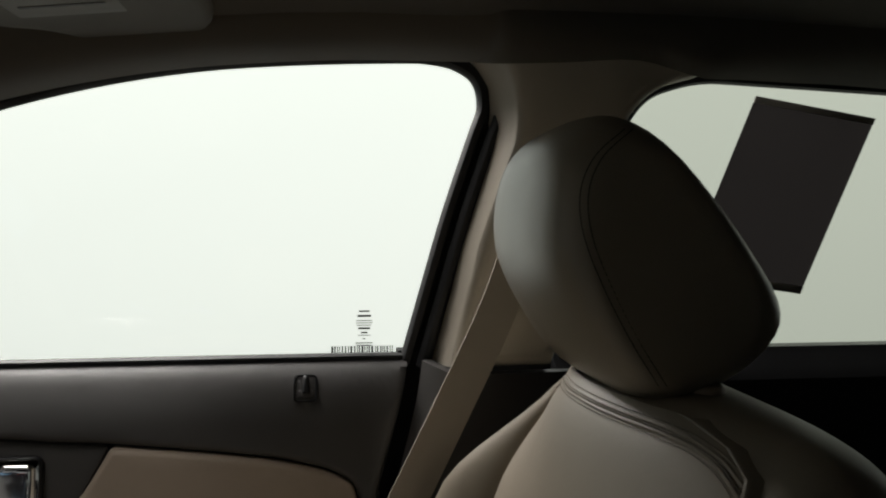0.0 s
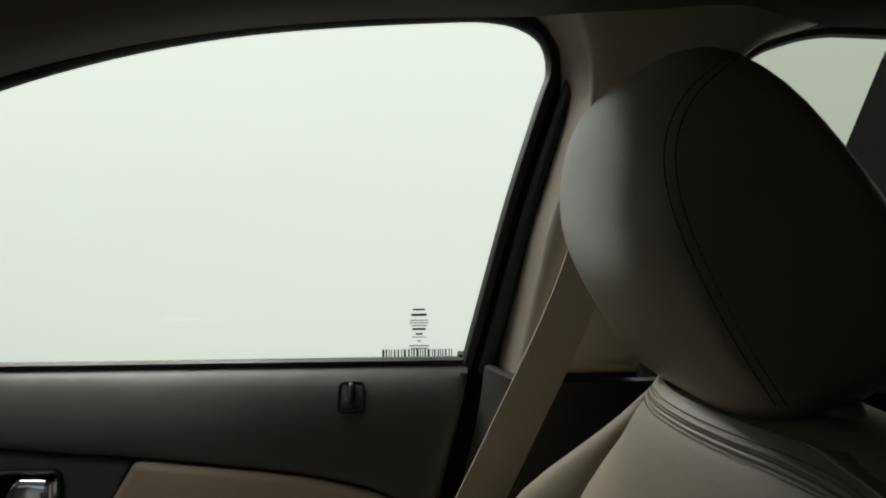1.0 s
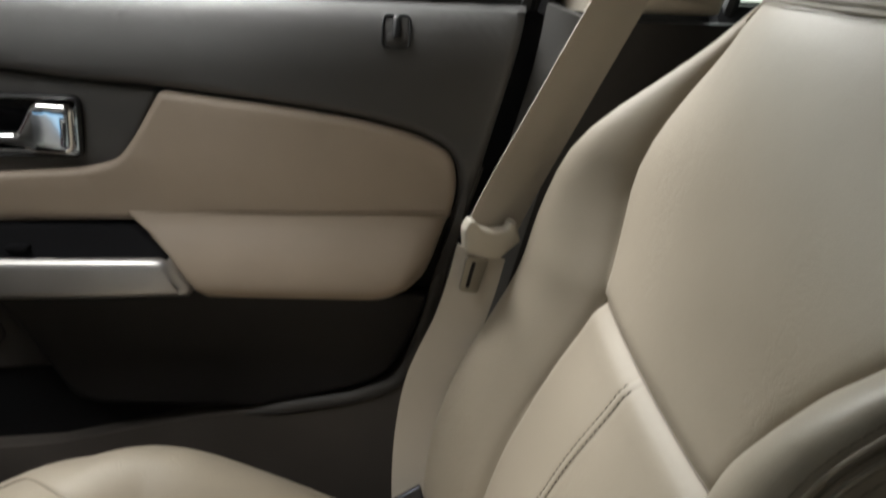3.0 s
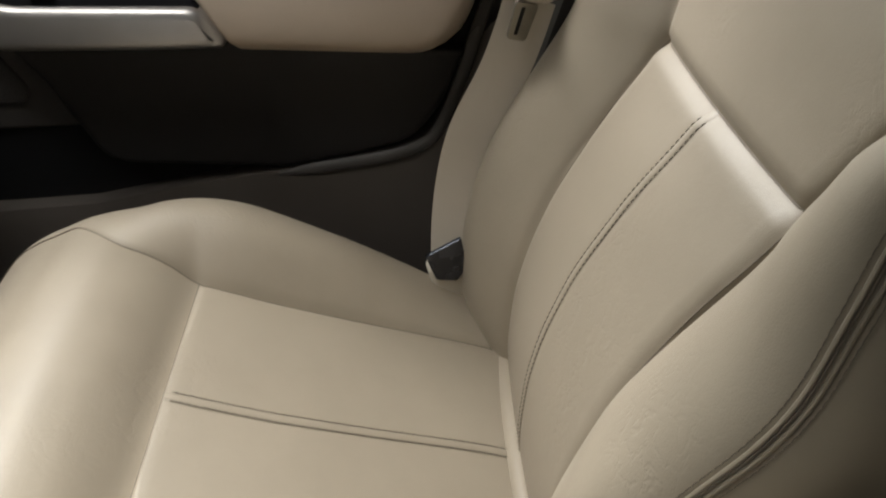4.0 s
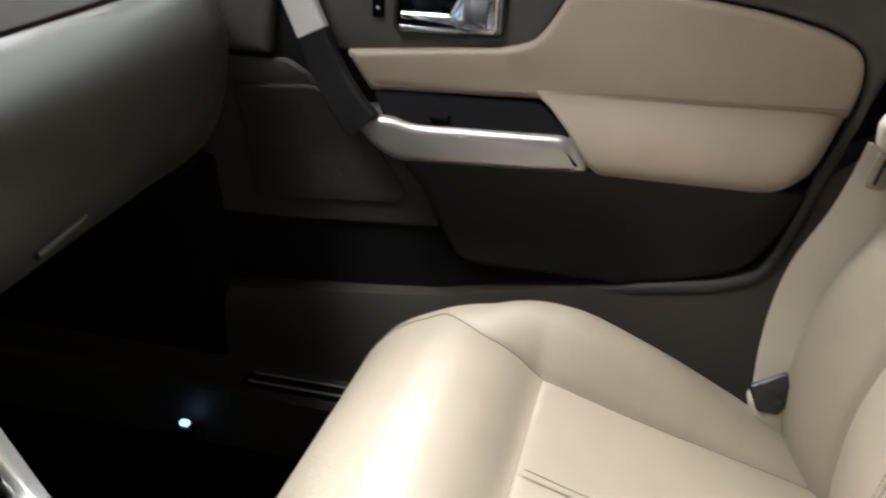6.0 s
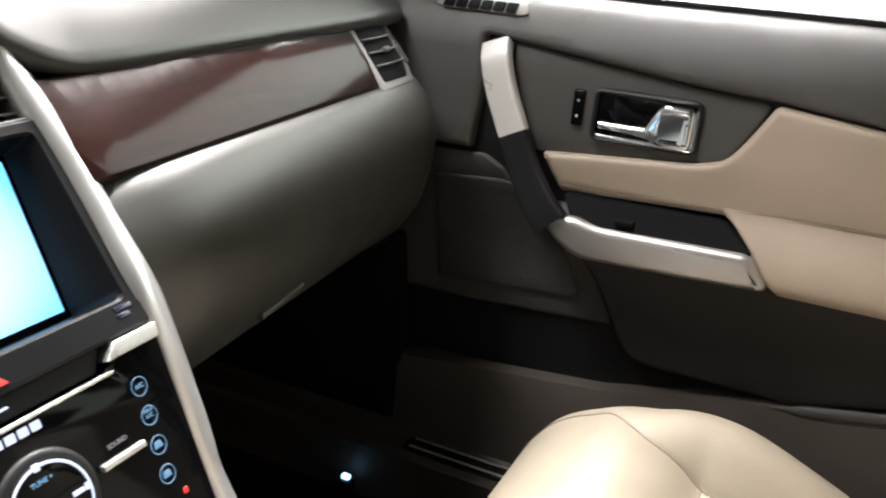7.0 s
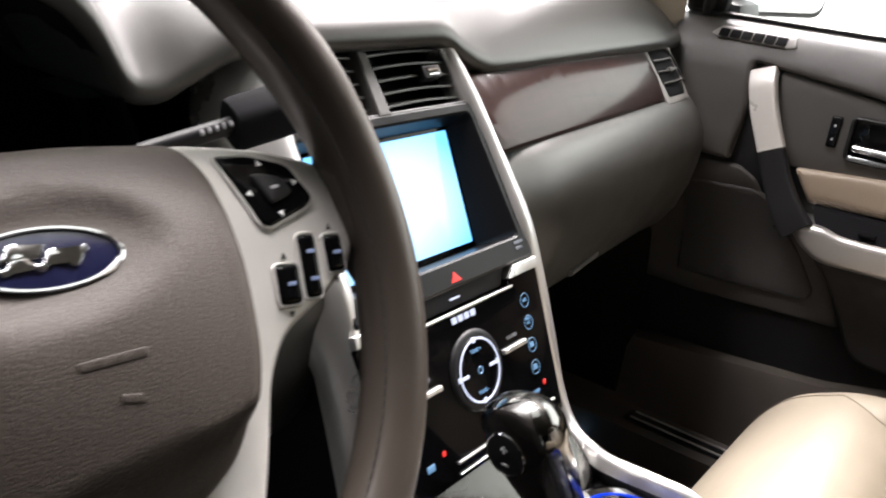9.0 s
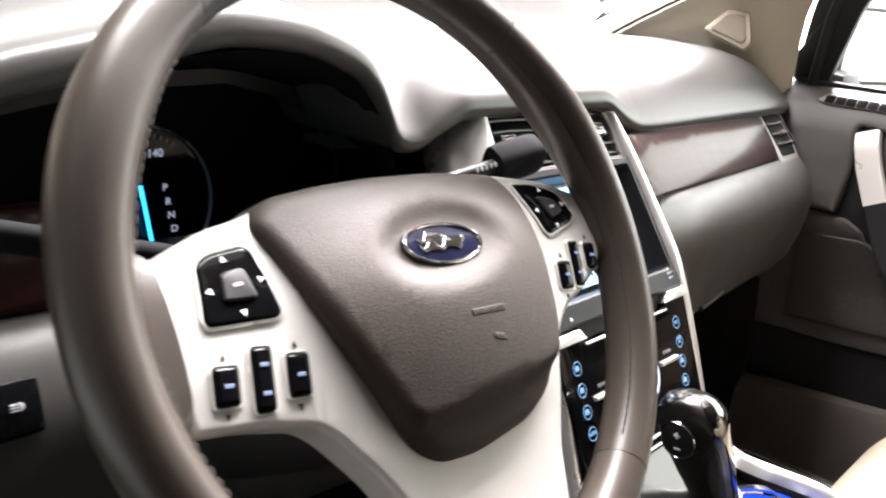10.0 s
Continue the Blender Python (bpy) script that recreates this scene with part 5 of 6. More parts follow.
anchor = part("anchor_cover", plate_mesh(rounded([(-0.021, 0.010), (0.022, 0.002), (0.022, -0.026), (0.008, -0.046), (-0.012, -0.044), (-0.020, -0.028)], 0.008), lambda u, v, h: at @ Vector((-h, u, v)), h=0.01, r=0.006, back=0.01), BELT_PLASTIC, belt, "cream plastic anchor cover")
part("anchor_plate", plate_mesh(rounded([(-0.020, 0.028), (0.020, 0.021), (0.017, -0.011), (-0.003, -0.021), (-0.017, -0.009)], 0.003), lambda u, v, h: at @ Vector((-h, u, v)), h=0.0125, r=0.002, back=-0.008), STEEL, anchor, "steel anchor plate")
part("anchor_tail", sweep_mesh([(0.600, 0.140, 0.240), (0.594, 0.124, 0.236), (0.586, 0.106, 0.222)], oval(0.008, 0.003, 8), up=(-1, 0, 0)), BELT_PLASTIC, anchor)

# ---- dashboard ----
dash = thing("dashboard", "charcoal dashboard with dark wood trim and silver strips", "dashboard", (0, 0.9, 0.42))
LIP_Z = [(-0.72, 0.735), (-0.60, 0.765), (-0.528, 0.788), (-0.478, 0.798), (-0.412, 0.812), (-0.379, 0.817), (-0.342, 0.815), (-0.312, 0.811), (-0.285, 0.803), (-0.262, 0.793), (-0.245, 0.778), (-0.234, 0.762), (-0.222, 0.740), (-0.211, 0.732),
         (-0.196, 0.731), (-0.17, 0.741), (-0.15, 0.749), (-0.131, 0.755), (0.09, 0.754), (0.105, 0.750), (0.125, 0.738), (0.146, 0.729), (0.17, 0.724), (0.25, 0.722), (0.69, 0.719)]
LIP_Y = [(-0.72, 0.80), (-0.6, 0.805), (-0.13, 0.82), (0.10, 0.82), (0.15, 0.814), (0.3, 0.823), (0.45, 0.832), (0.62, 0.840), (0.69, 0.85)]
CREST = [(-0.72, 0.77), (-0.62, 0.795), (-0.52, 0.825), (-0.42, 0.842), (-0.35, 0.842), (-0.28, 0.832), (-0.2, 0.812), (0.1, 0.805), (0.2, 0.80), (0.55, 0.80), (0.65, 0.79), (0.70, 0.775)]


def spread(x):
    """How far the dash face stands forward towards the door."""
    return -0.032 * (1 - min(max((x - 0.145) / 0.405, 0), 1)) + 0.05 * max(0, (x - 0.60) / 0.1) ** 2


def top_section(x):
    ly, lz, c = smooth_table(LIP_Y, x), smooth_table(LIP_Z, x), smooth_table(CREST, x)
    d = c - lz
    pts = [(ly + 0.03, lz - 0.014), (ly + 0.008, lz - 0.015), (ly, lz - 0.012), (ly - 0.004, lz - 0.006), (ly - 0.003, lz + 0.001), (ly + 0.003, lz + 0.010), (ly + 0.018, lz + d * 0.38), (ly + 0.04, lz + d * 0.66),
           (ly + 0.07, lz + d * 0.87), (ly + 0.11, lz + d * 0.98), (ly + 0.16, c), (1.05, max(0.80, c - 0.03)), (1.15, 0.795), (1.27, 0.78), (1.27, 0.73), (1.05, 0.70), (0.985 if -0.62 < x < -0.2 else ly + 0.1, max(lz - 0.03, 0.735) if x < -0.3 else lz - 0.012 if x < -0.2 else lz - 0.03)]
    front = curve([(0, y, z) for y, z in pts[:11]], 3)
    return [Vector((x, p.y, p.z)) for p in front] + [Vector((x, y, z)) for y, z in pts[11:]]


xs = steps(-0.72, -0.42, 12)[:-1] + steps(-0.42, -0.12, 44)[:-1] + steps(-0.12, 0.08, 8)[:-1] + steps(0.08, 0.20, 12)[:-1] + steps(0.20, 0.62, 30)[:-1] + steps(0.62, 0.695, 6)
part("top_pad", loft_mesh([top_section(x) for x in xs]), DASH_VINYL, dash, "soft charcoal dash top", 50)


def face_y(x):
    return 0.791 + spread(x)


def lower_section(x):
    b = face_y(x) + 0.012 * (1 - smooth01((x - 0.115) / 0.09))
    k = 1 - 0.35 * max(0, (x - 0.62) / 0.08) ** 2
    pts = [(b + 0.06, 0.665), (b + 0.01, 0.6555), (b - 0.006, 0.650), (b - 0.021, 0.636), (b - 0.033, 0.613), (b - 0.0375, 0.590), (b - 0.035, 0.566), (b - 0.029, 0.535), (b - 0.017, 0.50), (b + 0.002, 0.472), (b + 0.028, 0.45),
           (b + 0.06, 0.438), (b + 0.16, 0.43), (b + 0.3, 0.42), (b + 0.3, 0.6)]
    return [Vector((x, b + 0.06 + (y - b - 0.06) * k, z)) for y, z in pts]


xs = steps(0.112, 0.58, 18)[:-1] + steps(0.58, 0.705, 10)
part("glovebox_pad", loft_mesh([lower_section(x) for x in xs]), SHADED_DASH_VINYL, dash, "curved charcoal glovebox door", 50)
part("glovebox_latch", sweep_mesh([(x, face_y(x) - 0.0145, 0.489 + 0.07 * (x - 0.28)) for x in steps(0.292, 0.362, 8)], oval(0.004, 0.003, 8), up=(0, -0.8, -0.5)), GREY_PLASTIC, dash, "recessed grey glovebox latch")
part("driver_knee_pad", loft_mesh([[Vector((-p.x, p.y - 0.008, p.z)) for p in lower_section(x)] for x in steps(0.125, 0.70, 20)]), DASH_VINYL, dash, "charcoal lower dash panel", 50)


def wood_map(sign=1, bulge=0.0):
    def f(u, v, h):
        h += bulge * (1 - ((v - 0.683) / 0.035) ** 2)
        return Vector((u * sign, face_y(u) + (v - 0.645) * 0.885 - 0.749 * h, v + 0.663 * h))
    return f


plate("wood_trim", [(0.118, 0.711), (0.118, 0.650)] + [(u, 0.650) for u in steps(0.15, 0.55, 10)] + [(0.558, 0.700), (0.561, 0.709)], wood_map(1, 0.0045), WOOD, dash, "glossy dark red-brown wood trim", h=0.006, r=0.003, back=0.012, cell=0.02)
plate("wood_gap", [(0.118, 0.651), (0.118, 0.640)] + [(u, 0.640) for u in steps(0.15, 0.545, 10)] + [(0.55, 0.651)], wood_map(), PRINT_BLACK, dash, "black gap below the wood", h=0.001, r=0.0005, back=0.01, cell=0.03)
plate("wood_trim", rounded([(0.50, 0.655), (0.69, 0.655), (0.69, 0.705), (0.50, 0.705)], 0.004), wood_map(-1, 0.0045), WOOD, dash, "glossy dark red-brown wood trim", h=0.006, r=0.003, back=0.012, cell=0.03)
part("upper_backing", loft_mesh([[Vector((x, face_y(abs(x)) + dy, z)) for dy, z in ((0.012, 0.64), (0.075, 0.72), (0.2, 0.72), (0.2, 0.64))] for x in steps(0.10, 0.70, 12)]), BLACK_PLASTIC, dash)

side_vent = plate("side_air_vent", rounded([(0.548, 0.642), (0.556, 0.711), (0.650, 0.711), (0.646, 0.66), (0.625, 0.645)], 0.006), wood_map(), BEZEL_GREY, dash, "grey side air vent", h=0.008, r=0.004, back=0.01, cell=0.02)
plate("vent_mouth", rounded([(0.560, 0.652), (0.566, 0.706), (0.636, 0.706), (0.631, 0.668), (0.614, 0.653)], 0.005), wood_map(), HOOD_BLACK, side_vent, "black vent opening", h=0.0086, r=0.0005, back=0.0)
for i in range(3):
    v = 0.666 + i * 0.0125
    plate("slat", rounded([(0.564, v), (0.564, v + 0.0016), (0.632, v + 0.0016), (0.632, v)], 0.0005), wood_map(), GREY_PLASTIC, side_vent, h=0.0115, r=0.0006, back=-0.008)
part("vent_tab", plate_mesh(box_outline(0.594, 0.6775, 0.606, 0.6820, 0.001), wood_map(), h=0.0135, r=0.001, back=-0.008), GREY_PLASTIC, side_vent)
part("vent_edge", sweep_mesh([wood_map()(0.640 - 0.004 * k, 0.704 - 0.042 * k, 0.010) for k in steps(0, 1, 6)], oval(0.003, 0.003, 8), up=(0, -1, 0)), CHROME, side_vent, "bright vent edge")


# centre stack
def s1(u, v, h):
    return Vector((u, 0.71 + 0.71 * (v - 0.579) - 0.815 * h, v + 0.579 * h))


def s2(u, v, h):
    return Vector((u, 0.71 + 0.42 * (v - 0.579) - 0.922 * h, v + 0.387 * h))


stack = thing("centre_stack", "black centre stack with lit touchscreen and controls", "centre stack", (0, 0.75, 0.4))


def stack_y(z):
    return 0.71 + 0.71 * (z - 0.579) if z > 0.575 else 0.71 + 0.42 * (z - 0.579)


part("stack_body", loft_mesh([[Vector((-0.113, stack_y(z) + 0.02, z)), Vector((0.113, stack_y(z) + 0.02, z)), Vector((0.113, 0.96, z)), Vector((-0.113, 0.96, z))] for z in (0.30, 0.38, 0.42, 0.46, 0.52, 0.555, 0.566)]), BLACK_PLASTIC, stack)
part("vent_box", loft_mesh([[Vector((-0.118, stack_y(z) + 0.05, z)), Vector((0.108, stack_y(z) + 0.05, z)), Vector((0.108, 0.96, z)), Vector((-0.118, 0.96, z))] for z in (0.685, 0.72, 0.75)]), PRINT_BLACK, stack)

vent = plate("centre_air_vent", box_outline(-0.118, 0.690, 0.106, 0.697, 0.001), s1, BLACK_PLASTIC, stack, "black centre air vent", h=0.0, r=0.001, back=0.05)
for side in (-1, 1):
    u0, u1 = (-0.118, -0.014) if side < 0 else (0.004, 0.104)
    for i in range(5):
        v = 0.7015 + i * 0.0092
        part("slat", sweep_mesh([s1(u, v + 0.0015 * math.sin(math.pi * (u - u0) / (u1 - u0)), -0.006) for u in steps(u0, u1, 8)], [(-0.0010, -0.012), (0.0010, -0.012), (0.0012, 0.0), (0.0006, 0.0016), (-0.0010, 0.0012)], up=(0, -0.95, 0.2)), VENT_SLAT, vent)
    uc = -0.078 if side < 0 else 0.075
    plate("vent_tab", box_outline(uc - 0.014, 0.7165, uc + 0.010, 0.726, 0.002), s1, BLACK_PLASTIC, vent, h=0.002, r=0.001, back=0.01)
    plate("tab_insert", box_outline(uc - 0.009, 0.718, uc + 0.006, 0.7235, 0.001), s1, CHROME, vent, "bright metal tab", h=0.0032, r=0.001, back=0.0)
plate("divider", rounded([(-0.013, 0.694), (0.003, 0.694), (0.001, 0.742), (-0.010, 0.742)], 0.001), s1, GREY_PLASTIC, vent, h=0.001, r=0.002, back=0.015)

unit = thing("touchscreen", "touchscreen in a black surround showing a blank light-blue picture", "screen", s1(0, 0.63, 0))
rings = []
for (u0, v0, u1, v1, r), h in (((-0.121, 0.5735, 0.113, 0.696, 0.004), -0.03), ((-0.121, 0.5735, 0.113, 0.696, 0.004), -0.001), ((-0.119, 0.5755, 0.111, 0.694, 0.004), 0.001),
                               ((-0.112, 0.5895, 0.103, 0.689, 0.006), 0.001), ((-0.110, 0.5910, 0.101, 0.6875, 0.006), -0.001)):
    rings.append([s1(p.x, p.y, h) for p in box_outline(u0, v0, u1, v1, r)])


def sc(u, v, h):
    return Vector((u, 0.8 + (v - 0.67) * 0.47 - 0.905 * h, v + 0.425 * h))


rings.append([sc(p.x, p.y, 0.001) for p in box_outline(-0.090, 0.572, 0.090, 0.673, 0.002)])
part("surround", loft_mesh(rings, caps=False), SURROUND, unit, "matt black sloped surround", 25)
plate("display", box_outline(-0.087, 0.577, 0.087, 0.670, 0.001), sc, SCREEN, unit, "lit light-blue display", h=0.001, r=0.0005, back=0.004, cell=0.05)
plate("display_rim", box_outline(-0.091, 0.570, 0.091, 0.674, 0.001), sc, PIANO, unit, h=0.0, r=0.0005, back=0.004)
part("tri", plate_mesh([(-0.0065, 0.5772), (0.0065, 0.5772), (0, 0.5838)], s1, h=0.0018, r=0.0003, back=0.0), ICON_RED, unit, "red hazard warning triangle")
for k, w in ((0.5865, 0.014), (0.5825, 0.010)):
    plate("mark", box_outline(0.090, k - 0.0012, 0.090 + w, k + 0.0012, 0.0003), s1, EMBLEM_BLUE, unit, h=0.0016, r=0.0002, back=0.0)
plate("eject_icon", rounded([(-0.0945, 0.5785), (-0.0905, 0.5785), (-0.0925, 0.5812)], 0.0003), s1, ICON_WHITE, unit, h=0.0016, r=0.0002, back=0.0)

panel = thing("control_panel", "gloss black audio and climate control panel", "control panel", s2(0, 0.5, 0))
plate("face", rounded([(-0.125, 0.561), (-0.082, 0.561), (-0.075, 0.557), (0.066, 0.557), (0.073, 0.563), (0.113, 0.563), (0.112, 0.44), (-0.113, 0.44)], 0.002), s2, PIANO, panel, "gloss black face", h=0.001, r=0.001, back=0.02, cell=0.03)
plate("slot", rounded([(-0.080, 0.572), (-0.074, 0.5585), (0.064, 0.5585), (0.072, 0.572)], 0.002), s2, PRINT_BLACK, panel, "dark disc slot", h=-0.004, r=0.001, back=0.01)
plate("silver_bar", rounded([(-0.125, 0.570), (-0.086, 0.570), (-0.077, 0.561), (-0.125, 0.561)], 0.001), s2, SILVER, panel, "satin silver bar", h=0.004, r=0.001, back=0.01)
plate("silver_bar", rounded([(0.113, 0.572), (0.078, 0.572), (0.068, 0.563), (0.113, 0.563)], 0.001), s2, SILVER, panel, "satin silver bar", h=0.004, r=0.001, back=0.01)
plate("silver_line", box_outline(-0.079, 0.5555, 0.070, 0.5575, 0.0005), s2, SILVER, panel, "thin silver line", h=0.0035, r=0.0006, back=0.0)
plate("slot_light", box_outline(-0.010, 0.5650, 0.002, 0.5662, 0.0005), s2, ICON_WHITE, panel, h=0.0, r=0.0004, back=0.002)
DC = (0.001, 0.5085)


def ring_outline(r, c=DC, n=40):
    return [(c[0] + r * math.cos(2 * math.pi * i / n), c[1] + r * 0.922 * math.sin(2 * math.pi * i / n)) for i in range(n)]


dial = plate("dial", ring_outline(0.034), s2, BLACK_PLASTIC, panel, "round black tuning dial", h=0.0042, r=0.004, back=0.0, seg=4)
plate("dial_face", ring_outline(0.0275), s2, PIANO, dial, h=0.0048, r=0.001, back=0.0)
part("dial_ring", sweep_mesh([s2(u, v, 0.0054) for u, v in ring_outline(0.0258, n=48)], oval(0.0009, 0.0007, 6), up=(0, -0.9, 0.4), closed=True), ICON_WHITE, dial, "thin lit ring")
dm = Matrix(((1, 0, 0, 0), (0, 0.387, -0.922, 0), (0, 0.922, 0.387, 0), (0, 0, 0, 1)))


def on_s2(u, v, h):
    return Matrix.Translation(s2(u, v, h)) @ dm


text_part("tune_mark", "TUNE +", on_s2(0, 0.5240, 0.0056), 0.0042, ICON_BLUE, dial)
text_part("tune_mark", "TUNE -", on_s2(0, 0.4925, 0.0056), 0.0042, ICON_BLUE, dial)
for u in (-0.0185, 0.0185):
    plate("seek_mark", box_outline(u - 0.004, 0.507, u + 0.004, 0.5095, 0.0005), s2, ICON_WHITE, dial, h=0.0056, r=0.0002, back=0.0)
for k in (90, 0, 180, 270):
    a = radians(k)
    plate("ring_tab", box_outline(0.0253 * math.cos(a) - 0.002, DC[1] + 0.0233 * math.sin(a) - 0.002, 0.0253 * math.cos(a) + 0.002, DC[1] + 0.0233 * math.sin(a) + 0.002, 0.0005), s2, ICON_WHITE, dial, h=0.0056, r=0.0002, back=0.0)
part("power_mark", sweep_mesh([s2(u, v, 0.0056) for u, v in ring_outline(0.0028, n=16)], oval(0.0005, 0.0004, 6), up=(0, -0.9, 0.4), closed=True), ICON_BLUE, dial)
icons = [(-0.099, 0.540), (-0.098, 0.5215), (-0.0965, 0.503), (-0.095, 0.4845), (0.0855, 0.541), (0.085, 0.5225), (0.0835, 0.504), (0.082, 0.4855)]
for i, (u, v) in enumerate(icons):
    b = part("icon_button", sweep_mesh([s2(a, c, 0.0016) for a, c in ring_outline(0.0062, (u, v), 20)], oval(0.0003, 0.0003, 5), up=(0, -0.9, 0.4), closed=True), ICON_BLUE, panel, "round button with thin lit ring")
    if i in (4, 5, 3):
        text_part("button_words", {4: "A/C", 5: "MAX\nA/C", 3: "AUTO"}[i], on_s2(u, v + (0.0014 if i == 5 else 0), 0.0016), 0.0042 if i != 5 else 0.0036, ICON_BLUE, b)
    else:
        plate("icon", rounded([(u - 0.0036, v - 0.002), (u + 0.0036, v - 0.002), (u + 0.0026, v + 0.0024), (u - 0.0026, v + 0.0024)], 0.001), s2, ICON_BLUE, b, h=0.0014, r=0.0002, back=0.0)
PRINT_DIM = material("print_dim", (0.22, 0.22, 0.24), 0.6)
for u0, u1, words in ((-0.083, -0.047, "SOURCE"), (0.039, 0.073, "SOUND")):
    b = plate("rocker_bar", box_outline(u0, 0.5085, u1, 0.5125, 0.001), s2, SILVER, panel, "slim silver rocker bar", h=0.005, r=0.001, back=0.0)
    text_part("bar_words", words, on_s2((u0 + u1) / 2, 0.5190, 0.0016), 0.0044, PRINT_DIM, b)
for k in range(4):
    plate("emblem_bar", box_outline(-0.0165 + k * 0.0083, 0.5480, -0.0165 + k * 0.0083 + 0.0066, 0.5530, 0.001), s2, ICON_WHITE, panel, "pale maker's mark", h=0.0014, r=0.0003, back=0.0)
text_part("temp_words", "TEMP", on_s2(0.075, 0.466, 0.0016), 0.005, ICON_BLUE, panel)
plate("red_light", box_outline(0.089, 0.468, 0.093, 0.472, 0.001), s2, ICON_RED, panel, h=0.0014, r=0.0003, back=0.0)
plate("red_light", box_outline(-0.060, 0.463, -0.056, 0.467, 0.001), s2, ICON_RED, panel, h=0.0014, r=0.0003, back=0.0)
plate("minus_icon", box_outline(0.060, 0.462, 0.067, 0.467, 0.001), s2, ICON_BLUE, panel, h=0.0014, r=0.0003, back=0.0)
plate("minus_icon", box_outline(-0.080, 0.458, -0.071, 0.463, 0.001), s2, ICON_BLUE, panel, h=0.0014, r=0.0003, back=0.0)
plate("lower_line", box_outline(-0.045, 0.4515, 0.10, 0.4535, 0.0005), s2, SILVER, panel, "thin silver line", h=0.003, r=0.0006, back=0.0)
plate("lower_line", box_outline(-0.045, 0.4435, 0.10, 0.4450, 0.0005), s2, SILVER, panel, "thin silver line", h=0.003, r=0.0006, back=0.0)

STRIP = curve([(0.106, 0.829, 0.746), (0.114, 0.806, 0.712), (0.1185, 0.781, 0.677), (0.1195, 0.753, 0.638), (0.119, 0.724, 0.598), (0.1185, 0.703, 0.553), (0.1185, 0.688, 0.515), (0.1195, 0.673, 0.475), (0.121, 0.660, 0.445), (0.116, 0.641, 0.424),
               (0.104, 0.612, 0.420), (0.094, 0.588, 0.423), (0.094, 0.547, 0.425), (0.096, 0.516, 0.424), (0.098, 0.495, 0.412), (0.099, 0.478, 0.388)], 5)


def strip_up(p, t):
    k = smooth01((0.50 - p.z) / 0.10)
    return (0.0, -0.9 * (1 - k), 0.42 + 0.6 * k)


strip_sec = [(-0.037, -0.045), (-0.036, -0.030), (-0.030, -0.016), (-0.018, -0.005), (-0.009, 0.003), (-0.003, 0.0058), (0.003, 0.0058), (0.009, 0.003), (0.0115, -0.002), (0.0115, -0.018)]
for side in (1, -1):
    sec = strip_sec if side > 0 else [(-u, v) for u, v in strip_sec[::-1]]
    part("silver_strip", sweep_mesh([(p.x * side, p.y, p.z) for p in (STRIP if side > 0 else STRIP[:43])], sec, up=strip_up, scales=lambda t: (0.75 + 0.25 * smooth01(t / 0.1) - 0.45 * smooth01((t - 0.42) / 0.2), 1.0 - 0.4 * smooth01((t - 0.42) / 0.2))), SILVER, stack, "satin silver edge strip", 45)

# ---- centre console ----
console = thing("centre_console", "dark centre console with silver edges and cup holders", "console", (0, 0.4, 0))
CON = [(-0.138, 0.30), (-0.137, 0.372), (-0.132, 0.386), (-0.12, 0.39), (0.12, 0.39), (0.132, 0.386), (0.137, 0.372), (0.138, 0.30), (0.14, 0.0), (-0.14, 0.0)]
part("body", loft_mesh([[Vector((x, y, z if z < 0.1 else z + 0.004 * smooth01((y - 0.2) / 0.4))) for x, z in CON] for y in (-0.2, 0.0, 0.2, 0.35, 0.5, 0.6, 0.66, 0.70)]), BLACK_PLASTIC, console)
plate("gate_plate", rounded([(-0.118, 0.43), (-0.118, 0.655), (-0.02, 0.668), (0.10, 0.668), (0.10, 0.60), (0.0, 0.58), (-0.012, 0.43)], 0.02), lambda u, v, h: Vector((u, v, 0.392 + 0.10 * smooth01((v - 0.56) / 0.2) + h)), GATE_METAL, console, "polished dark silver shifter surround", h=0.004, r=0.003, back=0.01, cell=0.02)
for cy in (0.545, 0.425):
    cup = part("cup_ring", sweep_mesh([(0.046 + 0.046 * math.cos(a), cy + 0.046 * math.sin(a), 0.402) for a in [2 * math.pi * i / 40 for i in range(40)]], oval(0.006, 0.006, 8), up=(0, 0, 1), closed=True), CHROME, console, "chrome cup holder ring")
    part("cup_glow", loft_mesh([[Vector((0.046 + r * math.cos(2 * math.pi * i / 32), cy + r * math.sin(2 * math.pi * i / 32), z)) for i in range(32)] for r, z in ((0.0410, 0.4065), (0.0405, 0.3955))], caps=False), CUP_BLUE, cup, "blue lit ring inside")
    part("cup_well", loft_mesh([[Vector((0.046 + r * math.cos(2 * math.pi * i / 32), cy + r * math.sin(2 * math.pi * i / 32), z)) for i in range(32)] for r, z in ((0.0405, 0.3957), (0.0, 0.3955))], caps=False), PRINT_BLACK, cup)
part("flank", grid_mesh(lambda i, k: STRIP[i].lerp(Vector((0.139, STRIP[i].y, 0.30)), k) + Vector((0.012 * math.sin(math.pi * k), 0, -0.012)), range(42, len(STRIP)), steps(0, 1, 6), thick=(-0.006, 0, 0)), BLACK_PLASTIC, console, "black side of the console")
lid = thing("console_armrest", "tan leather console armrest with stitched edge", "armrest", (-0.02, 0.13, 0.4))
part("pad", block_mesh((0.186, 0.50, 0.085), (-0.018, 0.101, 0.4610), 0.022, seg=5), ARM_LEATHER, lid)
part("base", block_mesh((0.18, 0.46, 0.05), (-0.02, 0.10, 0.410), 0.006), DARK_VINYL, lid)
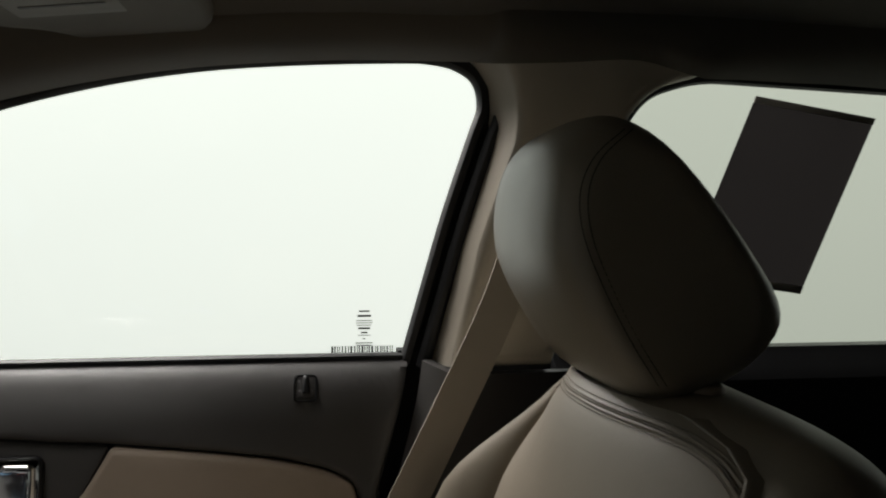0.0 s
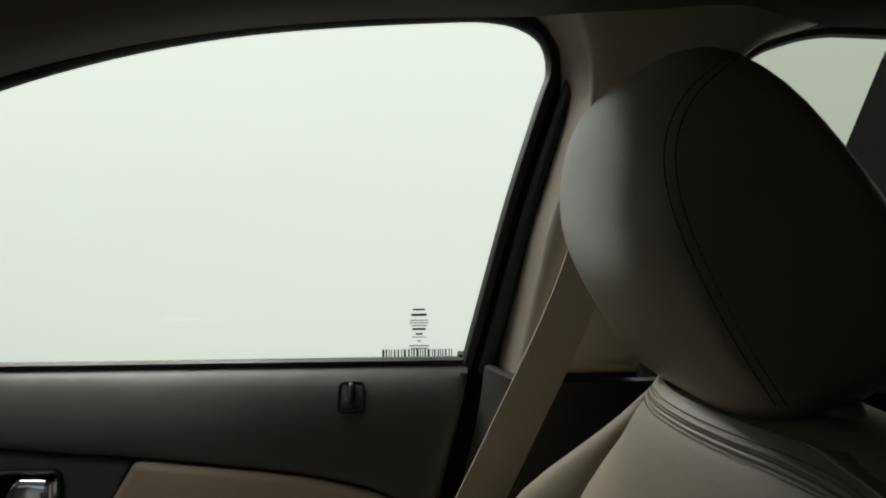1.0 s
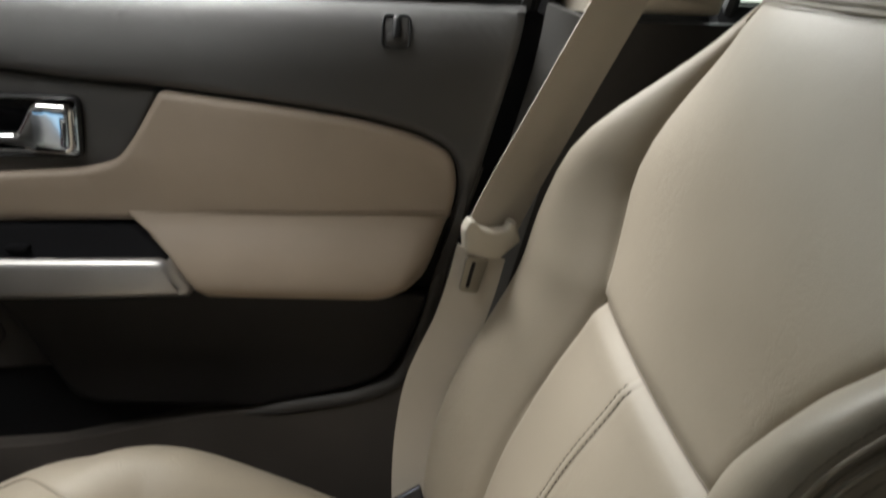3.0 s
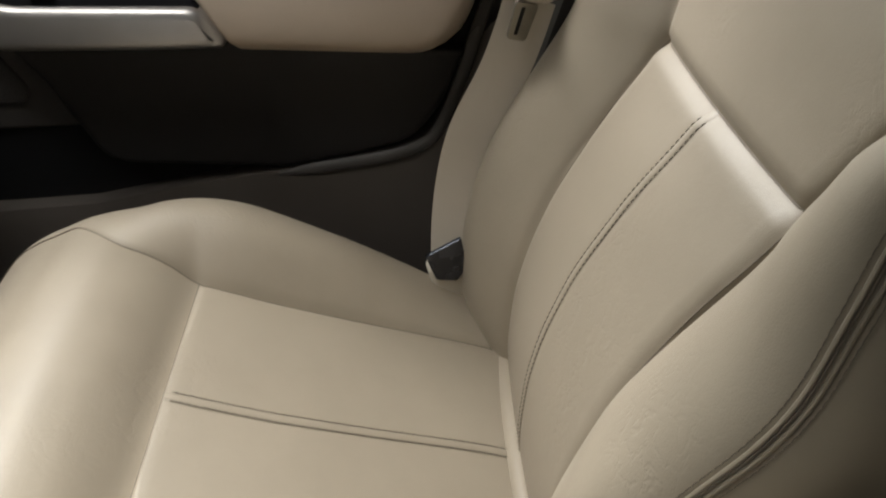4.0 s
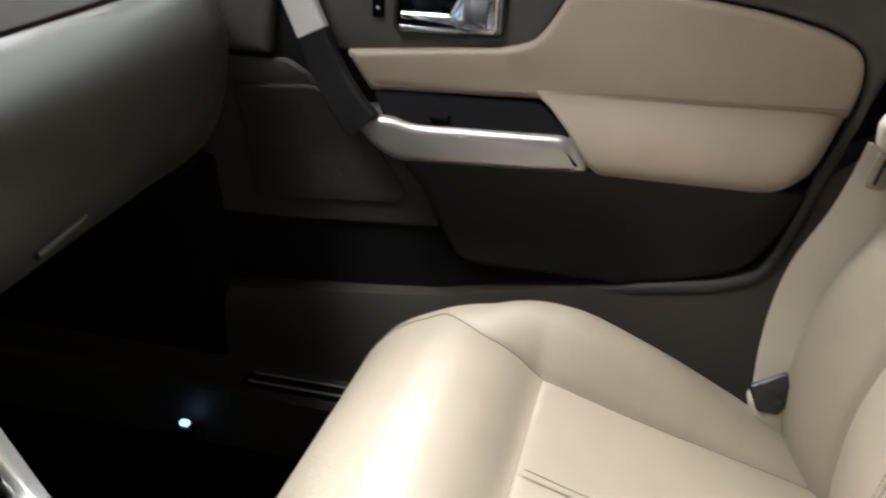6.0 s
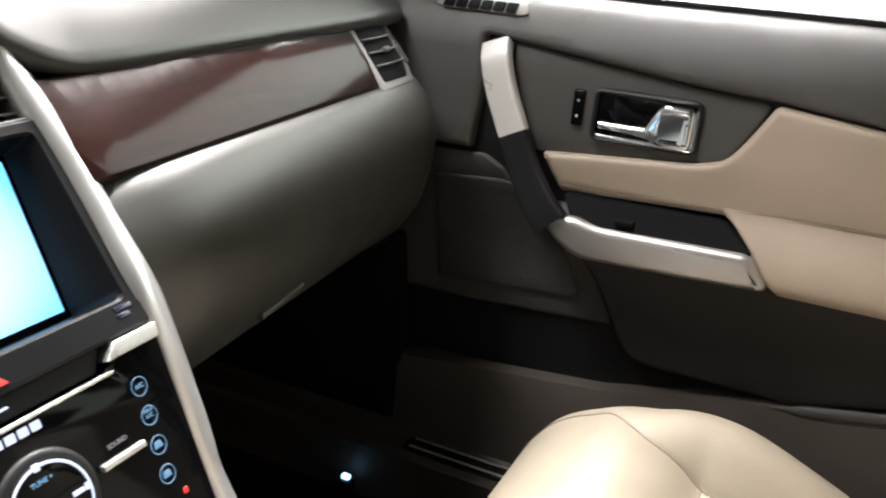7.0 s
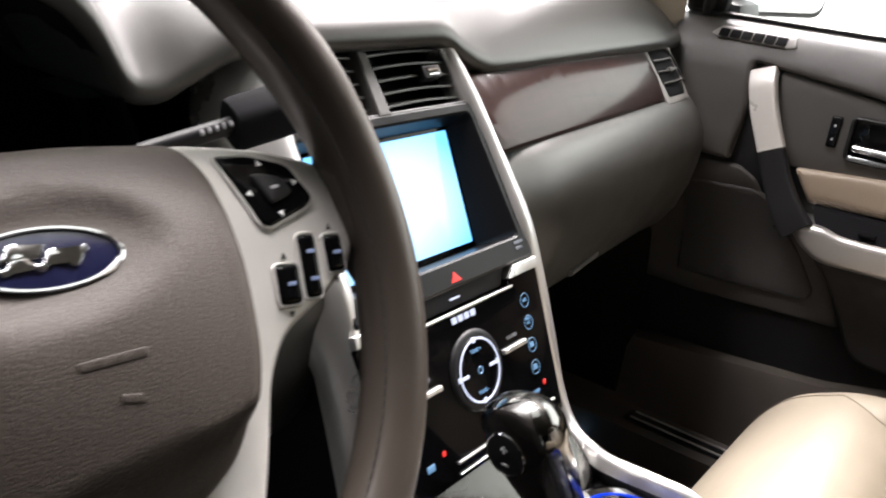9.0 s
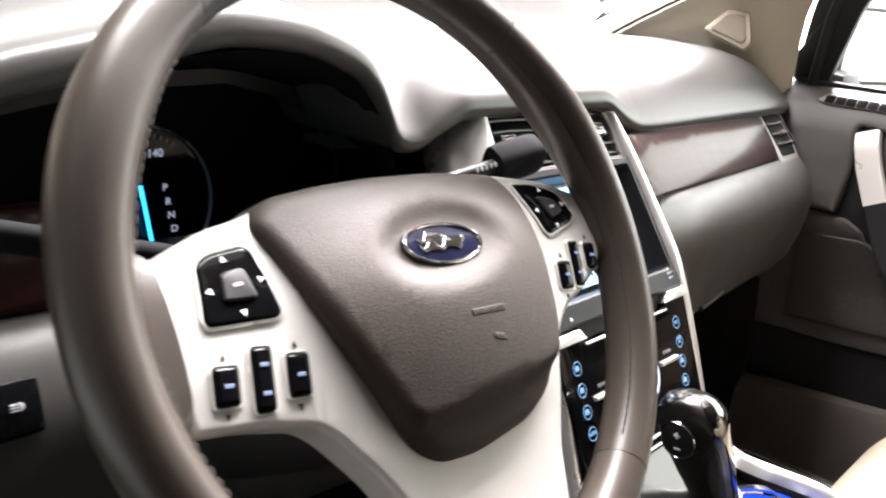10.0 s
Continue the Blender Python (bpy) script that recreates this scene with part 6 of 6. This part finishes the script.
edge = [Vector((0.061, y, 0.5015)) for y in steps(-0.10, 0.316, 30)] + [Vector((0.057 - 0.010 * k, 0.326 + 0.005 * k, 0.5020)) for k in (0, 1)] + [Vector((x, 0.334, 0.5020)) for x in steps(0.03, -0.08, 8)]
part("edge_welt", sweep_mesh(edge, oval(0.0009, 0.0010, 8), up=(0, 0, 1)), SEAM, lid, "edge seam")
bm = stitches([p + Vector((0.0, 0.0, 0.0008)) for p in edge], [(0, 0, 1)] * len(edge), 0.0048, 0.0012, 0.0004)
part("edge_stitching", bm, DARK_THREAD, lid, "dark edge stitching", kind="stuff")

# ---- gear shifter ----
shifter = thing("gear_shifter", "chrome and black gear shifter with round badge", "gear shifter", (-0.02, 0.61, 0.395))


bc, bn = Vector((-0.0685, 0.6015, 0.5005)), Vector((-0.96, -0.02, -0.16)).normalized()
AXIS = [(0.390, 0.027, 0.5855), (0.435, -0.006, 0.590), (0.482, -0.036, 0.595), (0.512, -0.0545, 0.598), (0.541, -0.0575, 0.5985)]
GIRTH = [(0.390, 0.0200), (0.420, 0.0232), (0.450, 0.0270), (0.475, 0.0298), (0.492, 0.0312), (0.505, 0.0316), (0.514, 0.0320), (0.5215, 0.0312), (0.528, 0.0287), (0.5335, 0.0240), (0.5375, 0.0170), (0.5395, 0.0100), (0.5405, 0.003)]


def knob_ring(z, r, lo, hi, n, out=0.0):
    """A slice of the knob between two angles."""
    cx = lerp_table([(h, x) for h, x, _ in AXIS], z)
    cy = lerp_table([(h, y) for h, _, y in AXIS], z)
    pts = [Vector((cx + (r + out) * math.cos(t), cy + (r + out) * 0.95 * math.sin(t), z + out * 0.5)) for t in steps(radians(lo), radians(hi), n)]
    return [p - bn * max(0.0, (p - bc).dot(bn)) * 0.9 for p in pts]


part("knob", loft_mesh([knob_ring(z, r, 0, 352.5, 47) for z, r in GIRTH]), KNOB_SATIN, shifter, "satin charcoal shifter knob", 60)
shell = [knob_ring(z, r, -92 - 40 * smooth01((z - 0.50) / 0.03), 85 + 60 * smooth01((z - 0.50) / 0.03), 24, 0.0012) for z, r in GIRTH[1:]]
part("chrome_cap", grid_mesh(lambda i, j: shell[i][j], range(len(shell)), range(25)), DARK_CHROME, shifter, "dark chrome shell over the knob", 60)
bv = (Vector((-0.56, 0.09, 0.82)) - bn * Vector((-0.56, 0.09, 0.82)).dot(bn)).normalized()
bu = bv.cross(bn)


def badge_map(u, v, h):
    return bc + bu * u + bv * v + bn * h


badge = plate("badge", [(0.0152 * math.cos(2 * math.pi * i / 32), 0.0172 * math.sin(2 * math.pi * i / 32)) for i in range(32)], badge_map, BLACK_PLASTIC, shifter, "black round badge", h=0.003, r=0.002, back=0.012)
part("badge_ring", sweep_mesh([badge_map(0.0152 * math.cos(2 * math.pi * i / 32), 0.0172 * math.sin(2 * math.pi * i / 32), 0.002) for i in range(32)], oval(0.001, 0.001, 6), up=tuple(bn), closed=True), CHROME, badge, "chrome ring")
plate("plus_mark", box_outline(-0.003, 0.004, 0.003, 0.006, 0.0003), badge_map, PRINT_WHITE, badge, h=0.0034, r=0.0002, back=0.0)
plate("plus_mark", box_outline(-0.001, 0.002, 0.001, 0.008, 0.0003), badge_map, PRINT_WHITE, badge, h=0.0037, r=0.0002, back=0.0)
plate("minus_mark", box_outline(-0.003, -0.009, 0.003, -0.007, 0.0003), badge_map, PRINT_WHITE, badge, h=0.0034, r=0.0002, back=0.0)
part("boot", loft_mesh([[Vector((0.022 + r * math.cos(2 * math.pi * i / 24), 0.588 + r * 0.9 * math.sin(2 * math.pi * i / 24), z)) for i in range(24)] for r, z in ((0.026, 0.398), (0.025, 0.406), (0.023, 0.414), (0.021, 0.418))]), BLACK_PLASTIC, shifter)

# ---- instrument cluster ----
cluster = thing("instrument_cluster", "dark instrument cluster with a lit round speedometer", "instrument cluster", (-0.40, 0.9, 0.6))
part("backing", block_mesh((0.44, 0.02, 0.28), (-0.40, 0.972, 0.67), 0.01), HOOD_BLACK, cluster)
hood = [(-0.62, 0.60), (-0.62, 0.70), (-0.60, 0.748), (-0.528, 0.772), (-0.478, 0.782), (-0.412, 0.796), (-0.36, 0.801), (-0.312, 0.796), (-0.285, 0.788), (-0.262, 0.777), (-0.245, 0.762), (-0.234, 0.748), (-0.222, 0.728), (-0.21, 0.70), (-0.205, 0.60)]
part("hood_liner", grid_mesh(lambda i, y: Vector((hood[i][0] + (0.03 if hood[i][0] > -0.3 else 0.0) * smooth01((y - 0.82) / 0.1), y, hood[i][1] - 0.22 * (y - 0.822) * (1 if hood[i][1] > 0.71 else 0))), range(len(hood)), steps(0.824, 0.966, 8)), HOOD_BLACK, cluster, "dark cowl round the dials", 60)
part("inner_bezel", sweep_mesh([(-0.178, 0.93, 0.60), (-0.178, 0.93, 0.685), (-0.192, 0.93, 0.715), (-0.24, 0.93, 0.752), (-0.31, 0.93, 0.768), (-0.41, 0.93, 0.765), (-0.5, 0.93, 0.748), (-0.6, 0.93, 0.72)], [(-0.006, -0.004), (0.006, -0.004), (0.006, 0.004), (-0.006, 0.004)], up=(0, -1, 0)), BLACK_PLASTIC, cluster, "black bezel inside the cowl")
GC = (-0.372, 0.66)


def gauge_map(u, v, h):
    return Vector((GC[0] + u, 0.953 - h, GC[1] + v))


gauge = plate("speedometer", [(0.067 * math.cos(2 * math.pi * i / 48), 0.067 * math.sin(2 * math.pi * i / 48)) for i in range(48)], gauge_map, PIANO, cluster, "round black speedometer", h=0.0, r=0.001, back=0.004)
part("gauge_ring", sweep_mesh([gauge_map(0.0665 * math.cos(2 * math.pi * i / 64), 0.0665 * math.sin(2 * math.pi * i / 64), 0.002) for i in range(64)], oval(0.0011, 0.002, 8), up=(0, -1, 0), closed=True), SILVER, gauge, "thin silver ring")
upright = Matrix(((1, 0, 0, 0), (0, 0, -1, 0), (0, 1, 0, 0), (0, 0, 0, 1)))
for i, word in enumerate(("20", "40", "60", "80", "100", "120", "140")):
    a = radians(246 - i * 29)
    text_part("dial_number", word, Matrix.Translation(gauge_map(0.046 * math.cos(a), 0.046 * math.sin(a), 0.002)) @ upright, 0.0095, DIAL_WHITE, gauge)
for i in range(36):
    a = radians(262 - i * 5.8)
    part("tick", sweep_mesh([gauge_map(r * math.cos(a), r * math.sin(a), 0.0015) for r in ((0.057 if i % 5 else 0.0555), 0.061)], oval(0.0005, 0.0004, 4), up=(0, -1, 0)), PRINT_WHITE, gauge)
for i, word in enumerate("PRND"):
    text_part("gear_letter", word, Matrix.Translation(gauge_map(0.023 + 0.003 * i, 0.0147 - 0.012 * i, 0.002)) @ upright, 0.0085, DIAL_WHITE, gauge)
for i in range(6):
    a = radians(230 - i * 26)
    plate("small_mark", box_outline(0.026 * math.cos(a) - 0.003, 0.026 * math.sin(a) - 0.0015, 0.026 * math.cos(a) + 0.003, 0.026 * math.sin(a) + 0.0015, 0.0005), gauge_map, PRINT_WHITE, gauge, h=0.0015, r=0.0003, back=0.0)
part("needle", sweep_mesh([gauge_map(-0.001, 0.0195, 0.006), gauge_map(0.0115, -0.042, 0.006)], oval(0.0016, 0.001, 6), up=(0, -1, 0)), NEEDLE_BLUE, gauge, "lit blue needle")

# ---- steering wheel ----
WC = Vector((-0.400, 0.613, 0.713))
W_UP, W_N = Vector((0, 0.515, 0.857)), Vector((0, -0.857, 0.515))


def wheel_map(u, v, h):
    return WC + Vector((u, 0, 0)) + W_UP * v + W_N * h


wheel = thing("steering_wheel", "leather-wrapped steering wheel with silver spokes", "steering wheel", WC)


def rim_point(a, r=0.1765):
    return wheel_map(r * math.sin(a), r * math.cos(a), 0.0)


def rim_scale(t):
    a = abs(((t * 360 + 180) % 360) - 180)
    grip = math.exp(-((a - 62) / 16) ** 2)
    return (1 + 0.10 * grip, 1 + 0.12 * grip)


def rim_arc(a0, a1, n):
    return [rim_point(radians(a)) for a in steps(a0, a1, n)]


def rim_part(name, a0, a1, n, mat, label=""):
    return part(name, sweep_mesh(rim_arc(a0, a1, n), oval(0.0152, 0.0165, 22, 2.1), up=tuple(W_N), scales=lambda t: rim_scale((a0 + (a1 - a0) * t) / 360)), mat, wheel, label, 60)


rim_part("rim_grip", 42, 143, 40, WHEEL_LEATHER, "dark brown stitched leather grip")
rim_part("rim_grip", -143, -36, 40, WHEEL_LEATHER, "dark brown stitched leather grip")
rim_part("rim_top", -35.6, 41.6, 30, WHEEL_LEATHER, "dark brown leather rim top")
rim_part("rim_bottom", 143.4, 216.6, 30, WHEEL_LEATHER, "dark brown leather rim bottom")
for a0 in (41.8, -35.8, 143.2, 216.8):
    part("rim_seam", sweep_mesh([rim_point(radians(a0 - 0.5)), rim_point(radians(a0 + 0.5))], oval(0.0149, 0.0162, 22, 2.1), up=tuple(W_N)), DARK_THREAD, wheel)
for a0, a1 in ((44, 141), (-141, -38)):
    pts, ups = [], []
    for a in steps(a0, a1, 60):
        c = rim_point(radians(a))
        inward = (WC - c).normalized()
        d = (inward * 0.85 + W_N * 0.55).normalized()
        pts.append(c + d * (0.0162 + 0.0018 * math.exp(-((abs(a) - 62) / 16) ** 2)))
        ups.append(d)
    part("rim_stitching", stitches(pts, ups, 0.0042, 0.0012, 0.0005), DARK_THREAD, wheel, "dark rim stitching", kind="stuff")


def hub_map(u, v, h):
    """The hub sits a little off the rim's centre and leans back towards its top."""
    return wheel_map(u + 0.0112, v + 0.034 * u, h - 0.0035 - 0.2 * (v - 0.005 + math.hypot(v - 0.005, 0.022)) + 0.002)


BEZEL = [(-0.0834, 0.0545), (-0.1004, 0.0505), (-0.1193, 0.0487), (-0.1396, 0.0428), (-0.1545, 0.0365), (-0.1605, 0.0152), (-0.1625, -0.004), (-0.1615, -0.0365, 0.004), (-0.1317, -0.0425), (-0.1041, -0.0515), (-0.0944, -0.061), (-0.0764, -0.0864), (-0.066, -0.108),
         (-0.057, -0.166), (-0.028, -0.172), (-0.031, -0.1015, 0.006), (0.004, -0.1025, 0.006), (-0.001, -0.172), (0.040, -0.166), (0.053, -0.118), (0.0675, -0.091), (0.081, -0.0625), (0.0955, -0.0475), (0.1255, -0.0385), (0.1455, -0.029), (0.160, -0.01), (0.164, 0.004), (0.1525, 0.0222), (0.128, 0.0348), (0.0865, 0.0462), (0.03, 0.051), (-0.03, 0.0545)]
spokes = plate("spoke_bezel", rounded(BEZEL, 0.008), hub_map, SILVER_PAINT, wheel, "satin silver spoke bezel", h=0.0, r=0.004, back=0.022, cell=0.02)
PAD = [(-0.1, 0.0465), (-0.084, 0.0573), (-0.05, 0.0592), (-0.0162, 0.0585), (0.031, 0.0542), (0.0795, 0.0458), (0.0862, 0.03), (0.085, 0.012), (0.082, -0.015), (0.0745, -0.049), (0.066, -0.0675), (0.0525, -0.0845), (0.030, -0.0943), (-0.015, -0.0968), (-0.0418, -0.0927), (-0.0568, -0.081), (-0.0665, -0.0558), (-0.079, -0.0246), (-0.0885, 0.0024), (-0.0935, 0.0239)]


def dome(u, v):
    return 0.012 * max(0, 1 - (u / 0.10) ** 2) * max(0, 1 - ((v + 0.025) / 0.09) ** 2)


EC = (0.0012, 0.0112)


def pad_dome(u, v, h):
    hollow = 0.006 * math.exp(-(((u - EC[0]) / 0.043) ** 2 + ((v - EC[1]) / 0.021) ** 2) ** 3)
    fold = 0.006 * smooth01((-0.068 - v + 0.10 * (abs(u)) ** 1.2) / 0.010)
    return hub_map(u, v, h + dome(u, v) - hollow - fold)


hub = plate("airbag_cover", rounded(PAD, 0.009, 4), pad_dome, AIRBAG_VINYL, wheel, "brown-grey grained airbag cover", h=0.007, r=0.008, back=0.02, cell=0.006, seg=4)


def oval_outline(a, b, c, n=48):
    """An oval that leans slightly with the wheel."""
    return [(c[0] + a * math.cos(2 * math.pi * i / n), c[1] + b * math.sin(2 * math.pi * i / n) - 0.12 * a * math.cos(2 * math.pi * i / n)) for i in range(n)]


def emblem_map(u, v, h):
    return hub_map(u, v, h + 0.0105)


emblem = plate("emblem", oval_outline(0.0285, 0.0122, EC), emblem_map, EMBLEM_BLUE, hub, "dark blue oval emblem", h=0.002, r=0.0015, back=0.006)
part("emblem_rim", sweep_mesh([emblem_map(u, v, 0.002) for u, v in oval_outline(0.0274, 0.0113, EC)], oval(0.0011, 0.001, 8), up=tuple(W_N), closed=True), CHROME, emblem, "bright oval rim")
wave = [(u, 0.0028 * math.sin(u * 520) - 0.0004) for u in steps(-0.018, 0.017, 24)]
for lift, half in ((0.0, 0.0013), (0.0042, 0.0007)):
    plate("emblem_shape", [(EC[0] + u, EC[1] + v + lift + half - 0.12 * u) for u, v in wave[:24 if lift == 0 else 14]] + [(EC[0] + u, EC[1] + v + lift - half - 0.12 * u) for u, v in wave[:24 if lift == 0 else 14][::-1]], emblem_map, CHROME, emblem, "bright plain flowing shape", h=0.0026, r=0.0003, back=0.001)
for u0, u1, v in ((-0.006, 0.020, -0.0285), (0.005, 0.0135, -0.0435)):
    part("embossed_bar", plate_mesh(rounded([(u0, v - 0.0012), (u1, v - 0.0042), (u1, v - 0.0005), (u0, v + 0.0024)], 0.001), lambda u, w, h: pad_dome(u, w, h + 0.0069), h=0.0003, r=0.0003, back=0.001, cell=0.008), AIRBAG_VINYL, hub)

MARK = glowing("dim_mark", (0.35, 0.45, 0.7), 0.12)
LEFT_PAD = [(-0.1345, 0.0325), (-0.1267, 0.0362), (-0.1076, 0.0368), (-0.1035, 0.0333), (-0.1025, 0.002), (-0.1065, -0.0005), (-0.1408, 0.0038), (-0.1425, 0.0071)]
RIGHT_PAD = [(0.0955, 0.0370), (0.1140, 0.0338), (0.1325, 0.0252), (0.1372, 0.0062), (0.1305, 0.0025), (0.106, -0.0016), (0.1015, 0.001)]
ROCKERS = {-1: ((-0.1060, -0.0270, 0.0132, 0.0185), (-0.1240, -0.0235, 0.0115, 0.0270), (-0.1418, -0.0212, 0.0136, 0.0160)),
           1: ((0.1045, -0.0278, 0.0122, 0.0170), (0.1195, -0.0232, 0.0092, 0.0280), (0.1360, -0.0215, 0.0100, 0.0165))}
for side, outline in ((-1, LEFT_PAD), (1, RIGHT_PAD)):
    pu, pv = sum(q[0] for q in outline) / len(outline), sum(q[1] for q in outline) / len(outline)
    if side > 0:
        pu, pv = 0.1165, 0.0158
    part("pad_surround", sweep_mesh([hub_map(u, v, 0.0004) for u, v in resample([Vector(p) for p in rounded(outline, 0.004)], 0.005)], oval(0.0011, 0.0008, 6), up=tuple(W_N), closed=True), SILVER_PAINT, spokes, "raised silver edge round the buttons")
    p = plate("cursor_pad", rounded(outline, 0.004), hub_map, PIANO, spokes, "black four-way button pad", h=0.0022, r=0.0025, back=0.004, cell=0.01)
    inner = [(pu + (u - pu) * 0.42, pv + (v - pv) * 0.42) for u, v in outline]
    plate("ok_button", rounded(inner, 0.003), hub_map, BLACK_PLASTIC, p, h=0.0042, r=0.0016, back=0.0)
    plate("ok_mark", box_outline(pu - 0.0024, pv - 0.0008, pu + 0.0024, pv + 0.0008, 0.0005), hub_map, PRINT_DIMMED, p, h=0.0044, r=0.0002, back=0.0)
    for du, dv, ang in ((0.000, 0.0128, 90), (-0.002, -0.0125, 270), (-0.0135, 0.000, 180), (0.0135, 0.000, 0)):
        t = radians(ang)
        plate("arrow", [(pu + du + 0.0021 * math.cos(t + d), pv + dv + 0.0021 * math.sin(t + d)) for d in (0, radians(125), radians(-125))], hub_map, PRINT_WHITE, p, "pale arrow", h=0.0026, r=0.0002, back=0.0)
    for k, (uc, vc, wide, tall) in enumerate(ROCKERS[side]):
        def m(u, v, h):
            return hub_map(uc + u + 0.24 * v - (0.12 * u if side < 0 else 0), vc + v - 0.18 * u, h)
        b = plate("rocker_button", box_outline(-wide / 2, -tall / 2, wide / 2, tall / 2, 0.0025), m, PIANO, spokes, "black rocker button", h=0.003, r=0.0025, back=0.002)
        part("button_edge", sweep_mesh([m(u, v, 0.0004) for u, v in resample(box_outline(-wide / 2 - 0.0008, -tall / 2 - 0.0008, wide / 2 + 0.0008, tall / 2 + 0.0008, 0.003), 0.006)], oval(0.0008, 0.0008, 6), up=tuple(W_N), closed=True), SILVER_PAINT, b, "thin silver edge")
        for vv in ((-tall * 0.22, tall * 0.22) if k == 1 else (0.0,)):
            for du, half in ((-0.0012, 0.0009), (0.0012, 0.0011)):
                plate("button_mark", box_outline(du - half, vv - 0.0009, du + half, vv + 0.0009, 0.0004), m, MARK, b, h=0.0033, r=0.0002, back=0.0)
        if k != 1:
            for v, ang in ((tall / 2 + 0.004, 90), (-tall / 2 - 0.004, 270)):
                t = radians(ang)
                plate("arrow", [(0.0016 * math.cos(t + d), v + 0.0016 * math.sin(t + d)) for d in (0, radians(130), radians(-130))], m, PRINT_BLACK, spokes, h=0.0004, r=0.0002, back=0.0)
    # leather root between spoke and rim
    part("spoke_root", loft_mesh([[wheel_map(side * u, v0 + (v1 - v0) * (0.5 + 0.5 * math.cos(t)), -0.006 + hh * math.sin(t)) for t in [2 * math.pi * i / 16 for i in range(16)]] for u, v0, v1, hh in ((0.160 if side > 0 else 0.148, -0.036, 0.034, 0.009), (0.168 if side > 0 else 0.16, -0.046, 0.042, 0.011), (0.179, -0.062, 0.058, 0.013))]), WHEEL_LEATHER, wheel, "dark leather spoke root", 60)

column = thing("steering_column", "charcoal steering column shroud with stalks", "steering column", (-0.39, 0.75, 0.6))
part("shroud", loft_mesh([[wheel_map(a * math.cos(t), -0.02 + b * math.sin(t) - 0.01, h) for t in [2 * math.pi * i / 28 for i in range(28)]] for a, b, h in ((0.05, 0.05, -0.035), (0.068, 0.058, -0.05), (0.072, 0.062, -0.12), (0.07, 0.06, -0.22))]), DARK_VINYL, column, "", 60)
foot = Vector((-0.335, 0.735, 0.7075))
axis = (Vector((-0.189, 0.703, 0.7405)) - foot).normalized()
stalk = part("wiper_stalk", sweep_mesh([foot + axis * d for d in (0.06, 0.08, 0.11, 0.118)], oval(0.0050, 0.0056, 14), up=(0, -0.5, 0.85)), BLACK_PLASTIC, column, "black wiper stalk")
part("stalk_end", sweep_mesh([foot + axis * d for d in (0.112, 0.116, 0.140, 0.149, 0.152)], oval(0.0118, 0.0128, 18, 3.2), up=(0, -0.5, 0.85), scales=lambda t: (0.8 + 0.3 * math.sin(math.pi * (0.25 + 0.5 * t)), 0.8 + 0.3 * math.sin(math.pi * (0.25 + 0.5 * t)))), HOOD_BLACK, stalk, "charcoal twist end")
for i in range(5):
    d = 0.090 + 0.0042 * i
    part("stalk_mark", sweep_mesh([foot + axis * d + Vector((0, -0.0068, 0.004)), foot + axis * (d + 0.0015) + Vector((0, -0.0068, 0.004))], oval(0.002, 0.001, 5), up=(0, -1, 0.5)), PRINT_DIMMED, stalk)
part("left_stalk", sweep_mesh([Vector((-0.45, 0.688, 0.699)), Vector((-0.60, 0.735, 0.735))], oval(0.007, 0.008, 14), up=(0, -0.5, 0.85)), HOOD_BLACK, column, "black indicator stalk")

switch = thing("headlamp_switch", "black lamp switch panel with pale symbol", "switch", (-0.585, 0.72, 0.643))
part("panel", block_mesh((0.075, 0.012, 0.030), (-0.580, 0.752, 0.624), 0.003, pose(0, 0, 0, -20, 0, 0)), PIANO, switch)
lean = pose(0, 0, 0, -20, 0, 0)


def switch_map(u, v, h):
    return Vector((-0.556, 0.745, 0.6285)) + lean.to_3x3() @ Vector((u, -h, v))


part("symbol", plate_mesh([(0.0003 + 0.0024 * math.sin(a), 0.0024 * math.cos(a)) for a in steps(0, math.pi, 10)], switch_map, h=0.001, r=0.0002, back=0.001), PRINT_DIMMED, switch, "pale lit lamp symbol")
for v in (-0.0016, 0.0, 0.0016):
    part("symbol_ray", plate_mesh(box_outline(-0.0042, v - 0.0004, -0.0008, v + 0.0004, 0.0002), switch_map, h=0.001, r=0.0001, back=0.001), PRINT_DIMMED, switch)

lampf = thing("footwell_lamp", "small bright blue lit footwell lamp", "lamp", (0.667, 0.893, 0.04))
part("lens", block_mesh((0.010, 0.014, 0.008), (0.667, 0.893, 0.04), 0.003), FOOT_BLUE, lampf)
part("socket", block_mesh((0.02, 0.024, 0.034), (0.668, 0.894, 0.019), 0.004), BLACK_PLASTIC, lampf)

# closing pieces: kick panels and pillar cores
for side in (1, -1):
    k = part("kick_panel", block_mesh((0.03, 0.46, 0.75), (0.785 * side, 1.06, 0.375), 0), CARPET, None, "dark carpeted kick panel beside the footwell", kind="structure")
    tagged(k, category="wall")
core = part("pillar_core", block_mesh((0.03, 0.18, 0.74), (0.798, 0.15, 0.33), 0, bm=block_mesh((0.03, 0.42, 0.80), (0.798, -0.15, 0.36), 0)), PRINT_BLACK, None, "black body side behind the trim", kind="structure")
tagged(core, category="wall")
part("end_filler", block_mesh((0.085, 0.40, 0.33), (0.740, 1.075, 0.565), 0.004), BLACK_PLASTIC, dash)
inner = part("wheelarch_trim", block_mesh((0.03, 0.42, 0.42), (0.755, 1.06, 0.21), 0.01), CARPET, None, "dark carpeted footwell side", kind="structure")
tagged(inner, category="wall")
